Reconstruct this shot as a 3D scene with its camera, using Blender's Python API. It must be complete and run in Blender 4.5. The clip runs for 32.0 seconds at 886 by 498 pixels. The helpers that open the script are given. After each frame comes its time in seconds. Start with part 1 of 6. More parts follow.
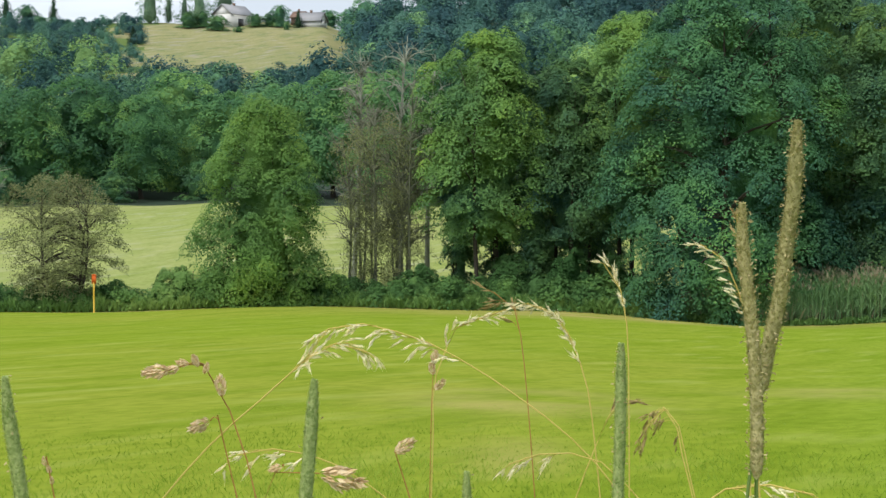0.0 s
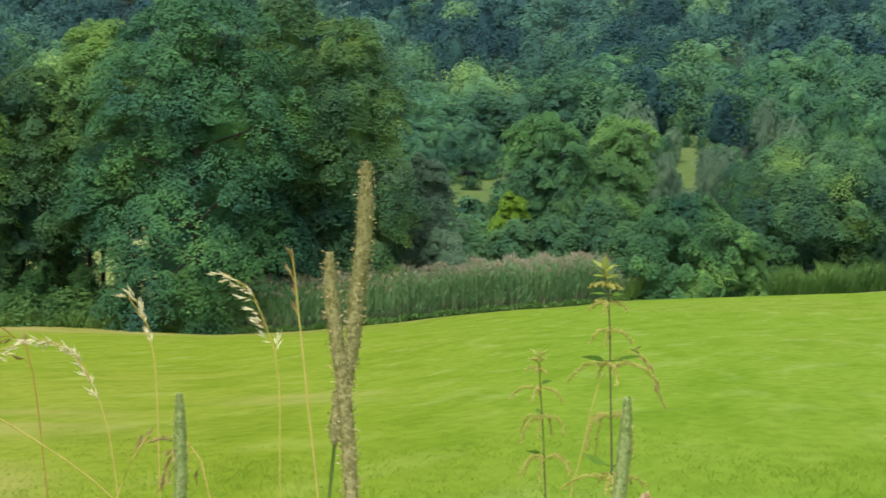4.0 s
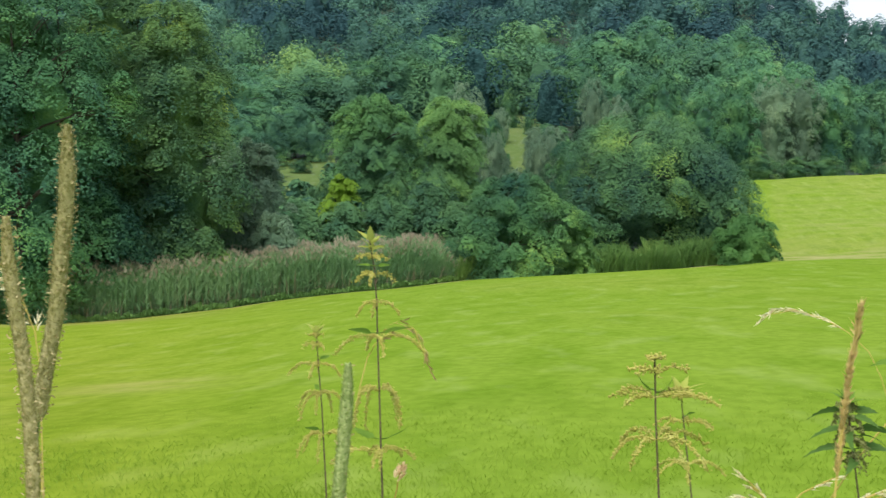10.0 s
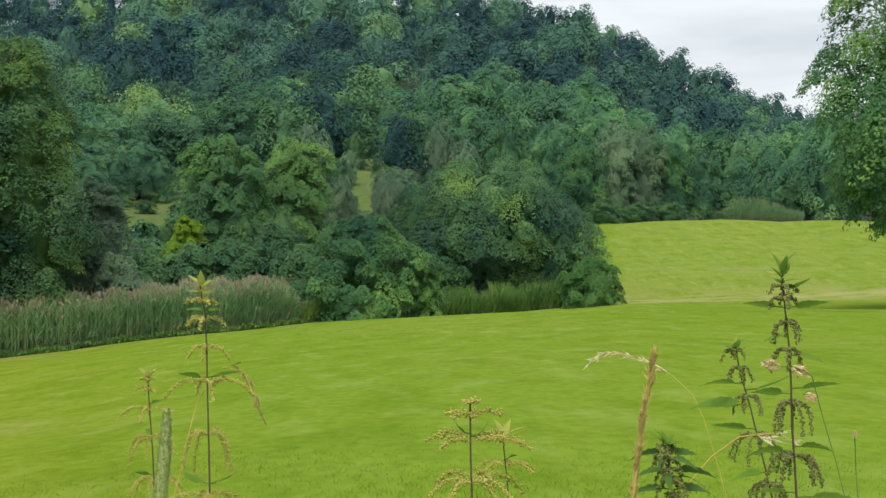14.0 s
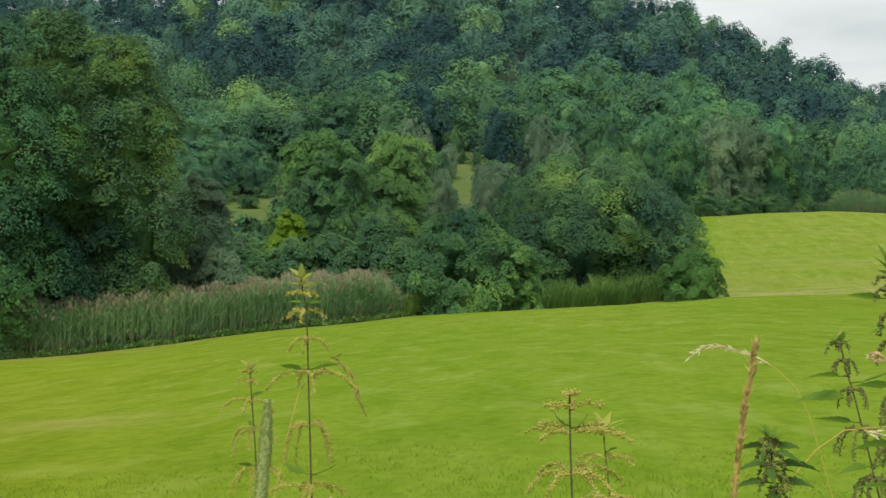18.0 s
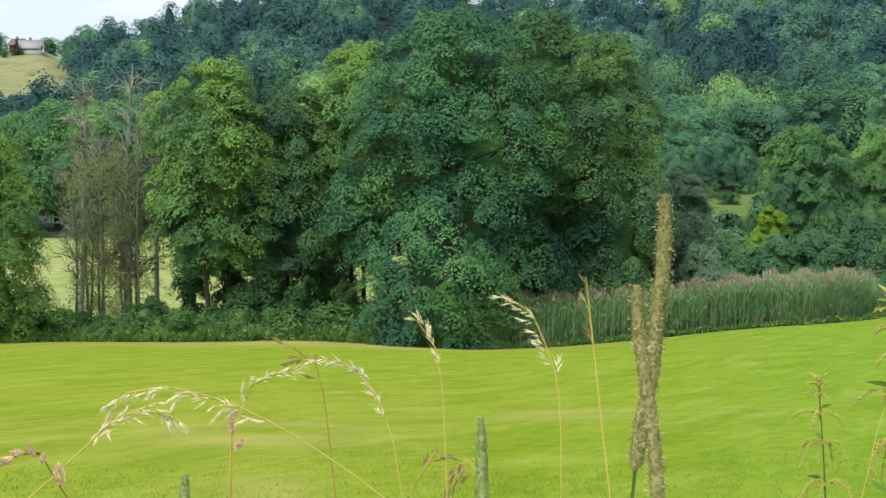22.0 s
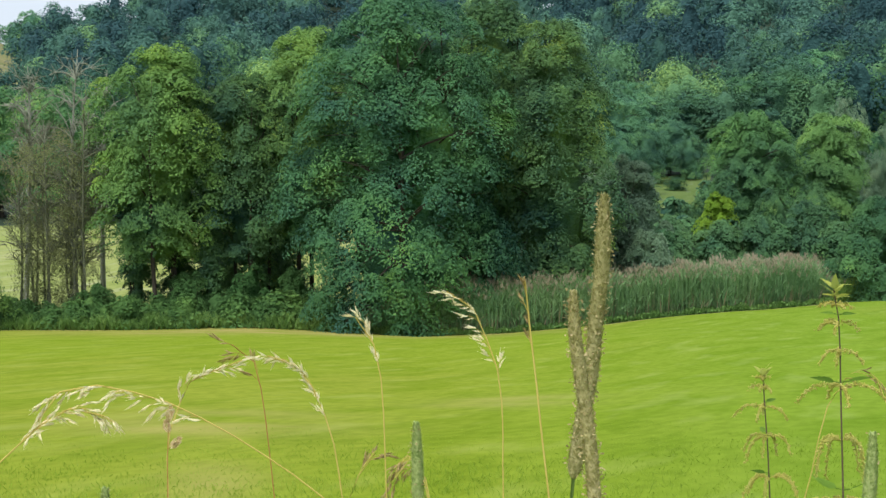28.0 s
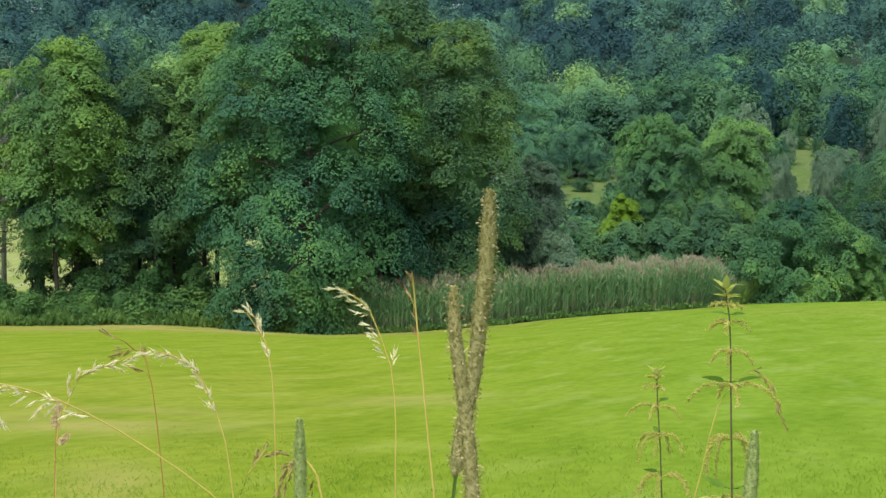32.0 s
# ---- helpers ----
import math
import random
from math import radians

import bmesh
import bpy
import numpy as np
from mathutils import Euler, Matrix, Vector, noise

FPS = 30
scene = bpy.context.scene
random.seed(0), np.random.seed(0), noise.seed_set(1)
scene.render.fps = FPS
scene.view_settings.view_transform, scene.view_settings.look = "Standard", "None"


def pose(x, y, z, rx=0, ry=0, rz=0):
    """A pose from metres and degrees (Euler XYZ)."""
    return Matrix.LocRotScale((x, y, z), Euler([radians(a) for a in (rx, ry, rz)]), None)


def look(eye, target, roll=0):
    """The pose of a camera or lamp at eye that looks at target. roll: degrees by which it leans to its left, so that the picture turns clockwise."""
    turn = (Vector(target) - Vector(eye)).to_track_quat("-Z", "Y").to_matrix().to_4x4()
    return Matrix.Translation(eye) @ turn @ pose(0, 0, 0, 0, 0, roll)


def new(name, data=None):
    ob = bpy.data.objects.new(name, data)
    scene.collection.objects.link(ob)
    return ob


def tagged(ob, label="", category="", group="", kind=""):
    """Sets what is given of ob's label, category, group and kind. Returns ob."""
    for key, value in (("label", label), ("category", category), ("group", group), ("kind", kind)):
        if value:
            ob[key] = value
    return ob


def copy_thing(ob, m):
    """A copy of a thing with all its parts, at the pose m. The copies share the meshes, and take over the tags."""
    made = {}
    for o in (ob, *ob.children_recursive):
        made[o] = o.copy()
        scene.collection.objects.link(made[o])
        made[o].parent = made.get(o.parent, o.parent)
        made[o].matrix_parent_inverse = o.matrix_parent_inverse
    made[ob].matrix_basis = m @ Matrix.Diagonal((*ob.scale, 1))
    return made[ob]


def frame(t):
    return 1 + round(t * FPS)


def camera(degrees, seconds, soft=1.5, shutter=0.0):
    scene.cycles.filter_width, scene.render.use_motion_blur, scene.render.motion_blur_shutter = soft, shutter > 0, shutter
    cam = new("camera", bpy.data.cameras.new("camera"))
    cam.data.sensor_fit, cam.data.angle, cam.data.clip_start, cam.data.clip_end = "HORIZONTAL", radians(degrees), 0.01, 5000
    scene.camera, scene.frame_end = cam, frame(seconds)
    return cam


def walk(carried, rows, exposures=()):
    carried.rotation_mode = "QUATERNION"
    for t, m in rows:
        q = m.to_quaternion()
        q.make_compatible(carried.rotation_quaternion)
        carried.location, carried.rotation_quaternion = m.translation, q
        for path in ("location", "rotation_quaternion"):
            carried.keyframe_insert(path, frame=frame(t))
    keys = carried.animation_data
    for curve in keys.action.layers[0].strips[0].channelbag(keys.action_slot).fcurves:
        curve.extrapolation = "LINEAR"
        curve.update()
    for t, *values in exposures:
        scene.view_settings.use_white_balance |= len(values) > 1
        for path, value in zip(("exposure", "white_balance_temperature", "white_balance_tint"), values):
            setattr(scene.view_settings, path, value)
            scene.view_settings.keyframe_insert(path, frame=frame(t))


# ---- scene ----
cam = camera(31.15, 32.0, shutter=0.4)
EYE = 1.25


def held(x, y, z, yaw, pitch, roll):
    """The pose of the hand-held camera: place in metres, yaw to the left of +y, pitch up and roll in degrees."""
    return Matrix.Translation((x, y, EYE + z)) @ pose(0, 0, 0, 0, 0, yaw) @ pose(0, 0, 0, 90 + pitch) @ pose(0, 0, 0, 0, 0, roll)


PATH = [
    (0.0, held(0.0171, 0.0244, -0.0107, 27.857, -3.360, 0.501)),
    (0.5, held(0.0188, 0.0348, -0.0074, 27.047, -3.314, 0.204)),
    (1.0, held(0.0127, 0.0443, -0.0044, 25.183, -3.264, -0.203)),
    (1.5, held(0.0006, 0.0531, -0.0009, 22.583, -3.234, -0.299)),
    (2.0, held(-0.0079, 0.0523, 0.0020, 19.902, -3.312, -0.228)),
    (2.5, held(-0.0255, 0.0540, 0.0081, 17.152, -3.418, -0.217)),
    (3.0, held(-0.0326, 0.0542, 0.0072, 14.429, -3.411, -0.040)),
    (3.5, held(-0.0415, 0.0523, 0.0057, 11.678, -3.171, 0.137)),
    (4.0, held(-0.0435, 0.0498, 0.0055, 8.950, -2.854, 0.451)),
    (4.5, held(-0.0359, 0.0468, 0.0014, 6.268, -2.692, 0.524)),
    (5.0, held(-0.0299, 0.0462, 0.0001, 3.743, -2.583, 0.552)),
    (5.5, held(-0.0197, 0.0459, -0.0011, 1.820, -2.565, 0.521)),
    (6.0, held(-0.0104, 0.0460, -0.0019, 0.931, -2.618, 0.475)),
    (6.5, held(-0.0069, 0.0461, -0.0020, 1.508, -2.720, 0.462)),
    (7.0, held(-0.0107, 0.0467, -0.0009, 2.962, -2.840, 0.480)),
    (7.5, held(-0.0107, 0.0586, -0.0003, 4.365, -2.980, 0.320)),
    (8.0, held(-0.0044, 0.0613, 0.0004, 5.244, -3.090, 0.083)),
    (8.5, held(0.0015, 0.0641, -0.0007, 5.579, -3.183, -0.021)),
    (9.0, held(0.0032, 0.0701, -0.0022, 5.361, -3.284, -0.119)),
    (9.5, held(0.0077, 0.0786, -0.0028, 4.421, -3.387, -0.216)),
    (10.0, held(0.0136, 0.0779, -0.0053, 2.891, -3.475, -0.331)),
    (10.5, held(0.0162, 0.0735, -0.0054, 1.292, -3.578, -0.374)),
    (11.0, held(0.0216, 0.0684, -0.0071, 0.105, -3.672, -0.447)),
    (11.5, held(0.0236, 0.0736, -0.0092, -0.607, -3.670, -0.501)),
    (12.0, held(0.0202, 0.0701, -0.0050, -1.301, -3.353, -0.323)),
    (12.5, held(0.0148, 0.0616, -0.0011, -1.928, -2.834, 0.012)),
    (13.0, held(0.0195, 0.0644, -0.0018, -2.357, -2.388, 0.136)),
    (13.5, held(0.0247, 0.0614, -0.0016, -2.573, -2.120, 0.214)),
    (14.0, held(0.0288, 0.0622, -0.0021, -2.613, -1.955, 0.210)),
    (14.5, held(0.0357, 0.0650, -0.0033, -2.378, -1.940, 0.098)),
    (15.0, held(0.0423, 0.0680, -0.0045, -1.987, -1.994, -0.040)),
    (15.5, held(0.0453, 0.0694, -0.0052, -1.561, -2.031, -0.123)),
    (16.0, held(0.0458, 0.0690, -0.0060, -1.157, -2.033, -0.150)),
    (16.5, held(0.0388, 0.0647, -0.0038, -0.770, -2.048, -0.144)),
    (17.0, held(0.0336, 0.0639, -0.0035, -0.351, -2.065, -0.130)),
    (17.5, held(0.0322, 0.0608, -0.0019, 0.204, -2.114, -0.124)),
    (18.0, held(0.0297, 0.0634, -0.0032, 1.004, -2.195, -0.112)),
    (18.5, held(0.0173, 0.0649, 0.0034, 2.543, -2.307, -0.299)),
    (19.0, held(0.0001, 0.0720, 0.0062, 4.791, -2.429, -0.359)),
    (19.5, held(-0.0137, 0.0672, 0.0076, 7.312, -2.522, -0.362)),
    (20.0, held(-0.0255, 0.0617, 0.0063, 9.838, -2.624, -0.486)),
    (20.5, held(-0.0370, 0.0517, 0.0101, 12.338, -2.673, -0.348)),
    (21.0, held(-0.0504, 0.0507, 0.0117, 14.827, -2.617, -0.233)),
    (21.5, held(-0.0579, 0.0416, 0.0124, 16.913, -2.454, -0.152)),
    (22.0, held(-0.0601, 0.0189, 0.0148, 18.151, -2.317, -0.119)),
    (22.5, held(-0.0615, 0.0125, 0.0160, 18.504, -2.179, -0.085)),
    (23.0, held(-0.0588, 0.0233, 0.0161, 18.037, -2.083, -0.132)),
    (23.5, held(-0.0568, 0.0165, 0.0157, 17.363, -2.064, -0.231)),
    (24.0, held(-0.0532, 0.0273, 0.0175, 16.640, -2.094, -0.120)),
    (24.5, held(-0.0475, 0.0315, 0.0211, 15.939, -2.102, -0.205)),
    (25.0, held(-0.0478, 0.0341, 0.0220, 15.459, -2.120, -0.252)),
    (25.5, held(-0.0509, 0.0383, 0.0228, 15.350, -2.165, -0.242)),
    (26.0, held(-0.0547, 0.0423, 0.0231, 15.498, -2.246, -0.198)),
    (26.5, held(-0.0570, 0.0445, 0.0230, 15.795, -2.372, -0.142)),
    (27.0, held(-0.0600, 0.0466, 0.0213, 16.129, -2.525, -0.088)),
    (27.5, held(-0.0622, 0.0470, 0.0212, 16.285, -2.683, -0.109)),
    (28.0, held(-0.0608, 0.0477, 0.0211, 16.289, -2.805, -0.182)),
    (28.5, held(-0.0616, 0.0505, 0.0226, 16.186, -2.898, -0.128)),
    (29.0, held(-0.0589, 0.0481, 0.0243, 15.951, -2.891, -0.101)),
    (29.5, held(-0.0564, 0.0582, 0.0249, 15.556, -2.901, 0.000)),
    (30.0, held(-0.0535, 0.0599, 0.0220, 15.051, -2.882, 0.126)),
    (30.5, held(-0.0526, 0.0663, 0.0223, 14.496, -2.876, 0.275)),
    (31.0, held(-0.0542, 0.0606, 0.0201, 13.940, -2.851, 0.478)),
    (31.5, held(-0.0548, 0.0673, 0.0188, 13.386, -2.847, 0.640)),
    (32.0, held(-0.0518, 0.0592, 0.0188, 12.936, -2.836, 0.620)),
]
EXPOSURES = [(0, 0.76, 6350, 10), (2, 0.74, 6350, 10), (4, 0.88, 6350, 10), (7, 0.75, 6350, 10), (8.2, 0.78, 6350, 10), (9.2, 0.92, 6350, 10), (10.5, 0.92, 6350, 10), (13, 0.67, 6500, 10), (17, 0.45, 7000, 7), (19, 0.5, 6900, 7), (20, 0.87, 6500, 10), (21, 0.97, 6350, 10), (22, 0.97, 6350, 10), (23, 0.72, 6350, 10), (24, 0.55, 6350, 10), (27, 0.82, 6350, 10), (32, 0.88, 6300, 10)]
walk(cam, PATH, EXPOSURES)

# ---------------------------------------------------------------- world and sun
SUN_AZ, SUN_EL = 165.0, 58.0            # degrees to the left of +y, and above the horizon


def make_world():
    world = bpy.data.worlds.new("overcast_sky")
    scene.world = world
    world.use_nodes = True
    nt = world.node_tree
    nt.nodes.clear()
    out = nt.nodes.new("ShaderNodeOutputWorld")
    sky = nt.nodes.new("ShaderNodeTexSky")
    sky.sky_type = "NISHITA"
    sky.sun_disc = False
    sky.sun_elevation = radians(SUN_EL)
    sky.sun_rotation = radians(-SUN_AZ)
    blue = nt.nodes.new("ShaderNodeBackground")
    blue.inputs["Strength"].default_value = 0.11
    nt.links.new(sky.outputs[0], blue.inputs["Color"])
    # the cloud cover: long grey bands in a white sheet
    tc = nt.nodes.new("ShaderNodeTexCoord")
    mp = nt.nodes.new("ShaderNodeMapping")
    mp.inputs["Scale"].default_value = (2.0, 2.0, 9.0)
    nz = nt.nodes.new("ShaderNodeTexNoise")
    nz.inputs["Scale"].default_value = 2.1
    nz.inputs["Detail"].default_value = 5.0
    ramp = nt.nodes.new("ShaderNodeValToRGB")
    ramp.color_ramp.elements[0].position = 0.36
    ramp.color_ramp.elements[0].color = (0.43, 0.47, 0.52, 1)
    ramp.color_ramp.elements[1].position = 0.60
    ramp.color_ramp.elements[1].color = (0.61, 0.65, 0.695, 1)
    cloud = nt.nodes.new("ShaderNodeBackground")
    cloud.inputs["Strength"].default_value = 1.0
    mix = nt.nodes.new("ShaderNodeMixShader")
    mix.inputs[0].default_value = 0.92
    nt.links.new(tc.outputs["Generated"], mp.inputs["Vector"])
    nt.links.new(mp.outputs[0], nz.inputs["Vector"])
    nt.links.new(nz.outputs["Fac"], ramp.inputs["Fac"])
    nt.links.new(ramp.outputs["Color"], cloud.inputs["Color"])
    nt.links.new(blue.outputs[0], mix.inputs[1])
    nt.links.new(cloud.outputs[0], mix.inputs[2])
    nt.links.new(mix.outputs[0], out.inputs["Surface"])


make_world()
sun_data = bpy.data.lights.new("sun", "SUN")
sun_data.energy = 2.38
sun_data.angle = radians(30)
sun_data.color = (1.0, 0.945, 0.85)
sun = new("sun", sun_data)
_el, _az = radians(SUN_EL), radians(SUN_AZ)
sun.matrix_world = look((-math.sin(_az) * math.cos(_el) * 50, math.cos(_az) * math.cos(_el) * 50, math.sin(_el) * 50), (0, 0, 0))


# ---------------------------------------------------------------- materials
def nodes_of(name):
    mat = bpy.data.materials.new(name)
    mat.use_nodes = True
    nt = mat.node_tree
    bsdf = nt.nodes["Principled BSDF"]
    return mat, nt, bsdf


def ramp_node(nt, stops):
    r = nt.nodes.new("ShaderNodeValToRGB")
    els = r.color_ramp.elements
    while len(els) < len(stops):
        els.new(0.5)
    for e, (p, c) in zip(els, stops):
        e.position, e.color = p, (*c, 1)
    return r


def mix_rgb(nt, a, b, fac, mode="MIX"):
    m = nt.nodes.new("ShaderNodeMix")
    m.data_type, m.blend_type = "RGBA", mode
    for sock, v in ((m.inputs[0], fac), (m.inputs[6], a), (m.inputs[7], b)):
        if isinstance(v, (int, float)):
            sock.default_value = v
        elif isinstance(v, tuple):
            sock.default_value = (*v, 1)
        else:
            nt.links.new(v, sock)
    return m.outputs[2]


def noise_node(nt, scale, detail=4.0, stretch=(1, 1, 1), turn=0.0, coords="Object"):
    tc = nt.nodes.new("ShaderNodeTexCoord")
    mp = nt.nodes.new("ShaderNodeMapping")
    mp.inputs["Scale"].default_value = stretch
    mp.inputs["Rotation"].default_value = (0, 0, radians(turn))
    nz = nt.nodes.new("ShaderNodeTexNoise")
    nz.inputs["Scale"].default_value = scale
    nz.inputs["Detail"].default_value = detail
    nt.links.new(tc.outputs[coords], mp.inputs["Vector"])
    nt.links.new(mp.outputs[0], nz.inputs["Vector"])
    return nz.outputs["Fac"]


def leaf_material(name, dark, mid, light, thin=0.35, patch=0.25, each=0.30, relief=7.0, drift=1.7, tone=False, vary=1.0, mottle=0.4):
    """Foliage: each leaf its own shade, slow drift over the crown, light passing through the blade."""
    mat, nt, bsdf = nodes_of(name)
    geo = nt.nodes.new("ShaderNodeNewGeometry")
    r = ramp_node(nt, [(0.0, dark), (0.55, mid), (1.0, light)])
    nz = noise_node(nt, patch, 3.0)
    if tone:                                              # each tree of a joined wood has its own shade
        at = nt.nodes.new("ShaderNodeAttribute")
        at.attribute_name = "tone"
        both = nt.nodes.new("ShaderNodeMath")
        both.operation = "MULTIPLY_ADD"
        both.inputs[1].default_value = 0.25
        nt.links.new(nz, both.inputs[0])
        nt.links.new(at.outputs["Fac"], both.inputs[2])
        nz = both.outputs[0]
    add = nt.nodes.new("ShaderNodeMath")
    add.operation = "MULTIPLY_ADD"
    add.inputs[1].default_value = each
    nt.links.new(geo.outputs["Random Per Island"], add.inputs[0])
    sc = nt.nodes.new("ShaderNodeMath")
    sc.operation = "MULTIPLY_ADD"
    sc.inputs[1].default_value = drift
    sc.inputs[2].default_value = 0.35 - drift * 0.5
    nt.links.new(nz, sc.inputs[0])
    nt.links.new(sc.outputs[0], add.inputs[2])
    mott = nt.nodes.new("ShaderNodeMath")
    mott.operation = "MULTIPLY_ADD"
    mott.inputs[1].default_value = mottle
    off = nt.nodes.new("ShaderNodeMath")
    off.operation = "SUBTRACT"
    off.inputs[1].default_value = mottle * 0.5
    nt.links.new(noise_node(nt, patch * 22, 3.0), mott.inputs[0])
    nt.links.new(add.outputs[0], off.inputs[0])
    nt.links.new(off.outputs[0], mott.inputs[2])
    nt.links.new(mott.outputs[0], r.inputs["Fac"])
    info = nt.nodes.new("ShaderNodeObjectInfo")
    hs = nt.nodes.new("ShaderNodeHueSaturation")
    vr = nt.nodes.new("ShaderNodeMapRange")
    vr.inputs["To Min"].default_value, vr.inputs["To Max"].default_value = 1 - 0.24 * vary, 1 + 0.24 * vary
    nt.links.new(info.outputs["Random"], vr.inputs["Value"])
    nt.links.new(vr.outputs[0], hs.inputs["Value"])
    hr = nt.nodes.new("ShaderNodeMapRange")
    hr.inputs["To Min"].default_value, hr.inputs["To Max"].default_value = 0.5 + 0.012 * vary, 0.5 - 0.016 * vary
    nt.links.new(info.outputs["Random"], hr.inputs["Value"])
    nt.links.new(hr.outputs[0], hs.inputs["Hue"])
    nt.links.new(r.outputs["Color"], hs.inputs["Color"])
    nt.links.new(hs.outputs[0], bsdf.inputs["Base Color"])
    bsdf.inputs["Roughness"].default_value = 0.55
    bsdf.inputs["Specular IOR Level"].default_value = 0.06
    if relief:
        bp = nt.nodes.new("ShaderNodeBump")
        bp.inputs["Strength"].default_value = 0.8
        bp.inputs["Distance"].default_value = 1.4 / relief
        nt.links.new(noise_node(nt, relief, 4.0), bp.inputs["Height"])
        nt.links.new(bp.outputs[0], bsdf.inputs["Normal"])
    tr = nt.nodes.new("ShaderNodeBsdfTranslucent")
    nt.links.new(hs.outputs[0], tr.inputs["Color"])
    mx = nt.nodes.new("ShaderNodeMixShader")
    mx.inputs[0].default_value = thin
    nt.links.new(bsdf.outputs[0], mx.inputs[1])
    nt.links.new(tr.outputs[0], mx.inputs[2])
    nt.links.new(mx.outputs[0], nt.nodes["Material Output"].inputs["Surface"])
    return mat


def plain_material(name, a, b, scale=8.0, rough=0.8, bump=0.0, stretch=(1, 1, 1), metallic=0.0):
    """A two-tone surface with grain at two scales."""
    mat, nt, bsdf = nodes_of(name)
    n1 = noise_node(nt, scale, 5.0, stretch)
    n2 = noise_node(nt, scale * 7, 3.0, stretch)
    c = mix_rgb(nt, mix_rgb(nt, a, b, n1), tuple(0.7 * v for v in a), n2, "MIX")
    c = mix_rgb(nt, mix_rgb(nt, a, b, n1), c, 0.4)
    nt.links.new(c, bsdf.inputs["Base Color"])
    bsdf.inputs["Roughness"].default_value = rough
    bsdf.inputs["Metallic"].default_value = metallic
    bsdf.inputs["Specular IOR Level"].default_value = 0.2 if rough > 0.4 else 0.5
    if bump:
        bp = nt.nodes.new("ShaderNodeBump")
        bp.inputs["Strength"].default_value = bump
        bp.inputs["Distance"].default_value = 0.02
        nt.links.new(n2, bp.inputs["Height"])
        nt.links.new(bp.outputs[0], bsdf.inputs["Normal"])
    return mat


def meadow_material(name, base, pale, deep, dry, scale=1.0):
    """Short mown grass: mowing streaks, paler and drier patches, fine tufts, all drawn out along the camera's view."""
    mat, nt, bsdf = nodes_of(name)
    big = noise_node(nt, 0.07 * scale, 3.0, (1.0, 0.4, 1), 8)
    streak = noise_node(nt, 0.55 * scale, 3.0, (1.0, 0.32, 1), -8)
    fine = noise_node(nt, 7.0 * scale, 5.0, (1.0, 0.45, 1))
    mid = noise_node(nt, 1.1 * scale, 4.0, (1.0, 0.28, 1), 10)
    r1 = ramp_node(nt, [(0.20, (0.24, 0.24, 0.24)), (0.82, (0.76, 0.76, 0.76))])
    nt.links.new(streak, r1.inputs["Fac"])
    c = mix_rgb(nt, base, pale, r1.outputs["Color"])
    r2 = ramp_node(nt, [(0.46, (0, 0, 0)), (0.78, (0.45, 0.45, 0.45))])
    nt.links.new(big, r2.inputs["Fac"])
    c = mix_rgb(nt, c, dry, r2.outputs["Color"])
    r3 = ramp_node(nt, [(0.36, (1, 1, 1)), (0.52, (0, 0, 0))])
    nt.links.new(mid, r3.inputs["Fac"])
    half = nt.nodes.new("ShaderNodeMath")
    half.operation = "MULTIPLY"
    half.inputs[1].default_value = 0.50
    nt.links.new(r3.outputs["Color"], half.inputs[0])
    c = mix_rgb(nt, c, deep, half.outputs[0])
    r4 = ramp_node(nt, [(0.34, (0.80, 0.83, 0.75)), (0.62, (1.06, 1.05, 1.05))])
    nt.links.new(fine, r4.inputs["Fac"])
    c = mix_rgb(nt, c, r4.outputs["Color"], 0.8, "MULTIPLY")
    fleck = ramp_node(nt, [(0.54, (0, 0, 0)), (0.72, (0.5, 0.5, 0.5))])      # paler dry wisps, stretched in depth to fit the camera's view
    nt.links.new(noise_node(nt, 1.5 * scale, 5.0, (1.0, 0.25, 1), -14), fleck.inputs["Fac"])
    c = mix_rgb(nt, c, (pale[0] * 1.3, pale[1] * 1.18, pale[2] * 2.2), fleck.outputs["Color"])
    at = nt.nodes.new("ShaderNodeAttribute")
    at.attribute_name = "dryness"
    worn = nt.nodes.new("ShaderNodeMath")
    worn.operation = "MULTIPLY"
    r5 = ramp_node(nt, [(0.30, (0, 0, 0)), (0.62, (1, 1, 1))])
    nt.links.new(noise_node(nt, 0.5 * scale, 6.0, (0.8, 1.2, 1), -4), r5.inputs["Fac"])
    nt.links.new(at.outputs["Fac"], worn.inputs[0])
    nt.links.new(r5.outputs["Color"], worn.inputs[1])
    c = mix_rgb(nt, c, (dry[0] * 1.2, dry[1] * 1.1, dry[2] * 1.9), worn.outputs[0])
    ripe = nt.nodes.new("ShaderNodeAttribute")
    ripe.attribute_name = "ripeness"
    c = mix_rgb(nt, c, mix_rgb(nt, c, (1.12, 0.985, 0.86), 1.0, "MULTIPLY"), ripe.outputs["Fac"])
    nt.links.new(c, bsdf.inputs["Base Color"])
    bsdf.inputs["Roughness"].default_value = 0.85
    bsdf.inputs["Specular IOR Level"].default_value = 0.0
    bp = nt.nodes.new("ShaderNodeBump")
    bp.inputs["Strength"].default_value = 0.25
    bp.inputs["Distance"].default_value = 0.06
    nt.links.new(fine, bp.inputs["Height"])
    nt.links.new(bp.outputs[0], bsdf.inputs["Normal"])
    return mat


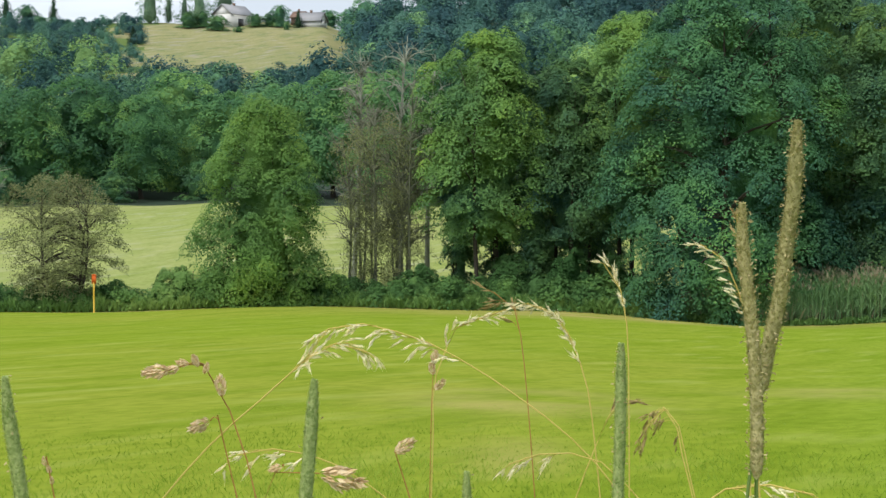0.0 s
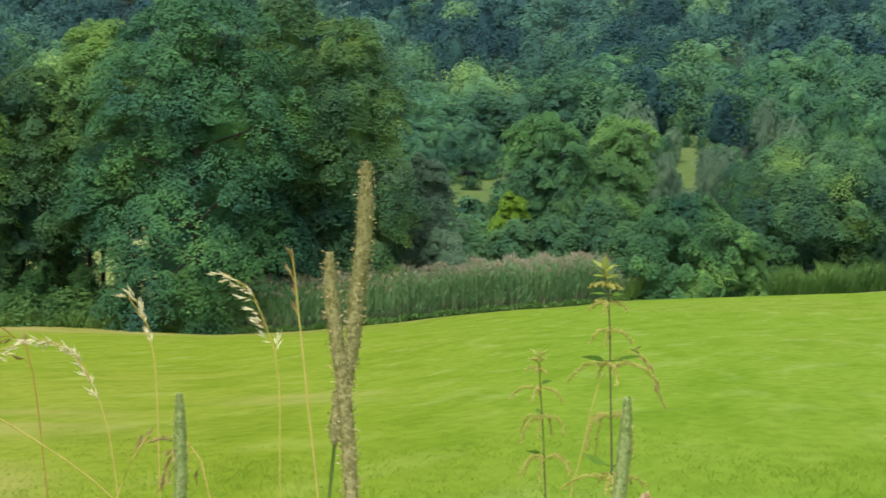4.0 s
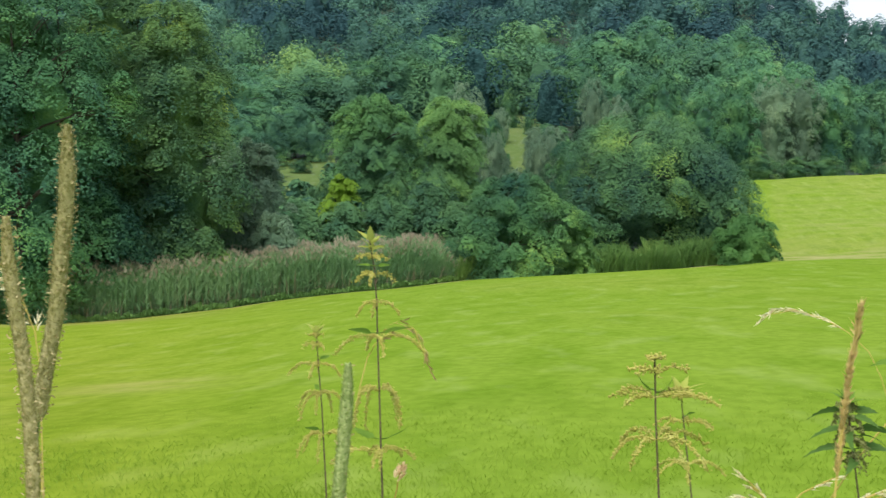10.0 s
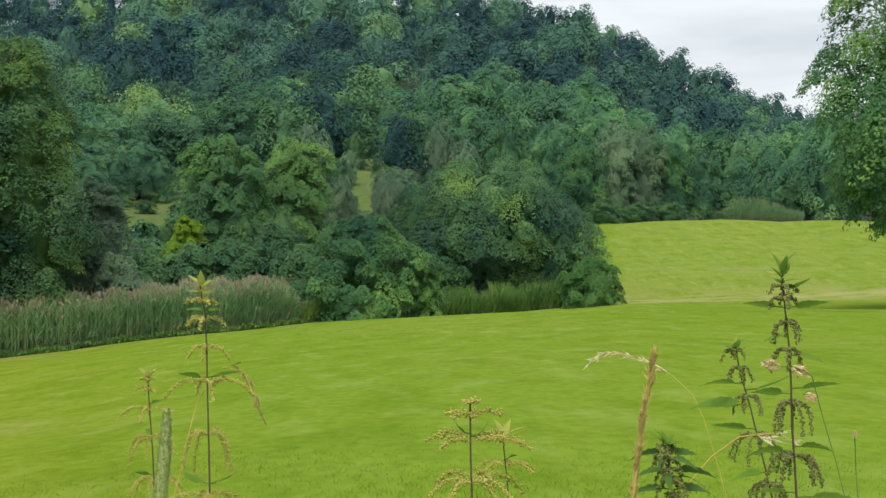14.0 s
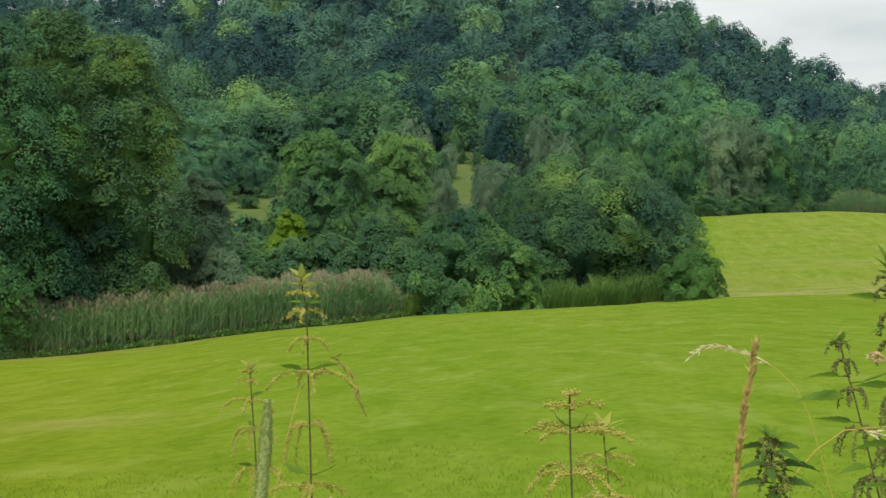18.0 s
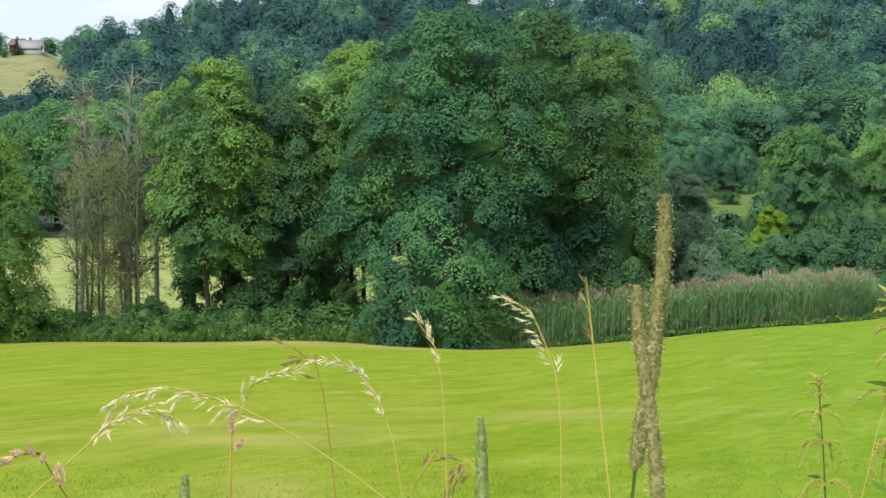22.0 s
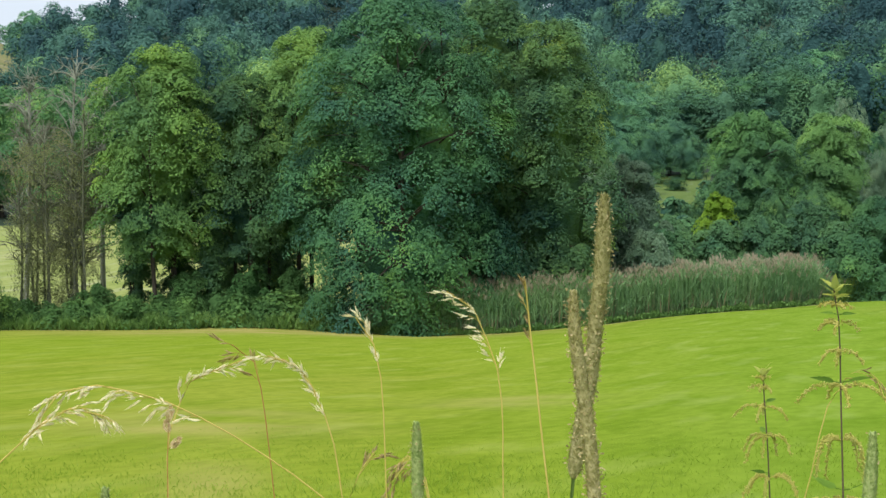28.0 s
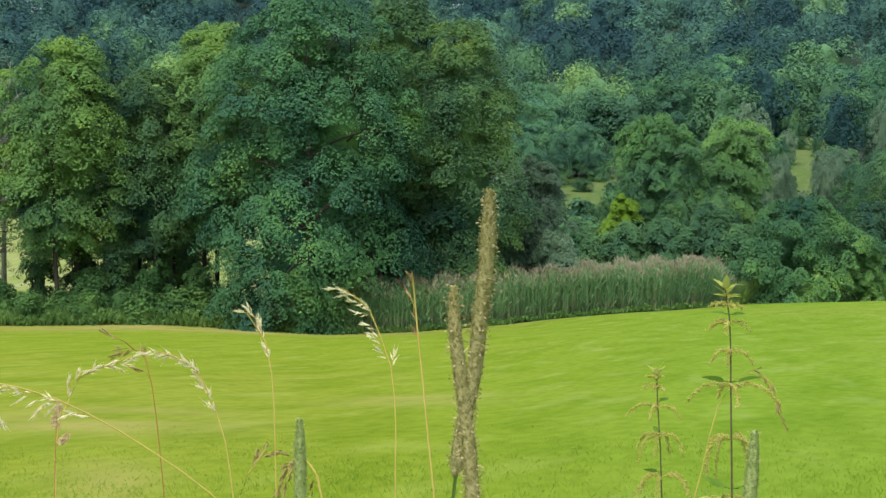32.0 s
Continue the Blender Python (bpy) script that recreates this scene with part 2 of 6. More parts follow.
M_MEADOW = meadow_material("mown_meadow", (0.128, 0.211, 0.018), (0.166, 0.241, 0.032), (0.096, 0.173, 0.012), (0.226, 0.241, 0.058))
M_FIELD = meadow_material("far_mown_field", (0.190, 0.238, 0.070), (0.250, 0.278, 0.105), (0.150, 0.205, 0.048), (0.320, 0.320, 0.150), 0.6)
M_HAY = meadow_material("dry_hay_slope", (0.180, 0.195, 0.092), (0.235, 0.230, 0.118), (0.105, 0.150, 0.062), (0.290, 0.250, 0.135), 0.3)
M_GLADE = meadow_material("valley_glade", (0.082, 0.132, 0.040), (0.108, 0.150, 0.052), (0.070, 0.115, 0.030), (0.138, 0.155, 0.060))
M_EARTH = plain_material("woodland_floor", (0.018, 0.034, 0.022), (0.032, 0.052, 0.030), 0.4, 0.95)
M_BARK = plain_material("grey_brown_bark", (0.034, 0.029, 0.022), (0.077, 0.067, 0.053), 3.0, 0.9, 0.6, (0.480, 0.480, 0.120))
M_STEMWOOD = plain_material("olive_grey_bark", (0.120, 0.130, 0.090), (0.195, 0.208, 0.145), 3.0, 0.9, 0.5, (0.720, 0.720, 0.180))
M_DEADWOOD = plain_material("bleached_bark", (0.195, 0.215, 0.165), (0.290, 0.310, 0.245), 3.0, 0.9, 0.5, (0.720, 0.720, 0.180))
# dark ends bluish, light ends yellowish: hues of shade and light, strewn at random
L_ALDER = leaf_material("alder_leaves", (0.031, 0.094, 0.087), (0.093, 0.226, 0.087), (0.285, 0.495, 0.099), 0.26, each=0.1, vary=0.4)
L_ALDER_Y = leaf_material("yellowish_alder_leaves", (0.064, 0.157, 0.085), (0.203, 0.356, 0.085), (0.502, 0.656, 0.089), 0.26, each=0.1, vary=0.4)
L_ALDER_L = leaf_material("young_alder_leaves", (0.076, 0.171, 0.070), (0.176, 0.320, 0.080), (0.380, 0.515, 0.077), 0.45, each=0.1, vary=0.2)
L_ALDER_O = leaf_material("olive_alder_leaves", (0.027, 0.079, 0.074), (0.106, 0.210, 0.065), (0.516, 0.649, 0.083), 0.26, each=0.1, vary=0.3)
# undergrowth leaves toned darker than the herbs, for shade under the alders
L_UNDER_SHADE = leaf_material("shade_toned_undergrowth_leaves", (0.038, 0.094, 0.034), (0.078, 0.180, 0.058), (0.154, 0.294, 0.077), 0.4)
# valley oaks tinted bluish: haze put into the leaf colour
L_OAK_HAZE = leaf_material("oak_leaves", (0.043, 0.120, 0.111), (0.131, 0.299, 0.139), (0.400, 0.601, 0.163), 0.26, each=0.1)
L_FRESH = leaf_material("light_oak_leaves", (0.048, 0.137, 0.091), (0.124, 0.277, 0.106), (0.303, 0.486, 0.118), 0.45)
L_ASH = leaf_material("fresh_ash_leaves", (0.064, 0.158, 0.073), (0.180, 0.348, 0.104), (0.443, 0.660, 0.140), 0.26, each=0.1, vary=0.1)
L_ASH_D = leaf_material("ash_leaves", (0.042, 0.110, 0.076), (0.125, 0.275, 0.089), (0.365, 0.596, 0.123), 0.26, each=0.1, vary=0.1)
L_WILLOW = leaf_material("grey_willow_leaves", (0.123, 0.216, 0.151), (0.196, 0.310, 0.195), (0.304, 0.422, 0.240), 0.45)
L_THORN = leaf_material("hawthorn_leaves", (0.032, 0.094, 0.076), (0.119, 0.254, 0.095), (0.449, 0.643, 0.139), 0.26, each=0.1, vary=0.7)
L_HAWTHORN = leaf_material("dark_hawthorn_leaves", (0.028, 0.089, 0.066), (0.111, 0.252, 0.087), (0.456, 0.679, 0.120), 0.26, each=0.1, vary=0.3)
L_MAPLE = leaf_material("olive_maple_leaves", (0.030, 0.088, 0.084), (0.119, 0.249, 0.099), (0.467, 0.664, 0.131), 0.26, each=0.1, vary=0.4)
L_YELLOW = leaf_material("yellow_green_leaves", (0.138, 0.258, 0.036), (0.231, 0.388, 0.046), (0.358, 0.520, 0.072), 0.45, vary=0.1)
L_BROWN = leaf_material("thin_brownish_leaves", (0.165, 0.195, 0.090), (0.240, 0.272, 0.122), (0.320, 0.350, 0.160), 0.45, each=0.3, vary=0.2)
# distance haze put into the colour: far woods bluer and paler than near leaves
L_WOOD_HAZE = leaf_material("hazed_hill_wood_leaves", (0.045, 0.116, 0.123), (0.140, 0.306, 0.192), (0.385, 0.601, 0.190), 0.26, 0.30, 0.06, 2.6, 1.5, True)
L_ELDER = leaf_material("elder_leaves", (0.062, 0.164, 0.060), (0.143, 0.300, 0.088), (0.293, 0.460, 0.109), 0.42, each=0.1, vary=0.4)
# bluish too, a weaker haze put into the colour of the nearer crowns
L_EDGE_HAZE = leaf_material("hazed_wood_edge_leaves", (0.037, 0.097, 0.094), (0.129, 0.276, 0.128), (0.402, 0.581, 0.146), 0.26, 0.30, 0.10, 2.6, 1.5, True)
L_SPRUCE = leaf_material("spruce_needles", (0.018, 0.044, 0.026), (0.034, 0.072, 0.039), (0.058, 0.104, 0.055), 0.15)
L_HERB = leaf_material("bank_herbs", (0.066, 0.150, 0.045), (0.115, 0.230, 0.064), (0.190, 0.305, 0.082), relief=0.0, mottle=0.2)
L_REED = leaf_material("reed_leaves", (0.096, 0.212, 0.096), (0.142, 0.268, 0.120), (0.210, 0.335, 0.155), 0.3, 0.3, relief=0.0, mottle=0.2)
L_PLUME = leaf_material("reed_plumes", (0.26, 0.235, 0.155), (0.32, 0.29, 0.20), (0.39, 0.355, 0.26), relief=0.0, mottle=0.2)
L_STRAW = leaf_material("dead_reed_straw", (0.210, 0.180, 0.105), (0.285, 0.247, 0.150), (0.360, 0.323, 0.210), relief=0.0, mottle=0.2)
L_GRASS = leaf_material("meadow_blades", (0.150, 0.245, 0.018), (0.215, 0.325, 0.028), (0.300, 0.410, 0.060), 0.55, 0.4, 0.5, relief=0.0, mottle=0.0)


# ---------------------------------------------------------------- land
def table(rows, x):
    """Smooth run through (x, value) rows, flat beyond the ends."""
    xs = [r[0] for r in rows]
    ys = [r[1] for r in rows]
    return np.interp(x, xs, ys)


# azimuth (degrees to the left of +y), then metres or degrees seen from the verge
EDGE_D = [(-60, 120), (-20, 100), (-9, 100), (-3, 96), (2, 90), (6, 83), (10.6, 79), (17, 77), (24, 79), (32, 81), (44, 81), (60, 84)]
EDGE_EL = [(-60, -3.2), (-20, -3.5), (-9, -3.88), (-3, -4.28), (2, -4.62), (6, -4.95), (10.6, -5.48), (14, -5.70), (17.2, -5.84), (20, -5.78), (23.5, -5.62), (32, -5.58), (44, -5.6), (60, -5.4)]
MID_D = [(-60, 160), (-18, 150), (-8, 150), (-5, 165), (60, 165)]
MID_Z = [(-60, -2.4), (-18, -2.6), (-12.5, -2.5), (-8, -3.2), (-5, -4.6), (2, -4.2), (8, -3.9), (14, -4.8), (26, -5.5), (60, -5.6)]
BACK_Z = [(-60, -3.6), (-8, -3.6), (-5, -3.0), (0, 1.5), (8, 0.2), (14, -1.0), (26, -3.5), (60, -3.0)]          # at 215 m
FOOT_Z = [(-60, -4), (-16, -3), (-12, 0), (-8, 5), (0, 10), (12, 10), (28, 9), (32, 7), (60, 6)]                # at 300 m
SKY_EL = [(-90, 1.0), (-40, 1.6), (-22, 2.3), (-16, 2.6), (-14.5, 3.25), (-13.2, 3.9), (-11.4, 4.75), (-9.7, 5.65), (-8, 6.4), (-4, 7.4), (0, 8.0), (5, 8.1), (8, 7.75), (11, 7.25), (13, 6.9), (14.2, 6.9), (18, 7.8),
          (22, 7.8), (25, 7.0), (26.6, 6.8), (28.4, 6.0), (30.5, 5.45), (32.2, 5.25), (33, 4.75), (40, 4.6), (42, 4.9), (60, 4.9), (90, 3)]
CREST_D = 540.0


def crest_z(az):
    bare = np.interp(az, [31.2, 33, 39.5, 41.5], [11.0, 0.8, 0.8, 5.0])
    return CREST_D * np.tan(np.radians(table(SKY_EL, az))) - bare


def ground_z(az, d):
    """Height of the land above the eye's level, by azimuth in degrees and distance in metres (arrays of one shape)."""
    az, d = np.broadcast_arrays(np.asarray(az, float), np.asarray(d, float))
    de = table(EDGE_D, az)
    ze = de * np.tan(np.radians(table(EDGE_EL, az)))
    dm, zm, zb, zf, zc = table(MID_D, az), table(MID_Z, az), table(BACK_Z, az), table(FOOT_Z, az), crest_z(az)
    ks = [np.zeros_like(d), np.full_like(d, 1.8), np.full_like(d, 3.2), np.full_like(d, 8.0), de * 0.45, de, de + 6, dm, np.full_like(d, 215.0), np.full_like(d, 300.0), np.full_like(d, 430.0), np.full_like(d, CREST_D), np.full_like(d, 900.0), np.full_like(d, 4500.0)]
    far = np.interp(az, [-60, -14, 60], [30, 30, 20])
    vs = [np.full_like(d, -1.22), np.full_like(d, -1.25), np.full_like(d, -1.45), np.full_like(d, -1.78), ze * 0.48 - 0.55, ze, ze + 0.1, zm, zb, zf, zf + (zc - zf) * 0.5, zc, zc * 0.6, far]
    z = np.array(vs[0], float)
    for k in range(len(ks) - 1):
        span = np.maximum(ks[k + 1] - ks[k], 1e-3)
        f = np.clip((d - ks[k]) / span, 0, 1)
        z = np.where(d >= ks[k], vs[k] + (vs[k + 1] - vs[k]) * f, z)
    # gentle unevenness
    x, y = -np.sin(np.radians(az)) * d, np.cos(np.radians(az)) * d
    wob = 0.10 * np.sin(x * 0.13 + 0.7) * np.sin(y * 0.11) + 0.05 * np.sin(x * 0.31 + y * 0.23)
    z = z + wob * np.clip((d - 6) / 20, 0, 1) * np.clip(d / 60, 0.3, 3)
    # land behind the verge and out to the sides runs level
    side = np.clip((np.abs(az - 12) - 60) / 40, 0, 1)
    return z * (1 - side) + side * np.where(d < 8, z, -1.5 + 0.004 * d)


def spot(az, d, up=0.0):
    """The world place on the land at an azimuth and a distance."""
    a = radians(az)
    return Vector((-math.sin(a) * d, math.cos(a) * d, EYE + float(ground_z(az, d)) + up))


def lift(az, d, el):
    """Height over the land of a point seen at elevation el."""
    return d * math.tan(radians(el)) - float(ground_z(az, d))


def raw_mesh(name, verts, faces, mats, mat_index=None, smooth=False):
    """A mesh out of arrays; faces all have the same number of corners."""
    verts = np.asarray(verts, np.float32)
    faces = np.asarray(faces, np.int32)
    me = bpy.data.meshes.new(name)
    n, k = faces.shape
    me.vertices.add(len(verts))
    me.vertices.foreach_set("co", verts.ravel())
    me.loops.add(n * k)
    me.loops.foreach_set("vertex_index", faces.ravel())
    me.polygons.add(n)
    me.polygons.foreach_set("loop_start", np.arange(0, n * k, k, dtype=np.int32))
    me.polygons.foreach_set("loop_total", np.full(n, k, np.int32))
    for m in mats:
        me.materials.append(m)
    if mat_index is not None:
        me.polygons.foreach_set("material_index", np.asarray(mat_index, np.int32))
    if smooth:
        me.polygons.foreach_set("use_smooth", np.ones(n, bool))
    me.update(calc_edges=True)
    me.validate()
    return me


def make_ground():
    azs = np.concatenate([np.arange(-168, -48, 6), np.arange(-48, -20, 1.0), np.arange(-20, 46, 0.25), np.arange(46, 76, 1.0), np.linspace(76, 192, 21)])
    s_near = np.concatenate([[0.001], np.linspace(0.3, 8, 20)])
    grid_d = []
    for az in azs:
        de, dm = float(table(EDGE_D, az)), float(table(MID_D, az))
        grid_d.append(np.concatenate([s_near, np.linspace(9, de, 44), [de + 1.5, de + 3, de + 6], np.linspace(de + 9, dm, 16), np.linspace(dm + 5, 215, 10), np.linspace(225, CREST_D, 36), [580, 640, 760, 900, 1400, 2400, 4500]]))
    D = np.array(grid_d)
    AZ = np.repeat(azs[:, None], D.shape[1], 1)
    Z = ground_z(AZ, D)
    V = np.stack([-np.sin(np.radians(AZ)) * D, np.cos(np.radians(AZ)) * D, EYE + Z], -1).reshape(-1, 3)
    na, nd = D.shape
    i, j = np.meshgrid(np.arange(na - 1), np.arange(nd - 1), indexing="ij")
    F = np.stack([i * nd + j, (i + 1) * nd + j, (i + 1) * nd + j + 1, i * nd + j + 1], -1).reshape(-1, 4)[:, ::-1]
    a = (AZ[:-1, :-1] + AZ[1:, :-1]).ravel() / 2
    d = (D[:-1, :-1] + D[:-1, 1:]).ravel() / 2
    de, dm = table(EDGE_D, a), table(MID_D, a)
    mi = np.full(len(a), 3)                                        # woodland floor
    mi[d < de + 0.8] = 0                                          # the mown meadow
    mi[(a < -7.5) & (d < dm + 40)] = 0
    mi[(a > 16) & (d > de + 7) & (d < 172)] = 1                   # the pale field beyond the stream
    mi[(a > 6.8) & (a <= 9.2) & (d > 150) & (d < 205)] = 4
    mi[(a > -1.0) & (a < 1.5) & (d > 165) & (d < 262)] = 4
    mi[(a > -0.6) & (a < 0.5) & (d > 146) & (d < 160)] = 2
    mi[(a > 30) & (d > 380) & (d < 560)] = 2                      # hay slope below the farm
    mi[(a > 39.2 + 0.8 * np.sin(d / 11) + 0.5 * np.sin(d / 4.3)) & (d > 330) & (d < 560)] = 4                    # rough grass between the scrub
    mi[d > 900] = 1
    me = raw_mesh("ground", V, F, [M_MEADOW, M_FIELD, M_HAY, M_EARTH, M_GLADE], mi, smooth=True)
    # drier grass: across the meadow's corner, along the reeds, below the alders and in a few worn spots
    E = D - table(EDGE_D, AZ)
    dry = np.where(AZ < -8, np.exp(-((E - 2) / 4.5) ** 2) * np.clip((-8.2 - AZ) / 1.0, 0, 1), 0)
    dry = np.maximum(dry, np.exp(-((E + 0.2) / 0.9) ** 2) * (AZ > -9) * 0.9)
    dry = np.maximum(dry, 1.0 * np.exp(-((E + 4.0) / 4.5) ** 2) * np.exp(-((AZ - 22) / 8.0) ** 2))
    dry = np.maximum(dry, 0.9 * np.exp(-((AZ - 25) / 4.5) ** 2 - ((D - 16.5) / 1.6) ** 2))
    dry = np.maximum(dry, 0.5 * np.exp(-((AZ + 13) / 5) ** 2 - ((D - 118) / 4) ** 2))
    dry = np.maximum(dry, 1.0 * np.exp(-((AZ - 25.0) / 1.8) ** 2 - ((D - 10.6) / 0.6) ** 2))
    dry = np.maximum(dry, 0.7 * np.exp(-((AZ - 14) / 3.0) ** 2 - ((D - 20) / 1.2) ** 2))
    dry = np.maximum(dry, np.clip((-8.6 - AZ) / 1.5, 0, 0.22) * (E > 0))
    ripe = np.clip((AZ - 3) / 13, 0, 1) * (E < 2)                            # yellower grass towards the alders
    me.attributes.new("ripeness", "FLOAT", "POINT").data.foreach_set("value", ripe.ravel().astype(np.float32))
    me.attributes.new("dryness", "FLOAT", "POINT").data.foreach_set("value", dry.ravel().astype(np.float32))
    ob = new("ground", me)
    tagged(ob, "green mown valley meadow falling to a reedy stream, with wooded hills behind", "ground", kind="structure")
    return ob


make_ground()


# ---------------------------------------------------------------- mesh kit


class Soup:
    """Gathers four-cornered faces for one mesh."""

    def __init__(self):
        self.v, self.f, self.m, self.n = [], [], [], 0

    def add(self, v, f, mat=0):
        self.v.append(np.asarray(v, np.float32))
        self.f.append(np.asarray(f, np.int32) + self.n)
        self.m.append(np.full(len(f), mat, np.int32))
        self.n += len(v)
        return self

    def mesh(self, name, mats, smooth=False):
        return raw_mesh(name, np.concatenate(self.v), np.concatenate(self.f), mats, np.concatenate(self.m), smooth)


def tube(points, radii, sides=6):
    """A tapered tube along points."""
    pts = np.asarray(points, float)
    rad = np.broadcast_to(np.asarray(radii, float), (len(pts),))
    tan = np.gradient(pts, axis=0)
    tan /= np.linalg.norm(tan, axis=1, keepdims=True) + 1e-9
    ref = np.where(np.abs(tan[:, 2:3]) > 0.9, [[1.0, 0, 0]], [[0, 0, 1.0]])
    u = np.cross(tan, ref)
    u /= np.linalg.norm(u, axis=1, keepdims=True) + 1e-9
    w = np.cross(tan, u)
    a = np.linspace(0, 2 * np.pi, sides, endpoint=False)
    ring = np.cos(a)[None, :, None] * u[:, None] + np.sin(a)[None, :, None] * w[:, None]
    v = (pts[:, None] + ring * rad[:, None, None]).reshape(-1, 3)
    i, j = np.meshgrid(np.arange(len(pts) - 1), np.arange(sides), indexing="ij")
    k = (j + 1) % sides
    f = np.stack([i * sides + j, i * sides + k, (i + 1) * sides + k, (i + 1) * sides + j], -1).reshape(-1, 4)
    cap = np.arange(sides)
    ends = []
    for base in (0, (len(pts) - 1) * sides):
        for q in range(1, sides - 2, 2):
            ends.append([base, base + q, base + q + 1, base + min(q + 2, sides - 1)])
    return v, np.concatenate([f, np.array(ends, int).reshape(-1, 4)]) if ends else f


def bend(a, b, sag=(0, 0, 0), n=6):
    """Points from a to b on an arc that is pushed by sag in its middle."""
    t = np.linspace(0, 1, n)[:, None]
    return np.asarray(a) * (1 - t) + np.asarray(b) * t + np.asarray(sag) * (4 * t * (1 - t))


def unit(v):
    return v / (np.linalg.norm(v, axis=-1, keepdims=True) + 1e-9)


def leaves(centres, normals, sizes, rng, slim=0.62):
    """Folded leaf blades, one quad each."""
    n = len(centres)
    r = rng.normal(size=(n, 3))
    u = unit(np.cross(normals, r))
    w = unit(np.cross(normals, u))
    s = np.asarray(sizes)[:, None] * np.ones((n, 1))
    fold = normals * s * 0.18
    v = np.stack([centres - u * s, centres + w * s * slim - fold, centres + u * s, centres - w * s * slim - fold], 1).reshape(-1, 3)
    return v, np.arange(n * 4).reshape(-1, 4)


SHAPES = {
    "pear": [(0.02, 0.85), (0.12, 1.0), (0.30, 0.97), (0.50, 0.88), (0.74, 0.80), (0.90, 0.68), (1.0, 0.42)],
    "broad": [(0.02, 0.82), (0.18, 1.0), (0.50, 1.0), (0.74, 0.92), (0.90, 0.74), (1.0, 0.42)],
    "tall": [(0.04, 0.60), (0.20, 0.88), (0.45, 1.0), (0.74, 0.97), (0.90, 0.76), (1.0, 0.42)],
    "stemmed": [(0.25, 0.45), (0.37, 0.88), (0.50, 1.0), (0.76, 0.96), (0.90, 0.76), (1.0, 0.42)],
    "round": [(0.14, 0.50), (0.28, 0.90), (0.50, 1.0), (0.74, 0.97), (0.89, 0.78), (0.97, 0.52), (1.0, 0.36)],
    "bush": [(0.0, 0.86), (0.2, 1.0), (0.58, 0.97), (0.84, 0.74), (1.0, 0.36)],
    "spire": [(0.05, 0.9), (0.3, 0.8), (0.6, 0.5), (0.85, 0.2), (1.0, 0.03)],
    "column": [(0.06, 0.8), (0.3, 1.0), (0.7, 0.9), (0.92, 0.5), (1.0, 0.1)],
}


def swell(a, h, ph):
    """How far a crown bulges out or in, round its axis and up its height."""
    return 1 + 0.13 * np.sin(2 * a + ph[0] + 3 * h) + 0.12 * np.sin(3 * a + ph[1] - 9 * h) + 0.09 * np.sin(17 * h + ph[2] + a)


def lobe_centres(shape, height, width, n, size, ph, gap, rng):
    """Where the sprays of a crown sit, spaced over its uneven skin, with a thinner layer inside."""
    prof = SHAPES[shape]
    got, sizes = [], []
    tries = 0
    while len(got) < n and tries < n * 20:
        tries += 1
        h = rng.uniform(prof[0][0], 1)
        rr = float(np.interp(h, [p[0] for p in prof], [p[1] for p in prof]))
        if rng.uniform() > rr ** 0.7 + 0.1:
            continue
        a = rng.uniform(0, 2 * np.pi)
        lump = float(swell(a, h, ph)) + 0.05 * rng.normal()
        ls = size * rng.uniform(0.7, 1.3) * (0.62 + 0.45 * rr)
        inner = rng.uniform() < 0.22
        rad = max(rr * width * lump - ls * 0.75, 0) * (rng.uniform(0.3, 0.75) if inner else rng.uniform(0.88, 1.0))
        c = np.array([math.cos(a) * rad, math.sin(a) * rad, max(h * height - ls * 0.5, ls * 0.25)])
        if not inner and got and min(np.sum((np.array(got) - c) ** 2, axis=1)) < (ls * gap) ** 2:
            continue
        got.append(c)
        sizes.append(ls)
    return np.array(got), np.array(sizes)


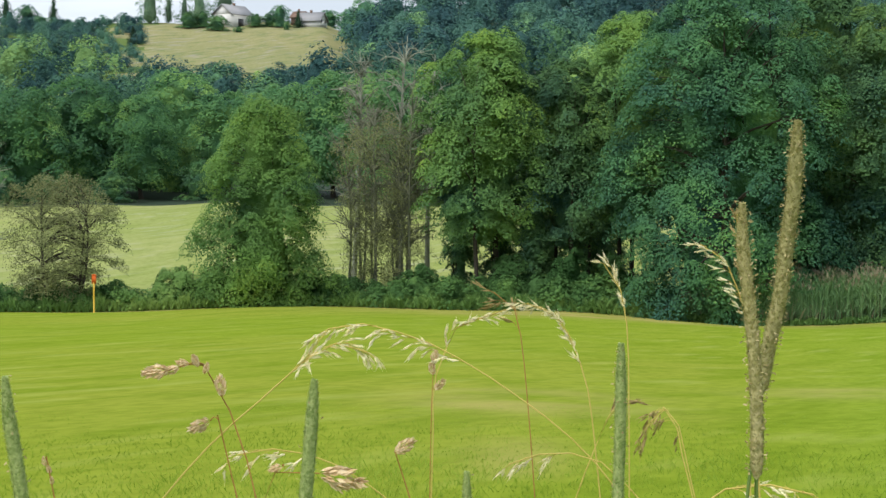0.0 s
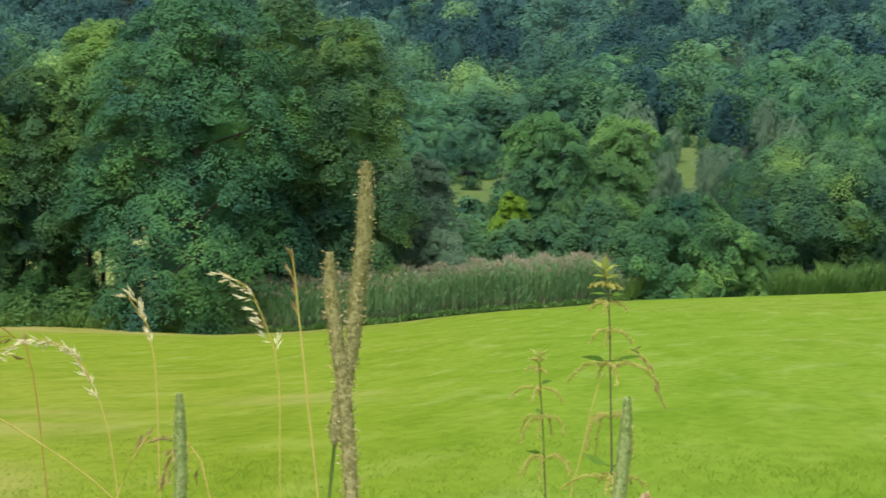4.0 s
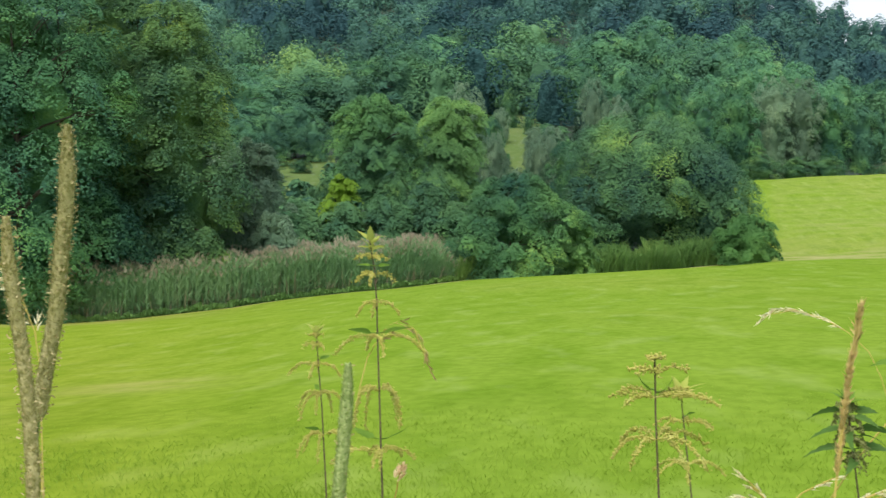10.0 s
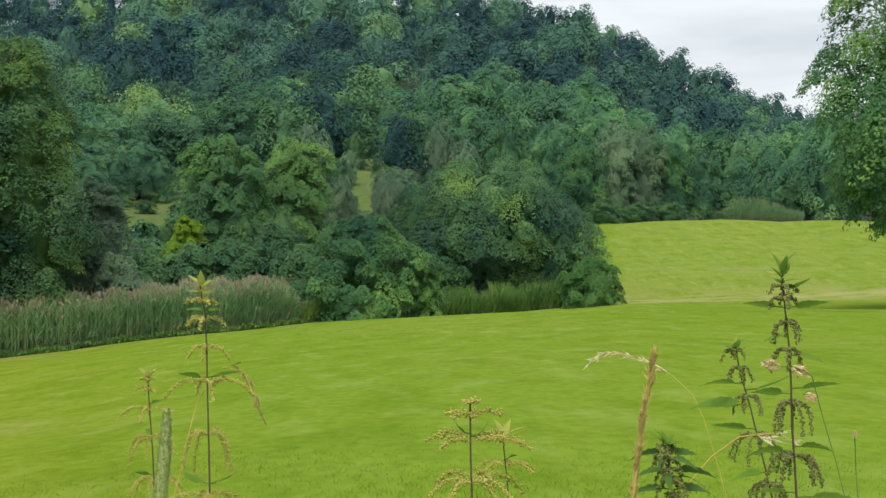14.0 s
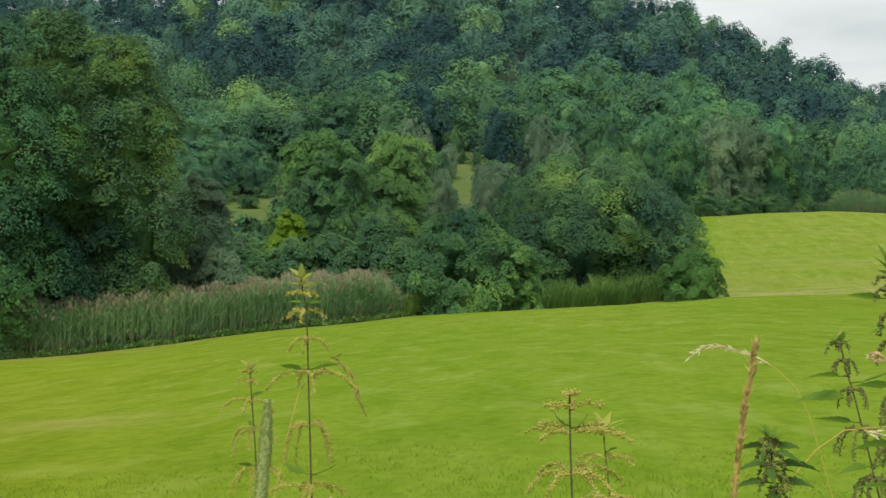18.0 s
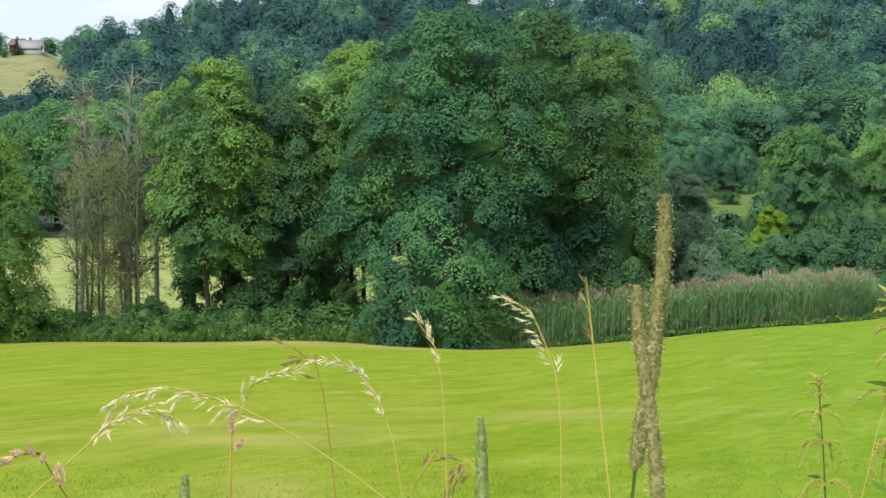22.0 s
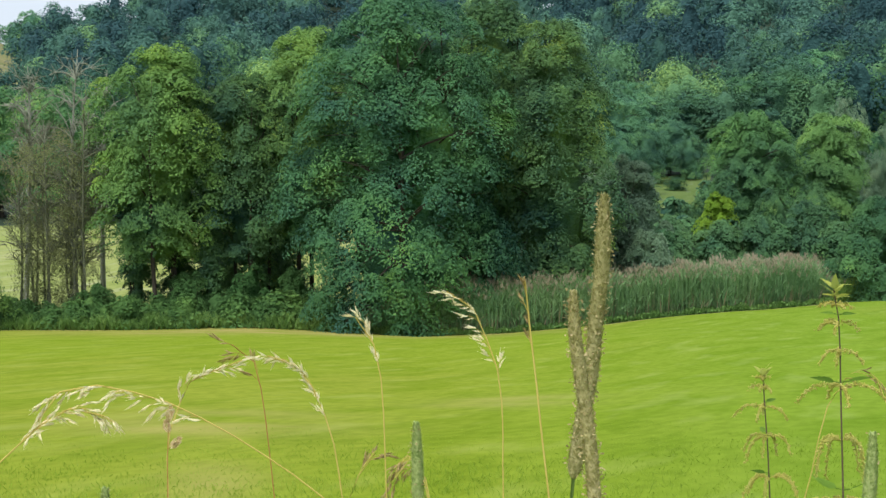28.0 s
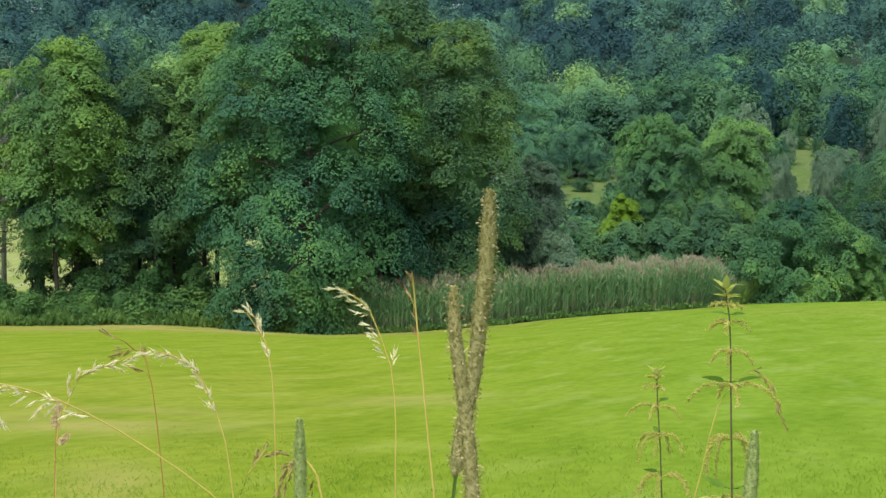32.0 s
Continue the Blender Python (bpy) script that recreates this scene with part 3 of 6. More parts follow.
def crown_soup(shape, height, width, lobes, size, per, leaf, rng, flat=0.62, droop=0.35, mat=0, soup=None, slim=0.62, jitter=0.22, dome=0.0, heart=0.34, gap=0.84):
    """Leafy boughs that arch outward and down: domed sprays of small leaves over a closed inner shell."""
    soup = soup or Soup()
    swing = rng.uniform(0, 6.28, 4)
    c, ls = lobe_centres(shape, height, width, lobes, size, swing, gap, rng)
    m = len(c)
    away = np.hypot(c[:, 0], c[:, 1])
    out = np.stack([c[:, 0], c[:, 1], np.zeros(m)], -1)
    out = unit(out + rng.normal(size=(m, 3)) * np.array([0.25, 0.25, 0]) * width * 0.3)
    tang = np.stack([-out[:, 1], out[:, 0], np.zeros(m)], -1)
    ph = rng.uniform(0, 6.28, (4, m))
    hang = droop * np.clip(away / width * 1.6, 0.15, 1) * rng.uniform(0.6, 1.4, m)
    full = flat * rng.uniform(0.8, 1.2, m)

    def spray(k, r, a):
        wave = 1 + 0.16 * np.sin(2 * a + ph[0][k]) + 0.13 * np.sin(3 * a + ph[1][k]) + 0.10 * np.sin(5 * a + ph[2][k])
        u, v = 0.88 * r * np.cos(a) * wave, 0.88 * r * np.sin(a) * wave
        z = full[k] * (1 - 1.3 * r * r) - hang[k] * u + 0.09 * np.sin(4.5 * u + ph[2][k]) * np.cos(4.5 * v + ph[3][k])
        p = c[k] + (out[k] * u[:, None] + tang[k] * v[:, None]) * ls[k][:, None]
        p[:, 2] = np.maximum(p[:, 2] + z * ls[k], 0.02)
        nor = unit(out[k] * (2.6 * full[k] * u + hang[k])[:, None] + tang[k] * (2.6 * full[k] * v)[:, None] + np.array([0, 0, 1.0]))
        return p, nor

    # heart: closed shell added inside the crown, so gaps between sprays look dark
    if heart:
        prof = SHAPES[shape]
        hs = np.concatenate([np.linspace(prof[0][0], 0.9, 9), [0.96, 0.995]])
        ra = np.interp(hs, [q[0] for q in prof], [q[1] for q in prof]) * heart
        ra[0], ra[-2:] = ra[0] * 0.4, ra[-2:] * (0.7, 0.1)
        an = np.arange(14) * 2 * np.pi / 14
        rad = ra[:, None] * width * swell(an[None], hs[:, None], swing) * (1 + 0.05 * rng.normal(size=(11, 14)))
        up = np.repeat((hs * height * (0.93 if heart < 0.8 else 0.97))[:, None], 14, 1) - size * 0.35
        up = np.maximum(up, 0.02 * height)
        shell = np.stack([np.cos(an)[None] * rad, np.sin(an)[None] * rad, up], -1).reshape(-1, 3)
        i, j = [q.ravel() for q in np.meshgrid(np.arange(10), np.arange(14), indexing="ij")]
        e = (j + 1) % 14
        soup.add(shell, np.stack([i * 14 + j, i * 14 + e, (i + 1) * 14 + e, (i + 1) * 14 + j], -1), mat)
    k = np.repeat(np.arange(m), per)
    n = len(k)
    r = np.sqrt(rng.uniform(0, 1, n)) * 1.12
    pos, nor = spray(k, r, rng.uniform(0, 6.28, n))
    pos = pos + nor * (ls[k] * (0.10 - 0.26 * rng.uniform(0, 1, n) ** 1.5))[:, None]
    nor = unit(nor + jitter * rng.normal(size=(n, 3)))
    if dome:                                              # leaves laid along the crown's own rounding
        nor = unit(nor * (1 - dome) + dome * unit(pos - np.array([0, 0, 0.42 * height])))
    soup.add(*leaves(pos, nor, leaf * rng.uniform(0.7, 1.3, n), rng, slim), mat)
    return soup, c


def wood_soup(height, width, centres, stems, thick, rng, low=0.1, share=0.35):
    """Stems and limbs that carry the sprays of a crown."""
    soup = Soup()
    axes = []
    for s in range(stems):
        a = rng.uniform(0, 6.28)
        r0 = 0 if stems == 1 else rng.uniform(0.15, 0.34) * width
        lean = rng.uniform(0.05, 0.22) * width
        p0 = np.array([math.cos(a) * r0, math.sin(a) * r0, -0.15])
        p1 = np.array([math.cos(a) * (r0 + lean), math.sin(a) * (r0 + lean), height * rng.uniform(0.80, 0.93)])
        pts = bend(p0, p1, (rng.normal() * 0.03 * height, rng.normal() * 0.03 * height, 0), 9)
        axes.append(pts)
        taper = np.linspace(1, 0.12, 9)
        taper[0] = 1.35
        soup.add(*tube(pts, thick * taper * (1 if stems == 1 else 0.7), 8))
    for c in centres[rng.uniform(size=len(centres)) < share]:
        pts = axes[rng.integers(len(axes))]
        i = int(np.clip(np.searchsorted(pts[:, 2], c[2] * 0.72), 1, 7))
        mid = bend(pts[i], c, (0, 0, 0.12 * np.linalg.norm(c - pts[i])), 5)
        soup.add(*tube(mid, thick * 0.34 * np.linspace(1, 0.15, 5) * (1.1 - 0.6 * c[2] / height), 5))
    return soup


def part(name, mesh, parent, label=""):
    ob = new(name, mesh)
    ob.parent = parent
    if label:
        tagged(ob, label)
    return ob


def make_tree(name, place, height, width, shape, leaf_mat, label, category="tree", lobes=120, size=1.2, per=220, leaf=0.12, stems=1, thick=0.2,
              seed=0, flat=0.62, droop=0.42, bark=None, group="", share=0.35, slim=0.62, dome=0.25, heart=0.34, gap=0.84):
    rng = np.random.default_rng(seed)
    root = new(name)
    root.location = place
    soup, c = crown_soup(shape, height, width, lobes, size, per, leaf, rng, flat, droop, slim=slim, dome=dome, heart=heart, gap=gap)
    part("trunk", wood_soup(height, width, c, stems, thick, rng, share=share).mesh("trunk", [bark or M_BARK], True), root)
    part("crown", soup.mesh("crown", [leaf_mat], True), root)
    return tagged(root, label, category, group)


# ---------------------------------------------------------------- trees along the stream
def seen_tree(name, az, d, top_el, half_deg, shape, leaf_mat, label, category="tree", **kw):
    """A tree on the land at az and d, as tall and wide as it is seen from the verge."""
    return make_tree(name, spot(az, d), lift(az, d, top_el), d * math.tan(radians(half_deg)), shape, leaf_mat, label, category, **kw)


G_ALDERS = "alders along the stream"
seen_tree("alder_tree", 34.4, 82.5, 2.15, 2.45, "pear", L_ALDER_L, "free-standing young alder, olive green and leafy to the ground", lobes=190, size=0.75, per=353, leaf=0.065, thick=0.17, seed=3, group=G_ALDERS)
seen_tree("alder_tree", 26.4, 84, 4.45, 2.5, "stemmed", L_ALDER_Y, "tall light green alder with several stems on the bank", lobes=221, size=0.86, per=388, leaf=0.068, stems=4, thick=0.2, seed=5, group=G_ALDERS)
# the darker olive leaves stand in for shade between the alders here
seen_tree("alder_tree", 23.4, 85, 3.5, 2.2, "stemmed", L_ALDER_O, "mid-height alder with thin dark stems on the bank", lobes=150, size=0.84, per=366, leaf=0.068, stems=5, thick=0.16, seed=6, group=G_ALDERS)
seen_tree("alder_tree", 21.1, 86, 5.25, 2.2, "stemmed", L_ALDER_Y, "yellowish green alder crown rising beside a darker one", lobes=181, size=0.86, per=366, leaf=0.068, stems=2, thick=0.22, seed=8, group=G_ALDERS)
seen_tree("alder_tree", 17.8, 80, 6.3, 3.9, "broad", L_ALDER, "great dark green alder, dense down to the bank", lobes=330, size=1.06, per=520, leaf=0.070, stems=3, thick=0.3, seed=9, group=G_ALDERS, droop=0.45, gap=0.96, heart=0.38)
seen_tree("alder_tree", 14.6, 86, 6.2, 2.6, "tall", L_ALDER_O, "tall alder behind the great dark one", lobes=201, size=0.96, per=388, leaf=0.072, stems=2, thick=0.25, seed=11, group=G_ALDERS)
seen_tree("alder_tree", 12.35, 83, 5.5, 2.45, "tall", L_ALDER_O, "tall alder with yellowish tiers of leaves", lobes=225, size=0.93, per=450, leaf=0.066, stems=2, thick=0.25, seed=12, group=G_ALDERS, droop=0.45, gap=0.96, heart=0.38)
for k, (az, d, el, hw) in enumerate([(27.2, 85.5, -0.9, 0.85), (25.7, 86.5, -0.4, 0.95), (24.7, 83.5, -1.6, 0.7)]):
    seen_tree("alder_tree", az, d, el, hw, "pear", L_ALDER_O, "slender young alder among the stems of taller ones", lobes=70, size=0.52, per=240, leaf=0.058, stems=3, thick=0.06, seed=160 + k, group=G_ALDERS, heart=0.2, gap=0.95)
seen_tree("willow_bush", 9.6, 86, 0.6, 1.3, "bush", L_WILLOW, "grey-green willow bush beside the alders", "bush", lobes=135, size=0.61, per=321, leaf=0.060, stems=4, thick=0.08, seed=13)
seen_tree("willow_bush", 9.0, 84, -2.0, 0.9, "bush", L_WILLOW, "low grey willow bush behind the reeds", "bush", lobes=77, size=0.40, per=300, leaf=0.050, stems=4, thick=0.05, seed=14)
seen_tree("alder_bush", 37.2, 83, -4.0, 1.2, "bush", L_HERB, "low green bush on the stream bank", "bush", lobes=38, size=0.40, per=300, leaf=0.050, stems=4, thick=0.04, seed=15)
# second row: shade put into the colour by the darker olive leaves
for k, (az, d, el, hw) in enumerate([(24.2, 91, 0.6, 0.9), (22.2, 91, 1.0, 1.3)]):
    seen_tree("alder_tree", az, d, el, hw, "bush", L_ALDER_O, "alder in the second row along the stream, its leaves toned dark for shade", lobes=100, size=0.71, per=237, leaf=0.074, stems=3, thick=0.12, seed=150 + k, group=G_ALDERS)
# bushes added in dark leaves for the shaded foot of the alders
for k, (az, d, el, hw) in enumerate([(31.6, 83, -4.3, 0.9), (28.6, 83.5, -3.9, 1.0), (25.4, 83, -3.5, 1.1), (23.2, 83, -3.2, 1.0), (21.6, 82.5, -3.4, 0.9)]):
    seen_tree("alder_bush", az, d, el, hw, "bush", L_UNDER_SHADE, "low bush toned dark for the shade under the alders on the bank", "bush", lobes=45, size=0.40, per=183, leaf=0.053, stems=4, thick=0.04, seed=140 + k)
seen_tree("brown_shrub", 41.4, 83, -0.75, 2.15, "round", L_BROWN, "thin brownish rounded shrub on the bank", "shrub", lobes=190, size=0.65, per=170, leaf=0.046, stems=4, thick=0.11, seed=16, share=0.9, heart=0)
seen_tree("hawthorn_bush", 0.3, 92, -0.75, 2.25, "bush", L_HAWTHORN, "dark dense hawthorn bush at the meadow edge", "bush", lobes=181, size=0.71, per=512, leaf=0.060, stems=4, thick=0.1, seed=17)
seen_tree("willow_bush", -1.9, 93, -2.1, 0.85, "bush", L_ASH, "small fresh green willow bush", "bush", lobes=87, size=0.40, per=300, leaf=0.050, stems=3, thick=0.05, seed=18)
seen_tree("field_maple", -4.4, 106, 1.35, 3.3, "round", L_MAPLE, "wide round hedgerow tree with olive green leaves", lobes=302, size=1.02, per=452, leaf=0.065, stems=4, thick=0.2, seed=19)
seen_tree("field_maple", -6.7, 104, -0.1, 1.9, "round", L_MAPLE, "hedgerow tree leaning over the meadow's corner", lobes=181, size=0.78, per=344, leaf=0.062, stems=3, thick=0.16, seed=20)
seen_tree("elder_bush", -7.95, 96.5, -2.25, 1.2, "bush", L_ELDER, "round green bush ending the hedge", "bush", lobes=116, size=0.47, per=344, leaf=0.053, stems=4, thick=0.06, seed=21)
for k, (az, d, el, hw) in enumerate([(8.2, 94, -1.55, 1.1), (6.4, 94, -1.75, 1.2), (5.0, 94, -1.5, 1.3), (3.4, 95, -1.1, 1.3), (2.4, 94, -1.7, 0.9), (10.8, 92, -1.9, 1.2), (-2.2, 101, -0.9, 1.4)]):
    seen_tree("blackthorn_bush", az, d, el, hw, "bush", L_THORN, "dark tangled hedge bush behind the reeds", "bush", lobes=116, size=0.57, per=230, leaf=0.065, stems=4, thick=0.06, seed=30 + k, group="hedge behind the reeds")
seen_tree("golden_bush", 6.55, 96, -0.75, 0.85, "bush", L_YELLOW, "bright yellow-green bush in the hedge", "bush", lobes=77, size=0.47, per=300, leaf=0.062, stems=3, thick=0.06, seed=40)
seen_tree("ash_tree", 5.3, 132, 2.1, 1.65, "round", L_ASH_D, "round fresh green ash tree beyond the stream", lobes=221, size=0.71, per=353, leaf=0.074, thick=0.2, seed=41)
seen_tree("ash_tree", 2.65, 136, 2.0, 1.4, "round", L_ASH, "light green two-topped ash tree beyond the stream", lobes=181, size=0.71, per=353, leaf=0.074, stems=2, thick=0.2, seed=42)
seen_tree("lime_tree", -20.2, 72, 8.5, 5.0, "stemmed", L_FRESH, "tall tree with loose leafy boughs over the meadow", lobes=330, size=0.95, per=369, leaf=0.080, thick=0.3, seed=43, droop=0.6, gap=0.62, heart=0.5)


def bare_willow():
    """A clump of thin grey stems with a haze of fine dead twigs."""
    rng = np.random.default_rng(51)
    az, d = 30.0, 86.0
    root = new("bare_willow_clump")
    root.location = spot(az, d)
    h = lift(az, d, 3.4)
    for s in range(13):
        soup = Soup()
        a, r0 = rng.uniform(0, 6.28), rng.uniform(0.3, 1.5)
        hh = h * rng.uniform(0.55, 1.0)
        p0 = np.array([math.cos(a) * r0 * 1.5, math.sin(a) * r0, -0.1])
        p1 = np.array([math.cos(a) * (r0 * 1.3 + 0.5), math.sin(a) * (r0 + 0.4), hh])
        pts = bend(p0, p1, (rng.normal() * 0.25, rng.normal() * 0.25, 0), 10)
        soup.add(*tube(pts, 0.075 * np.linspace(1.1, 0.14, 10), 6))
        for b in range(26):
            i = rng.integers(3, 9)
            dirn = unit(np.array([rng.normal(), rng.normal(), rng.uniform(0.4, 1.6)]))
            q = pts[i] + dirn * rng.uniform(0.6, 2.1)
            soup.add(*tube(bend(pts[i], q, (0, 0, 0.15), 4), 0.036 * np.linspace(1, 0.3, 4), 4))
            for c in range(5):
                e = q + unit(rng.normal(size=3)) * rng.uniform(0.3, 0.8)
                soup.add(*tube(np.stack([pts[i] * 0.4 + q * 0.6, e]), [0.018, 0.009], 3))
        part("stem", soup.mesh("stem", [M_STEMWOOD], True), root)
    fol, _ = crown_soup("tall", h * 0.78, 2.9, 150, 0.85, 210, 0.044, rng, 0.8, 0.3, heart=0)
    part("foliage", fol.mesh("foliage", [L_BROWN]), root, "haze of brownish withered leaves")
    tagged(root, "half-dead willow clump with thin bare grey stems", "tree")


bare_willow()


def bare_tree(az, d, top_el, seed):
    rng = np.random.default_rng(seed)
    root = new("bare_tree")
    root.location = spot(az, d)
    h = lift(az, d, top_el)
    pts = bend((0, 0, -0.1), (0.3, 0.2, h), (rng.normal() * 0.3, 0, 0), 10)
    soup = Soup().add(*tube(pts, 0.16 * np.linspace(1.1, 0.1, 10), 7))
    part("trunk", soup.mesh("trunk", [M_DEADWOOD], True), root)
    for b in range(44):
        twigs = Soup()
        i = rng.integers(3, 9)
        q = pts[i] + unit(np.array([rng.normal(), rng.normal(), rng.uniform(0.3, 1.5)])) * rng.uniform(0.8, 2.4) * (1.25 - 0.08 * i)
        arm = bend(pts[i], q, (0, 0, 0.25), 5)
        twigs.add(*tube(arm, 0.05 * np.linspace(1, 0.3, 5), 4))
        for c in range(6):
            e = q + unit(rng.normal(size=3)) * rng.uniform(0.3, 0.9)
            twigs.add(*tube(np.stack([arm[3], e]), [0.022, 0.010], 3))
        part("branch", twigs.mesh("branch", [M_DEADWOOD], True), root)
    tagged(root, "bare grey tree with dead spreading branches", "tree")


bare_tree(44.2, 84, 0.6, 61)
bare_tree(29.4, 89, 4.3, 62)
bare_tree(31.1, 90, 3.7, 63)
bare_tree(28.4, 91, 3.6, 64)


# ---------------------------------------------------------------- trees of the valley, by a few shared kinds
KINDS = {}


def kind_tree(kind, az, d, top_el, half_deg, turn, label, group=""):
    h, w = lift(az, d, top_el), d * math.tan(radians(half_deg))
    m = Matrix.Translation(spot(az, d)) @ pose(0, 0, 0, 0, 0, turn) @ Matrix.Diagonal((w / 4.5, w / 4.5, h / 12, 1))
    if kind not in KINDS:
        name, shape, mat, lobes, size, per, leaf, seed = kind
        ob = make_tree(name, (0, 0, 0), 12, 4.5, shape, mat, label, lobes=lobes, size=size, per=per, leaf=leaf, thick=0.22, seed=seed, group=group, dome=0.3, heart=0.42, gap=0.66)
        ob.matrix_basis = m
        KINDS[kind] = (ob, ob.scale.copy())
        return ob
    ob, s = KINDS[kind]
    c = copy_thing(ob, m @ Matrix.Diagonal((1 / s.x, 1 / s.y, 1 / s.z, 1)))
    return tagged(c, label, "tree", group)


OAK_A = ("oak_tree", "broad", L_OAK_HAZE, 151, 1.02, 120, 0.128, 71)
OAK_B = ("oak_tree", "round", L_OAK_HAZE, 134, 1.02, 120, 0.128, 72)
ALD_B = ("alder_tree", "tall", L_ALDER, 151, 0.88, 120, 0.128, 73)
WIL_B = ("willow_tree", "tall", L_WILLOW, 151, 0.82, 120, 0.128, 75)
SPR_B = ("spruce_tree", "spire", L_SPRUCE, 90, 1.0, 60, 0.14, 76)
POP_B = ("poplar_tree", "column", L_WILLOW, 80, 1.0, 60, 0.15, 77)
THO_B = ("hawthorn_tree", "bush", L_THORN, 100, 0.95, 120, 0.128, 78)

OAK_C = ("oak_tree", "broad", L_FRESH, 151, 1.02, 120, 0.128, 79)
OAK_D = ("oak_tree", "round", L_FRESH, 134, 1.02, 120, 0.128, 80)

G_LEFT, G_VALLEY, G_RIGHT = "trees beyond the pale field", "trees on the valley floor", "trees beyond the meadow's crest"
for k, (az, d, el, hw, kind) in enumerate([
        (46.5, 176, 1.6, 1.9, OAK_C), (44.6, 180, 1.9, 1.8, OAK_D), (42.6, 178, 2.3, 1.7, OAK_C), (40.6, 182, 2.7, 1.8, OAK_C), (38.6, 179, 2.0, 1.5, OAK_D),
        (37.4, 190, 3.0, 1.9, OAK_C), (35.6, 182, 2.2, 1.7, OAK_D), (33.6, 186, 2.6, 1.6, OAK_C), (31.8, 184, 3.0, 1.8, OAK_D), (30.0, 180, 3.1, 1.8, OAK_C),
        (28.2, 186, 3.3, 1.8, ALD_B), (26.2, 182, 2.8, 1.8, OAK_C), (24.0, 186, 2.6, 1.8, OAK_D), (21.8, 182, 2.6, 1.8, OAK_C), (19.4, 184, 2.6, 1.8, OAK_D),
        (36.5, 176, -0.2, 0.9, THO_B), (33.0, 174, -0.6, 0.8, THO_B), (43.5, 173, -0.4, 0.9, THO_B), (39.6, 174, -0.6, 0.8, THO_B)]):
    kind_tree(kind, az, d, el, hw, k * 67, "dark green broad-leaved tree at the edge of the pale field", G_LEFT)
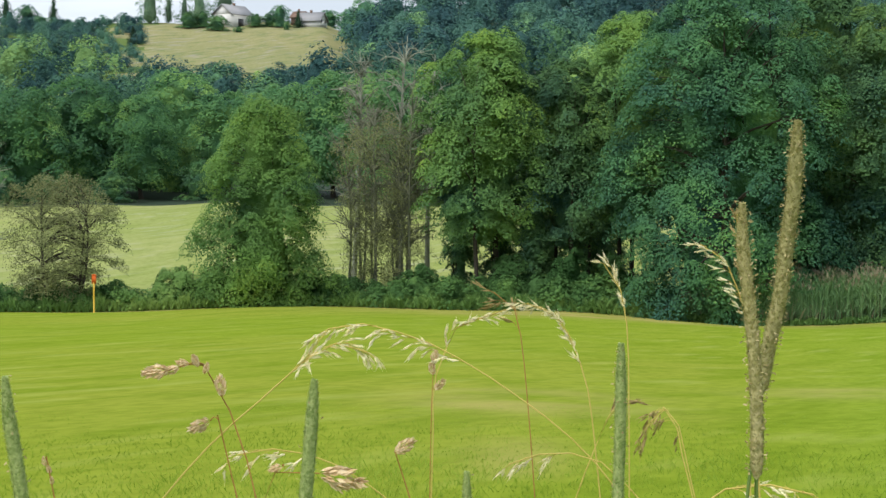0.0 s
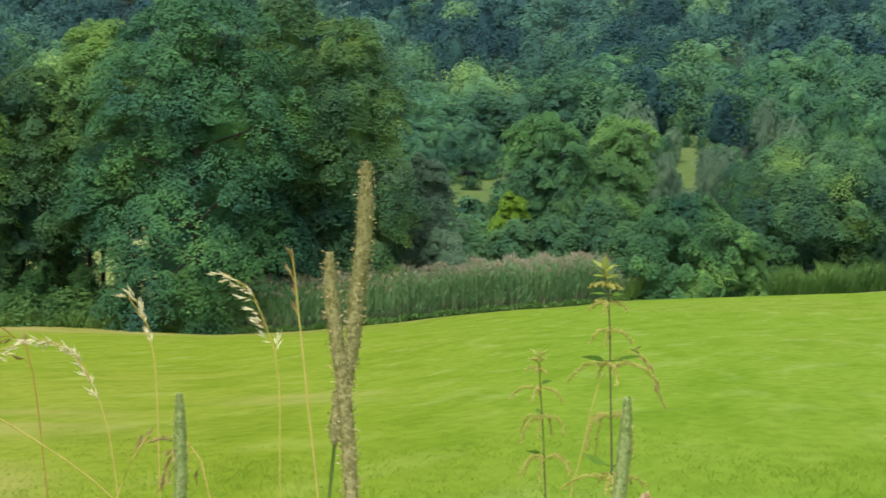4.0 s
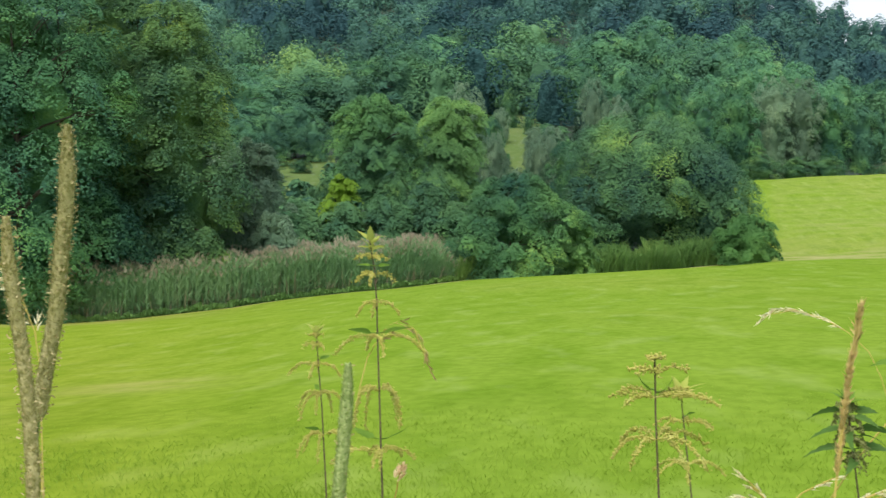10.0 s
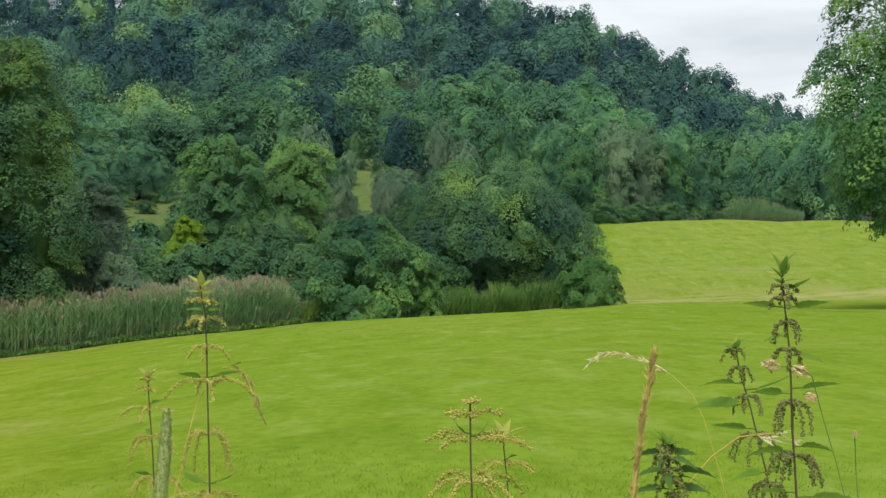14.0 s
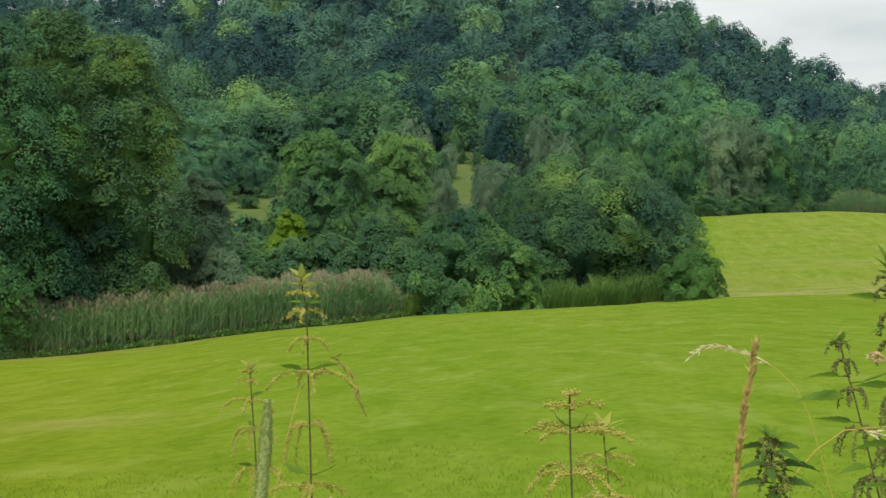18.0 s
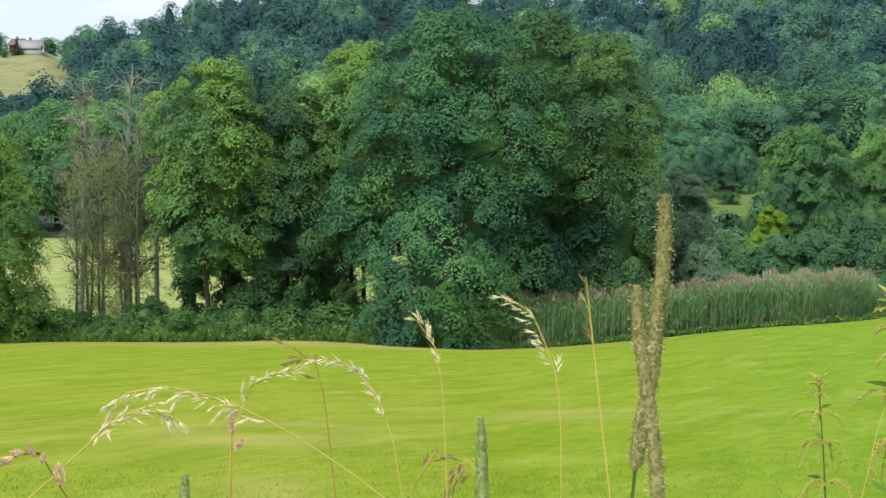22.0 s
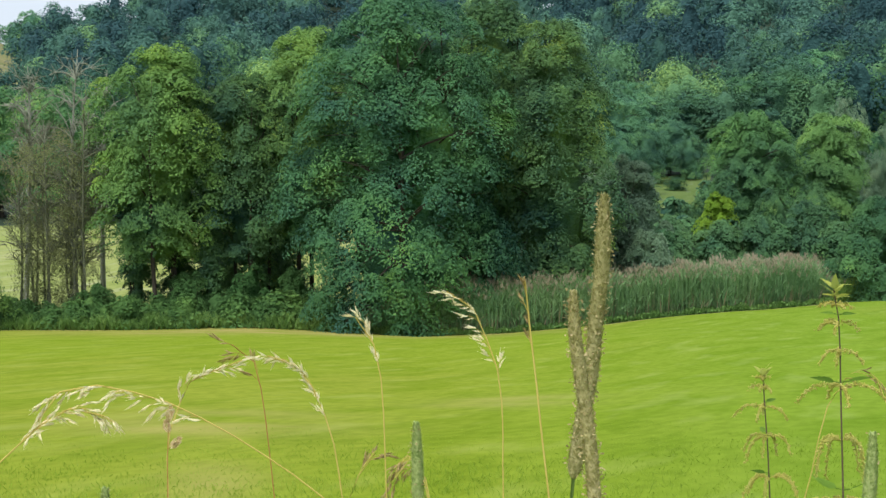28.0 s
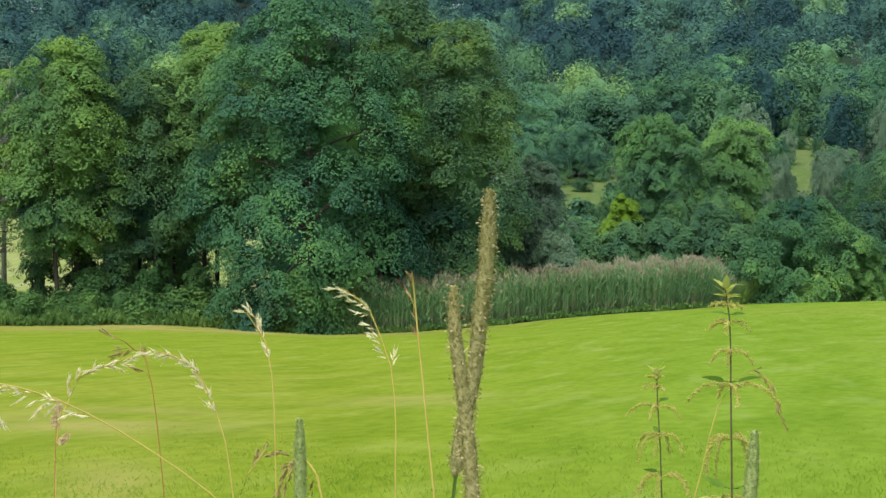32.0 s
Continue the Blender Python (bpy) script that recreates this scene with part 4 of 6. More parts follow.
for k, (az, d, el, hw, kind) in enumerate([
        (16.8, 175, 2.5, 1.8, OAK_A), (14.2, 180, 2.4, 1.8, OAK_B), (11.8, 195, 2.3, 1.6, OAK_A), (10.4, 225, 2.9, 1.5, OAK_B), (8.2, 205, 1.9, 1.2, OAK_B), (9.3, 240, 2.7, 1.5, OAK_A),
        (7.4, 250, 2.9, 1.5, OAK_B), (5.6, 262, 3.3, 1.5, ALD_B), (4.1, 255, 4.0, 1.4, OAK_A), (2.3, 262, 3.7, 1.4, OAK_B), (0.9, 268, 3.5, 1.2, OAK_B), (-0.5, 270, 3.3, 1.0, ALD_B),
        (2.1, 160, 2.5, 0.9, WIL_B), (-1.0, 152, 0.9, 0.8, WIL_B), (1.1, 150, 0.6, 0.6, WIL_B), (-2.5, 168, 2.6, 0.65, WIL_B), (-3.4, 172, 2.0, 0.8, WIL_B), (-5.0, 165, 2.7, 0.95, ALD_B), (-1.9, 160, 1.4, 0.7, SPR_B),
        (-2.9, 285, 4.3, 1.5, OAK_B), (-4.4, 290, 4.75, 1.5, OAK_A), (-5.9, 282, 4.1, 1.3, OAK_A), (-6.9, 270, 3.8, 1.2, OAK_B), (-1.5, 280, 3.3, 1.0, OAK_A), (-6.4, 172, 1.9, 1.0, ALD_B),
        (3.8, 175, 1.2, 1.2, OAK_A), (0.2, 290, 3.3, 1.0, OAK_B), (3.2, 118, -0.4, 1.0, THO_B), (4.6, 116, -0.5, 0.9, THO_B), (0.9, 125, -0.9, 0.8, THO_B), (12.6, 118, 6.05, 0.5, SPR_B),
        (13.2, 240, 2.6, 1.4, OAK_A), (12.0, 255, 3.0, 1.3, OAK_B), (11.0, 270, 3.2, 1.3, OAK_A), (9.9, 280, 3.2, 1.2, OAK_A), (8.8, 285, 3.3, 1.2, OAK_B), (7.8, 288, 3.4, 1.2, OAK_A), (6.7, 262, 3.0, 1.1, OAK_B), (6.2, 290, 3.7, 1.2, OAK_A),
        (4.9, 285, 4.0, 1.2, OAK_B), (3.2, 288, 4.2, 1.3, OAK_A), (1.6, 290, 4.0, 1.1, OAK_B), (0.4, 300, 3.7, 1.0, OAK_A), (-0.9, 300, 3.9, 1.1, OAK_B), (-2.1, 268, 3.4, 1.0, ALD_B), (-3.6, 255, 3.2, 1.1, OAK_A), (-5.2, 250, 3.0, 1.1, OAK_B),
        (-6.6, 235, 2.7, 1.0, OAK_A), (-7.6, 300, 4.4, 1.3, OAK_B), (0.95, 170, 0.15, 0.5, WIL_B), (-0.55, 175, 0.55, 0.6, WIL_B), (0.2, 148, -0.55, 0.6, WIL_B), (10.6, 150, 0.4, 0.9, WIL_B), (9.4, 120, -0.6, 0.7, WIL_B), (-3.0, 150, 1.0, 0.9, WIL_B), (-1.6, 140, 0.4, 0.8, ALD_B), (-0.45, 200, 0.9, 0.45, WIL_B), (1.15, 190, 1.2, 0.5, ALD_B), (8.95, 140, -0.7, 0.5, THO_B), (7.2, 138, -0.9, 0.5, THO_B), (7.9, 132, -1.45, 0.6, THO_B), (1.0, 144, 0.7, 0.48, WIL_B), (-0.5, 146, 0.6, 0.42, WIL_B), (0.75, 215, 1.6, 0.35, WIL_B), (-0.2, 225, 1.3, 0.3, THO_B), (0.3, 235, 1.35, 0.25, THO_B), (0.55, 240, 2.3, 0.4, THO_B), (0.85, 160, 0.45, 0.42, ALD_B), (-0.35, 165, 0.1, 0.35, WIL_B), (-0.7, 262, 1.7, 0.5, THO_B), (0.1, 264, 1.8, 0.5, THO_B), (-0.75, 152, 0.0, 0.7, WIL_B), (0.55, 138, -1.2, 0.65, WIL_B), (0.0, 136, -1.5, 0.5, THO_B), (0.9, 262, 1.8, 0.5, THO_B), (1.7, 256, 1.7, 0.5, THO_B), (9.2, 180, 0.0, 0.7, THO_B), (8.0, 186, -0.2, 0.5, THO_B), (9.6, 160, -0.4, 0.7, THO_B), (9.0, 196, 1.6, 0.8, OAK_B), (7.5, 200, 1.3, 0.7, OAK_A), (10.0, 190, 1.4, 0.9, OAK_A)]):
    kind_tree(kind, az, d, el, hw, k * 53 + 20, "leafy tree in the loose woods of the valley floor", G_VALLEY)
for k, (az, d, el, hw, kind) in enumerate([
        (-7.6, 178, 2.3, 1.0, ALD_B), (-8.8, 182, 2.6, 0.9, WIL_B), (-9.8, 184, 2.5, 0.9, WIL_B), (-10.7, 186, 1.9, 0.9, ALD_B), (-11.8, 190, 1.7, 0.8, OAK_B), (-8.4, 172, -0.1, 0.8, THO_B), (-9.6, 174, -0.2, 0.8, THO_B),
        (-10.7, 176, -0.2, 0.8, THO_B), (-8.3, 240, 3.5, 1.2, OAK_B), (-9.6, 245, 3.1, 1.2, OAK_A), (-11.0, 250, 2.6, 1.2, OAK_B), (-12.4, 255, 2.4, 1.1, ALD_B), (-13.4, 240, 1.4, 0.9, OAK_B), (-14.2, 230, 2.0, 1.0, OAK_A),
        (-15.2, 215, 2.6, 1.1, OAK_B), (-16.4, 205, 3.2, 1.3, OAK_A), (-17.8, 200, 3.4, 1.4, OAK_B), (-19.4, 200, 3.2, 1.5, OAK_A), (-21.4, 200, 3.0, 1.6, OAK_B), (-13.9, 214, 0.2, 0.6, THO_B), (-15.0, 206, 0.4, 0.8, THO_B)]):
    kind_tree(kind, az, d, el, hw, k * 41 + 10, "tree standing behind the crest of the meadow", G_RIGHT)


# ---------------------------------------------------------------- the wooded hills
def wood_mesh(name, rows, forms, rng, mat):
    """Many crowns joined: rows of place, width, height and shade, each one of a few forms, turned at random."""
    soup, tone = Soup(), []
    for at, w, h, shade in rows:
        v, f = forms[rng.integers(len(forms))]
        t = rng.uniform(0, 6.28)
        c, s = math.cos(t), math.sin(t)
        soup.add(np.stack([(v[:, 0] * c - v[:, 1] * s) * w, (v[:, 0] * s + v[:, 1] * c) * w, v[:, 2] * h], -1) + np.array(at), f)
        tone.append(np.full(len(v), shade, np.float32))
    me = soup.mesh(name, [mat], True)
    me.attributes.new("tone", "FLOAT", "POINT").data.foreach_set("value", np.concatenate(tone))
    return me


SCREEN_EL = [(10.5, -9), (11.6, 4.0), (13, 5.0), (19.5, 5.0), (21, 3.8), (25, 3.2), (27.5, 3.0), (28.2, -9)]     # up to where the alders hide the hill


def hill_woods():
    rng = np.random.default_rng(91)
    near_forms, far_forms = [], []
    for k in range(7):
        shape = ["broad", "bush", "round", "broad", "bush", "round", "broad"][k]
        s, _ = crown_soup(shape, 1.0, 0.5, 38, 0.165, 66, 0.0200, rng, 0.75, 0.25, jitter=0.24, dome=0.30, heart=0.30, gap=0.70)
        near_forms.append((np.concatenate(s.v), np.concatenate(s.f)))
        s, _ = crown_soup(shape, 1.0, 0.5, 34, 0.170, 40, 0.0280, rng, 0.75, 0.2, jitter=0.20, dome=0.45, heart=0.28, gap=0.66)
        v, f = np.concatenate(s.v), np.concatenate(s.f)
        f = f[v[f][:, :, 2].mean(1) > 0.22]                # the foot of a crown stays hidden in the wood
        used, f = np.unique(f, return_inverse=True)
        far_forms.append((v[used], f.reshape(-1, 4)))
    rows, near_rows = [], []
    step = 11.6
    d = 225.0
    while d < 552:
        da = np.degrees(step / d)
        for az in np.arange(-23.5, 48.5, da):
            a, dd = az + rng.uniform(-0.45, 0.45) * da, d + rng.uniform(-3, 3)
            if dd > 372 and 32.1 < a < 39.2:
                continue                                  # the hay slope
            if dd < 262 and -0.3 < a < 0.8 or dd < 238 and a < 16:
                continue                                  # the clearing and the valley floor
            big = rng.uniform() ** 1.6
            h = 8.5 + 7.0 * big
            w = h * rng.uniform(0.85, 1.2)
            if dd > 520 and a < 31:
                h = max(h, 11.5)
            if a > 39 and dd > 330:
                h, w = h * 0.36, w * 0.50
                if rng.uniform() < 0.12:
                    continue
            if 31.0 < a < 40.0 and dd > 280:              # low trees below the hay slope
                h = min(h, lift(a, dd, 3.0 + rng.uniform(-0.3, 0.35)))
                w = min(w, h * 1.1)
                if h < 2.5:
                    continue
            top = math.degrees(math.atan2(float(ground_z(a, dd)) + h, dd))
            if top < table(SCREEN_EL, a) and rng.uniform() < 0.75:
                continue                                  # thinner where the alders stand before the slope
            stand = 0.12 * math.sin(a * 0.9 + 1) * math.sin(dd * 0.03) + 0.10 * math.sin(a * 2.3 + dd * 0.05)
            # the tone rises towards the near rows, leaving farther ones bluer
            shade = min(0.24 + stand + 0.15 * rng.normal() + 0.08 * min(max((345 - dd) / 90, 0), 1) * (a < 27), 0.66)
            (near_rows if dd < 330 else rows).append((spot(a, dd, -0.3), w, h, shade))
        d += step * 0.95
    for q in range(330):                                  # scrub on the rough slope beside the hay
        a, dd = rng.uniform(38.6, 47.5), math.sqrt(rng.uniform(385 ** 2, 548 ** 2))
        h = rng.uniform(2.0, 4.2)
        rows.append((spot(a, dd, -0.2), h * rng.uniform(1.1, 1.8), h, rng.uniform(0.1, 0.45)))
    ob = new("hill_woods", wood_mesh("hill_woods", rows, far_forms, rng, L_WOOD_HAZE))
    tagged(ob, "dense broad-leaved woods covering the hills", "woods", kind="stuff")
    ob = new("wood_edge", wood_mesh("wood_edge", near_rows, near_forms, rng, L_EDGE_HAZE))
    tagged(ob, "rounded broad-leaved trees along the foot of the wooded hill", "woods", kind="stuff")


hill_woods()


def valley_scrub():
    """Low bushes and brambles under and between the valley trees."""
    rng = np.random.default_rng(95)
    forms = []
    for k in range(4):
        s, _ = crown_soup("bush", 1.0, 0.7, 9, 0.32, 30, 0.085, rng, 0.6, 0.3)
        forms.append((np.concatenate(s.v), np.concatenate(s.f)))
    rows = []
    for q in range(430):
        a, d = rng.uniform(-7.3, 17.5), math.sqrt(rng.uniform(103 ** 2, 238 ** 2))
        if d > 150 and 7.2 < a < 8.9 or d > 140 and -0.5 < a < 0.9:
            continue
        h = rng.uniform(1.2, 3.0)
        rows.append((spot(a, d, -0.1), h * rng.uniform(0.8, 1.4), h, 0.5))
    tagged(new("valley_scrub", wood_mesh("valley_scrub", rows, forms, rng, L_THORN)), "low scrub and brambles between the valley trees", "scrub", kind="stuff")


valley_scrub()


# ---------------------------------------------------------------- reeds and bank herbs
def blades(base, tip, width, rng):
    """Long narrow leaf strips from base to tip, with a bend."""
    n = len(base)
    ax = tip - base
    side = unit(np.cross(ax, rng.normal(size=(n, 3)))) * width[:, None]
    mid = base + ax * 0.55 + np.array([0, 0, 1]) * (np.hypot(ax[:, 0], ax[:, 1]) * 0.25)[:, None]
    v = np.stack([base - side * 0.6, base + side * 0.6, mid + side, mid - side, tip + side * 0.1, tip - side * 0.1], 1).reshape(-1, 3)
    k = np.arange(n)[:, None] * 6
    f = np.concatenate([k + [0, 1, 2, 3], k + [3, 2, 4, 5]])
    return v, f


def ground_points(az, d):
    a = np.radians(az)
    return np.stack([-np.sin(a) * d, np.cos(a) * d, EYE + ground_z(az, d)], -1)


def reed_bed(name, az0, az1, depth, tall, count, seed, d_of=None, label="", plume=0.28):
    rng = np.random.default_rng(seed)
    az = rng.uniform(az0, az1, count)
    d0 = table(EDGE_D, az) if d_of is None else np.full(count, float(d_of))
    d = d0 + 0.3 + depth * rng.uniform(0, 1, count)
    p = ground_points(az, d)
    taper = np.clip(np.minimum(az - az0, az1 - az) / 1.2, 0.45, 1)
    h = tall * rng.uniform(0.72, 1.06, count) * taper * (1 + 0.06 * np.sin(az * 5))
    lean = np.stack([rng.normal(size=count) * 0.05, rng.normal(size=count) * 0.05, np.ones(count)], -1)
    soup = Soup()
    top = p + lean * h[:, None]
    soup.add(*blades(p, top, np.full(count, 0.012), rng), 0)
    for k in range(6):
        f = rng.uniform(0.15, 0.9, count)
        b = p + lean * (h * f)[:, None]
        a = rng.uniform(0, 6.28, count)
        ln = rng.uniform(0.35, 0.65, count) * np.minimum(1, tall / 2)
        t = b + np.stack([np.cos(a) * ln * 0.55, np.sin(a) * ln * 0.55, ln * rng.uniform(0.35, 0.9, count)], -1)
        soup.add(*blades(b, t, np.full(count, 0.015), rng), 0)
    old = rng.uniform(size=count) < 0.22
    soup.add(*blades(p[old], p[old] + np.stack([rng.normal(size=old.sum()) * 0.2, rng.normal(size=old.sum()) * 0.2, h[old] * rng.uniform(0.25, 0.7, old.sum())], -1), np.full(old.sum(), 0.02), rng), 2)
    pl = rng.uniform(size=count) < plume
    for k in range(4):
        b = top[pl]
        a = rng.uniform(0, 6.28, len(b))
        t = b + np.stack([np.cos(a) * 0.09, np.sin(a) * 0.09, rng.uniform(0.02, 0.14, len(b))], -1)
        soup.add(*blades(b - np.array([0, 0, 0.12]), t, np.full(len(b), 0.022), rng), 1)
    ob = new(name, soup.mesh(name, [L_REED, L_PLUME, L_STRAW]))
    return tagged(ob, label, "reeds", kind="stuff")


reed_bed("reed_bed", 2.0, 19.2, 4.5, 2.4, 12500, 101, label="tall green reed bed with pinkish plumes along the stream", plume=0.40)
reed_bed("far_reed_bed", -15.4, -11.9, 8.0, 2.6, 1500, 102, d_of=192, label="pale reed bed behind the crest of the meadow", plume=0.2)


def herb_bank(name, az0, az1, depth, tall, count, seed, label):
    rng = np.random.default_rng(seed)
    az = rng.uniform(az0, az1, count)
    d = table(EDGE_D, az) + depth * rng.uniform(0, 1, count)
    p = ground_points(az, d)
    h = tall * rng.uniform(0.4, 1.1, count) * (0.8 + 0.3 * np.sin(az * 3.1) * np.sin(az * 7.3 + 1))
    soup = Soup()
    for k in range(5):
        a = rng.uniform(0, 6.28, count)
        t = p + np.stack([np.cos(a) * h * 0.35, np.sin(a) * h * 0.35, h * rng.uniform(0.6, 1.05, count)], -1)
        soup.add(*blades(p, t, np.full(count, 0.03), rng))
    soup.add(*leaves(p + np.stack([rng.normal(size=count) * 0.1, rng.normal(size=count) * 0.1, h * rng.uniform(0.3, 1, count)], -1), unit(rng.normal(size=(count, 3)) + [0, 0, 1]), rng.uniform(0.05, 0.11, count), rng))
    ob = new(name, soup.mesh(name, [L_HERB]))
    return tagged(ob, label, "herbs", kind="stuff")


herb_bank("bank_herbs", 18.4, 46, 2.0, 0.8, 6000, 111, "rank green herbs and nettles on the stream bank")
herb_bank("hedge_herbs", -8.6, 2.4, 3.0, 1.75, 8000, 112, "tall green grass at the foot of the hedge")
herb_bank("reed_foot_herbs", 2.0, 18.6, 0.7, 0.4, 2500, 113, "low tufts along the foot of the reeds")


def bank_thicket():
    """Leafy undergrowth below the alders, its leaves toned dark for the shade there."""
    rng = np.random.default_rng(115)
    forms = []
    for k in range(4):
        s, _ = crown_soup("bush", 1.0, 0.7, 12, 0.30, 56, 0.05, rng, 0.6, 0.3)
        forms.append((np.concatenate(s.v), np.concatenate(s.f)))
    rows = []
    for q in range(210):
        a = rng.uniform(18.6, 45.5)
        d = float(table(EDGE_D, a)) + 0.9 + rng.uniform(0, 3.5)
        h = rng.uniform(0.7, 1.5) * (1.25 if 20 < a < 29 else 1.0)
        rows.append((spot(a, d, -0.1), h * rng.uniform(0.9, 1.5), h, 0.4))
    tagged(new("bank_thicket", wood_mesh("bank_thicket", rows, forms, rng, L_UNDER_SHADE)), "leafy undergrowth toned dark for shade along the stream bank", "undergrowth", kind="stuff")


bank_thicket()


# ---------------------------------------------------------------- meadow blades
def meadow_blades():
    rng = np.random.default_rng(121)
    soup = Soup()
    for d0, d1, n, tall, wide in ((4.6, 15.5, 30000, 0.044, 0.0020),):
        az = rng.uniform(-21, 46, n)
        d = d0 + (d1 - d0) * rng.uniform(0, 1, n) ** 1.5
        p = ground_points(az, d)
        tuft = 0.6 + 0.5 * np.sin(p[:, 0] * 1.7) * np.sin(p[:, 1] * 1.3 + 1) + 0.35 * rng.normal(size=n)
        h = tall * np.clip(tuft, 0.3, 1.8) * np.clip((d1 - d) / 6, 0.25, 1)
        for k in range(3):
            q = p + np.stack([rng.normal(size=n) * 0.03, rng.normal(size=n) * 0.03, np.zeros(n)], -1)
            t = q + np.stack([rng.normal(size=n) * h * 0.5, rng.normal(size=n) * h * 0.5, h * rng.uniform(0.45, 1.0, n)], -1)
            soup.add(*blades(q, t, np.full(n, wide), rng))
    ob = new("meadow_grass", soup.mesh("meadow_grass", [L_GRASS]))
    tagged(ob, "short bright green mown grass", "grass", kind="stuff")


meadow_blades()


def verge_grass():
    """Rough tufts underfoot, between the tall stalks."""
    rng = np.random.default_rng(131)
    soup = Soup()
    n = 5000
    az, d = rng.uniform(-168, 192, n), 0.25 + 3.2 * np.sqrt(rng.uniform(0, 1, n))
    p = ground_points(az, d)
    h = rng.uniform(0.06, 0.22, n)
    for k in range(3):
        t = p + np.stack([rng.normal(size=n) * h * 0.5, rng.normal(size=n) * h * 0.5, h * rng.uniform(0.6, 1.1, n)], -1)
        soup.add(*blades(p, t, np.full(n, 0.0025), rng))
    tagged(new("verge_grass", soup.mesh("verge_grass", [L_HERB])), "rough green grass of the verge underfoot", "grass", kind="stuff")


verge_grass()


# ---------------------------------------------------------------- tall plants of the verge, close before the camera
M_STEM_STRAW = plain_material("straw_stem", (0.42, 0.32, 0.07), (0.52, 0.43, 0.13), 60, 0.55)
M_STEM_GREEN = plain_material("green_stem", (0.096, 0.163, 0.037), (0.163, 0.222, 0.067), 60, 0.5)
M_STEM_RED = plain_material("reddish_stem", (0.27, 0.13, 0.035), (0.37, 0.20, 0.06), 60, 0.55)
M_STEM_NETTLE = plain_material("nettle_stem", (0.063, 0.041, 0.030), (0.111, 0.081, 0.052), 90, 0.6)
L_TIM_GREEN = leaf_material("timothy_husk", (0.17, 0.16, 0.055), (0.36, 0.34, 0.14), (0.58, 0.53, 0.28), 0.35, 60, 0.8, 0.0, 0.3, vary=0.3, mottle=0.0)
L_TIM_PLAIN = leaf_material("plain_timothy_husk", (0.14, 0.22, 0.06), (0.30, 0.39, 0.135), (0.50, 0.57, 0.26), 0.35, 60, 0.8, 0.0, 0.3, vary=0.3, mottle=0.0)
L_TIM_TAN = leaf_material("timothy_anthers", (0.28, 0.215, 0.09), (0.38, 0.305, 0.145), (0.50, 0.415, 0.235), 0.3, 60, 0.8, vary=0.3, relief=0.0, mottle=0.0)
L_SPIKELET = leaf_material("pale_spikelet", (0.66, 0.57, 0.30), (0.87, 0.80, 0.54), (0.95, 0.92, 0.74), 0.35, 60, 0.6, vary=0.3, relief=0.0, mottle=0.0)
L_SPIKELET_B = leaf_material("brown_spikelet", (0.296, 0.215, 0.081), (0.392, 0.303, 0.133), (0.488, 0.400, 0.207), 0.15, 60, vary=0.3, relief=0.0, mottle=0.0)
L_STRAWSPIKE = leaf_material("orange_straw_spike", (0.46, 0.33, 0.11), (0.58, 0.45, 0.18), (0.67, 0.56, 0.28), 0.15, 60, vary=0.3, relief=0.0, mottle=0.0)
L_COCKSFOOT = leaf_material("dry_cocksfoot", (0.38, 0.23, 0.10), (0.60, 0.44, 0.25), (0.84, 0.71, 0.50), 0.25, 90, 0.6, vary=0.3, relief=0.0, mottle=0.0)
L_FLOWER = leaf_material("nettle_flowers", (0.42, 0.39, 0.09), (0.54, 0.51, 0.14), (0.66, 0.63, 0.24), 0.35, 90, vary=0.3, relief=0.0, mottle=0.0)
L_SEED = leaf_material("nettle_seeds", (0.15, 0.18, 0.06), (0.225, 0.245, 0.09), (0.32, 0.33, 0.14), 0.25, 90, vary=0.3, relief=0.0, mottle=0.0)
L_NETTLE = leaf_material("nettle_leaves", (0.115, 0.215, 0.032), (0.165, 0.285, 0.045), (0.245, 0.365, 0.070), 0.5, 40, vary=0.3, relief=0.0, mottle=0.0)
L_NETTLE_DARK = leaf_material("dark_nettle_leaves", (0.055, 0.115, 0.028), (0.090, 0.170, 0.040), (0.145, 0.240, 0.060), 0.4, 40, vary=0.3, relief=0.0, mottle=0.0)
L_NETTLE_TIP = leaf_material("young_nettle_leaves", (0.32, 0.36, 0.07), (0.42, 0.46, 0.11), (0.52, 0.55, 0.18), 0.5, 40, vary=0.3, relief=0.0, mottle=0.0)


def world_pts(rows):
    """Control points given from the eye's mean place."""
    return [np.array((x, y, z + EYE)) for x, y, z in rows]


def smooth_run(pts, n):
    """A smooth curve of n points through the control points."""
    p = np.asarray(pts, float)
    seg = np.concatenate([[0], np.cumsum(np.linalg.norm(np.diff(p, axis=0), axis=1))])
    m = np.gradient(p, seg, axis=0) if len(p) > 2 else np.repeat((p[1] - p[0])[None] / seg[-1], 2, 0)
    out = []
    for s in np.linspace(0, seg[-1], n):
        i = int(np.clip(np.searchsorted(seg, s, side="right") - 1, 0, len(p) - 2))
        h = seg[i + 1] - seg[i]
        t = (s - seg[i]) / h
        out.append((2 * t ** 3 - 3 * t ** 2 + 1) * p[i] + (t ** 3 - 2 * t ** 2 + t) * h * m[i] + (-2 * t ** 3 + 3 * t ** 2) * p[i + 1] + (t ** 3 - t ** 2) * h * m[i + 1])
    return np.array(out)


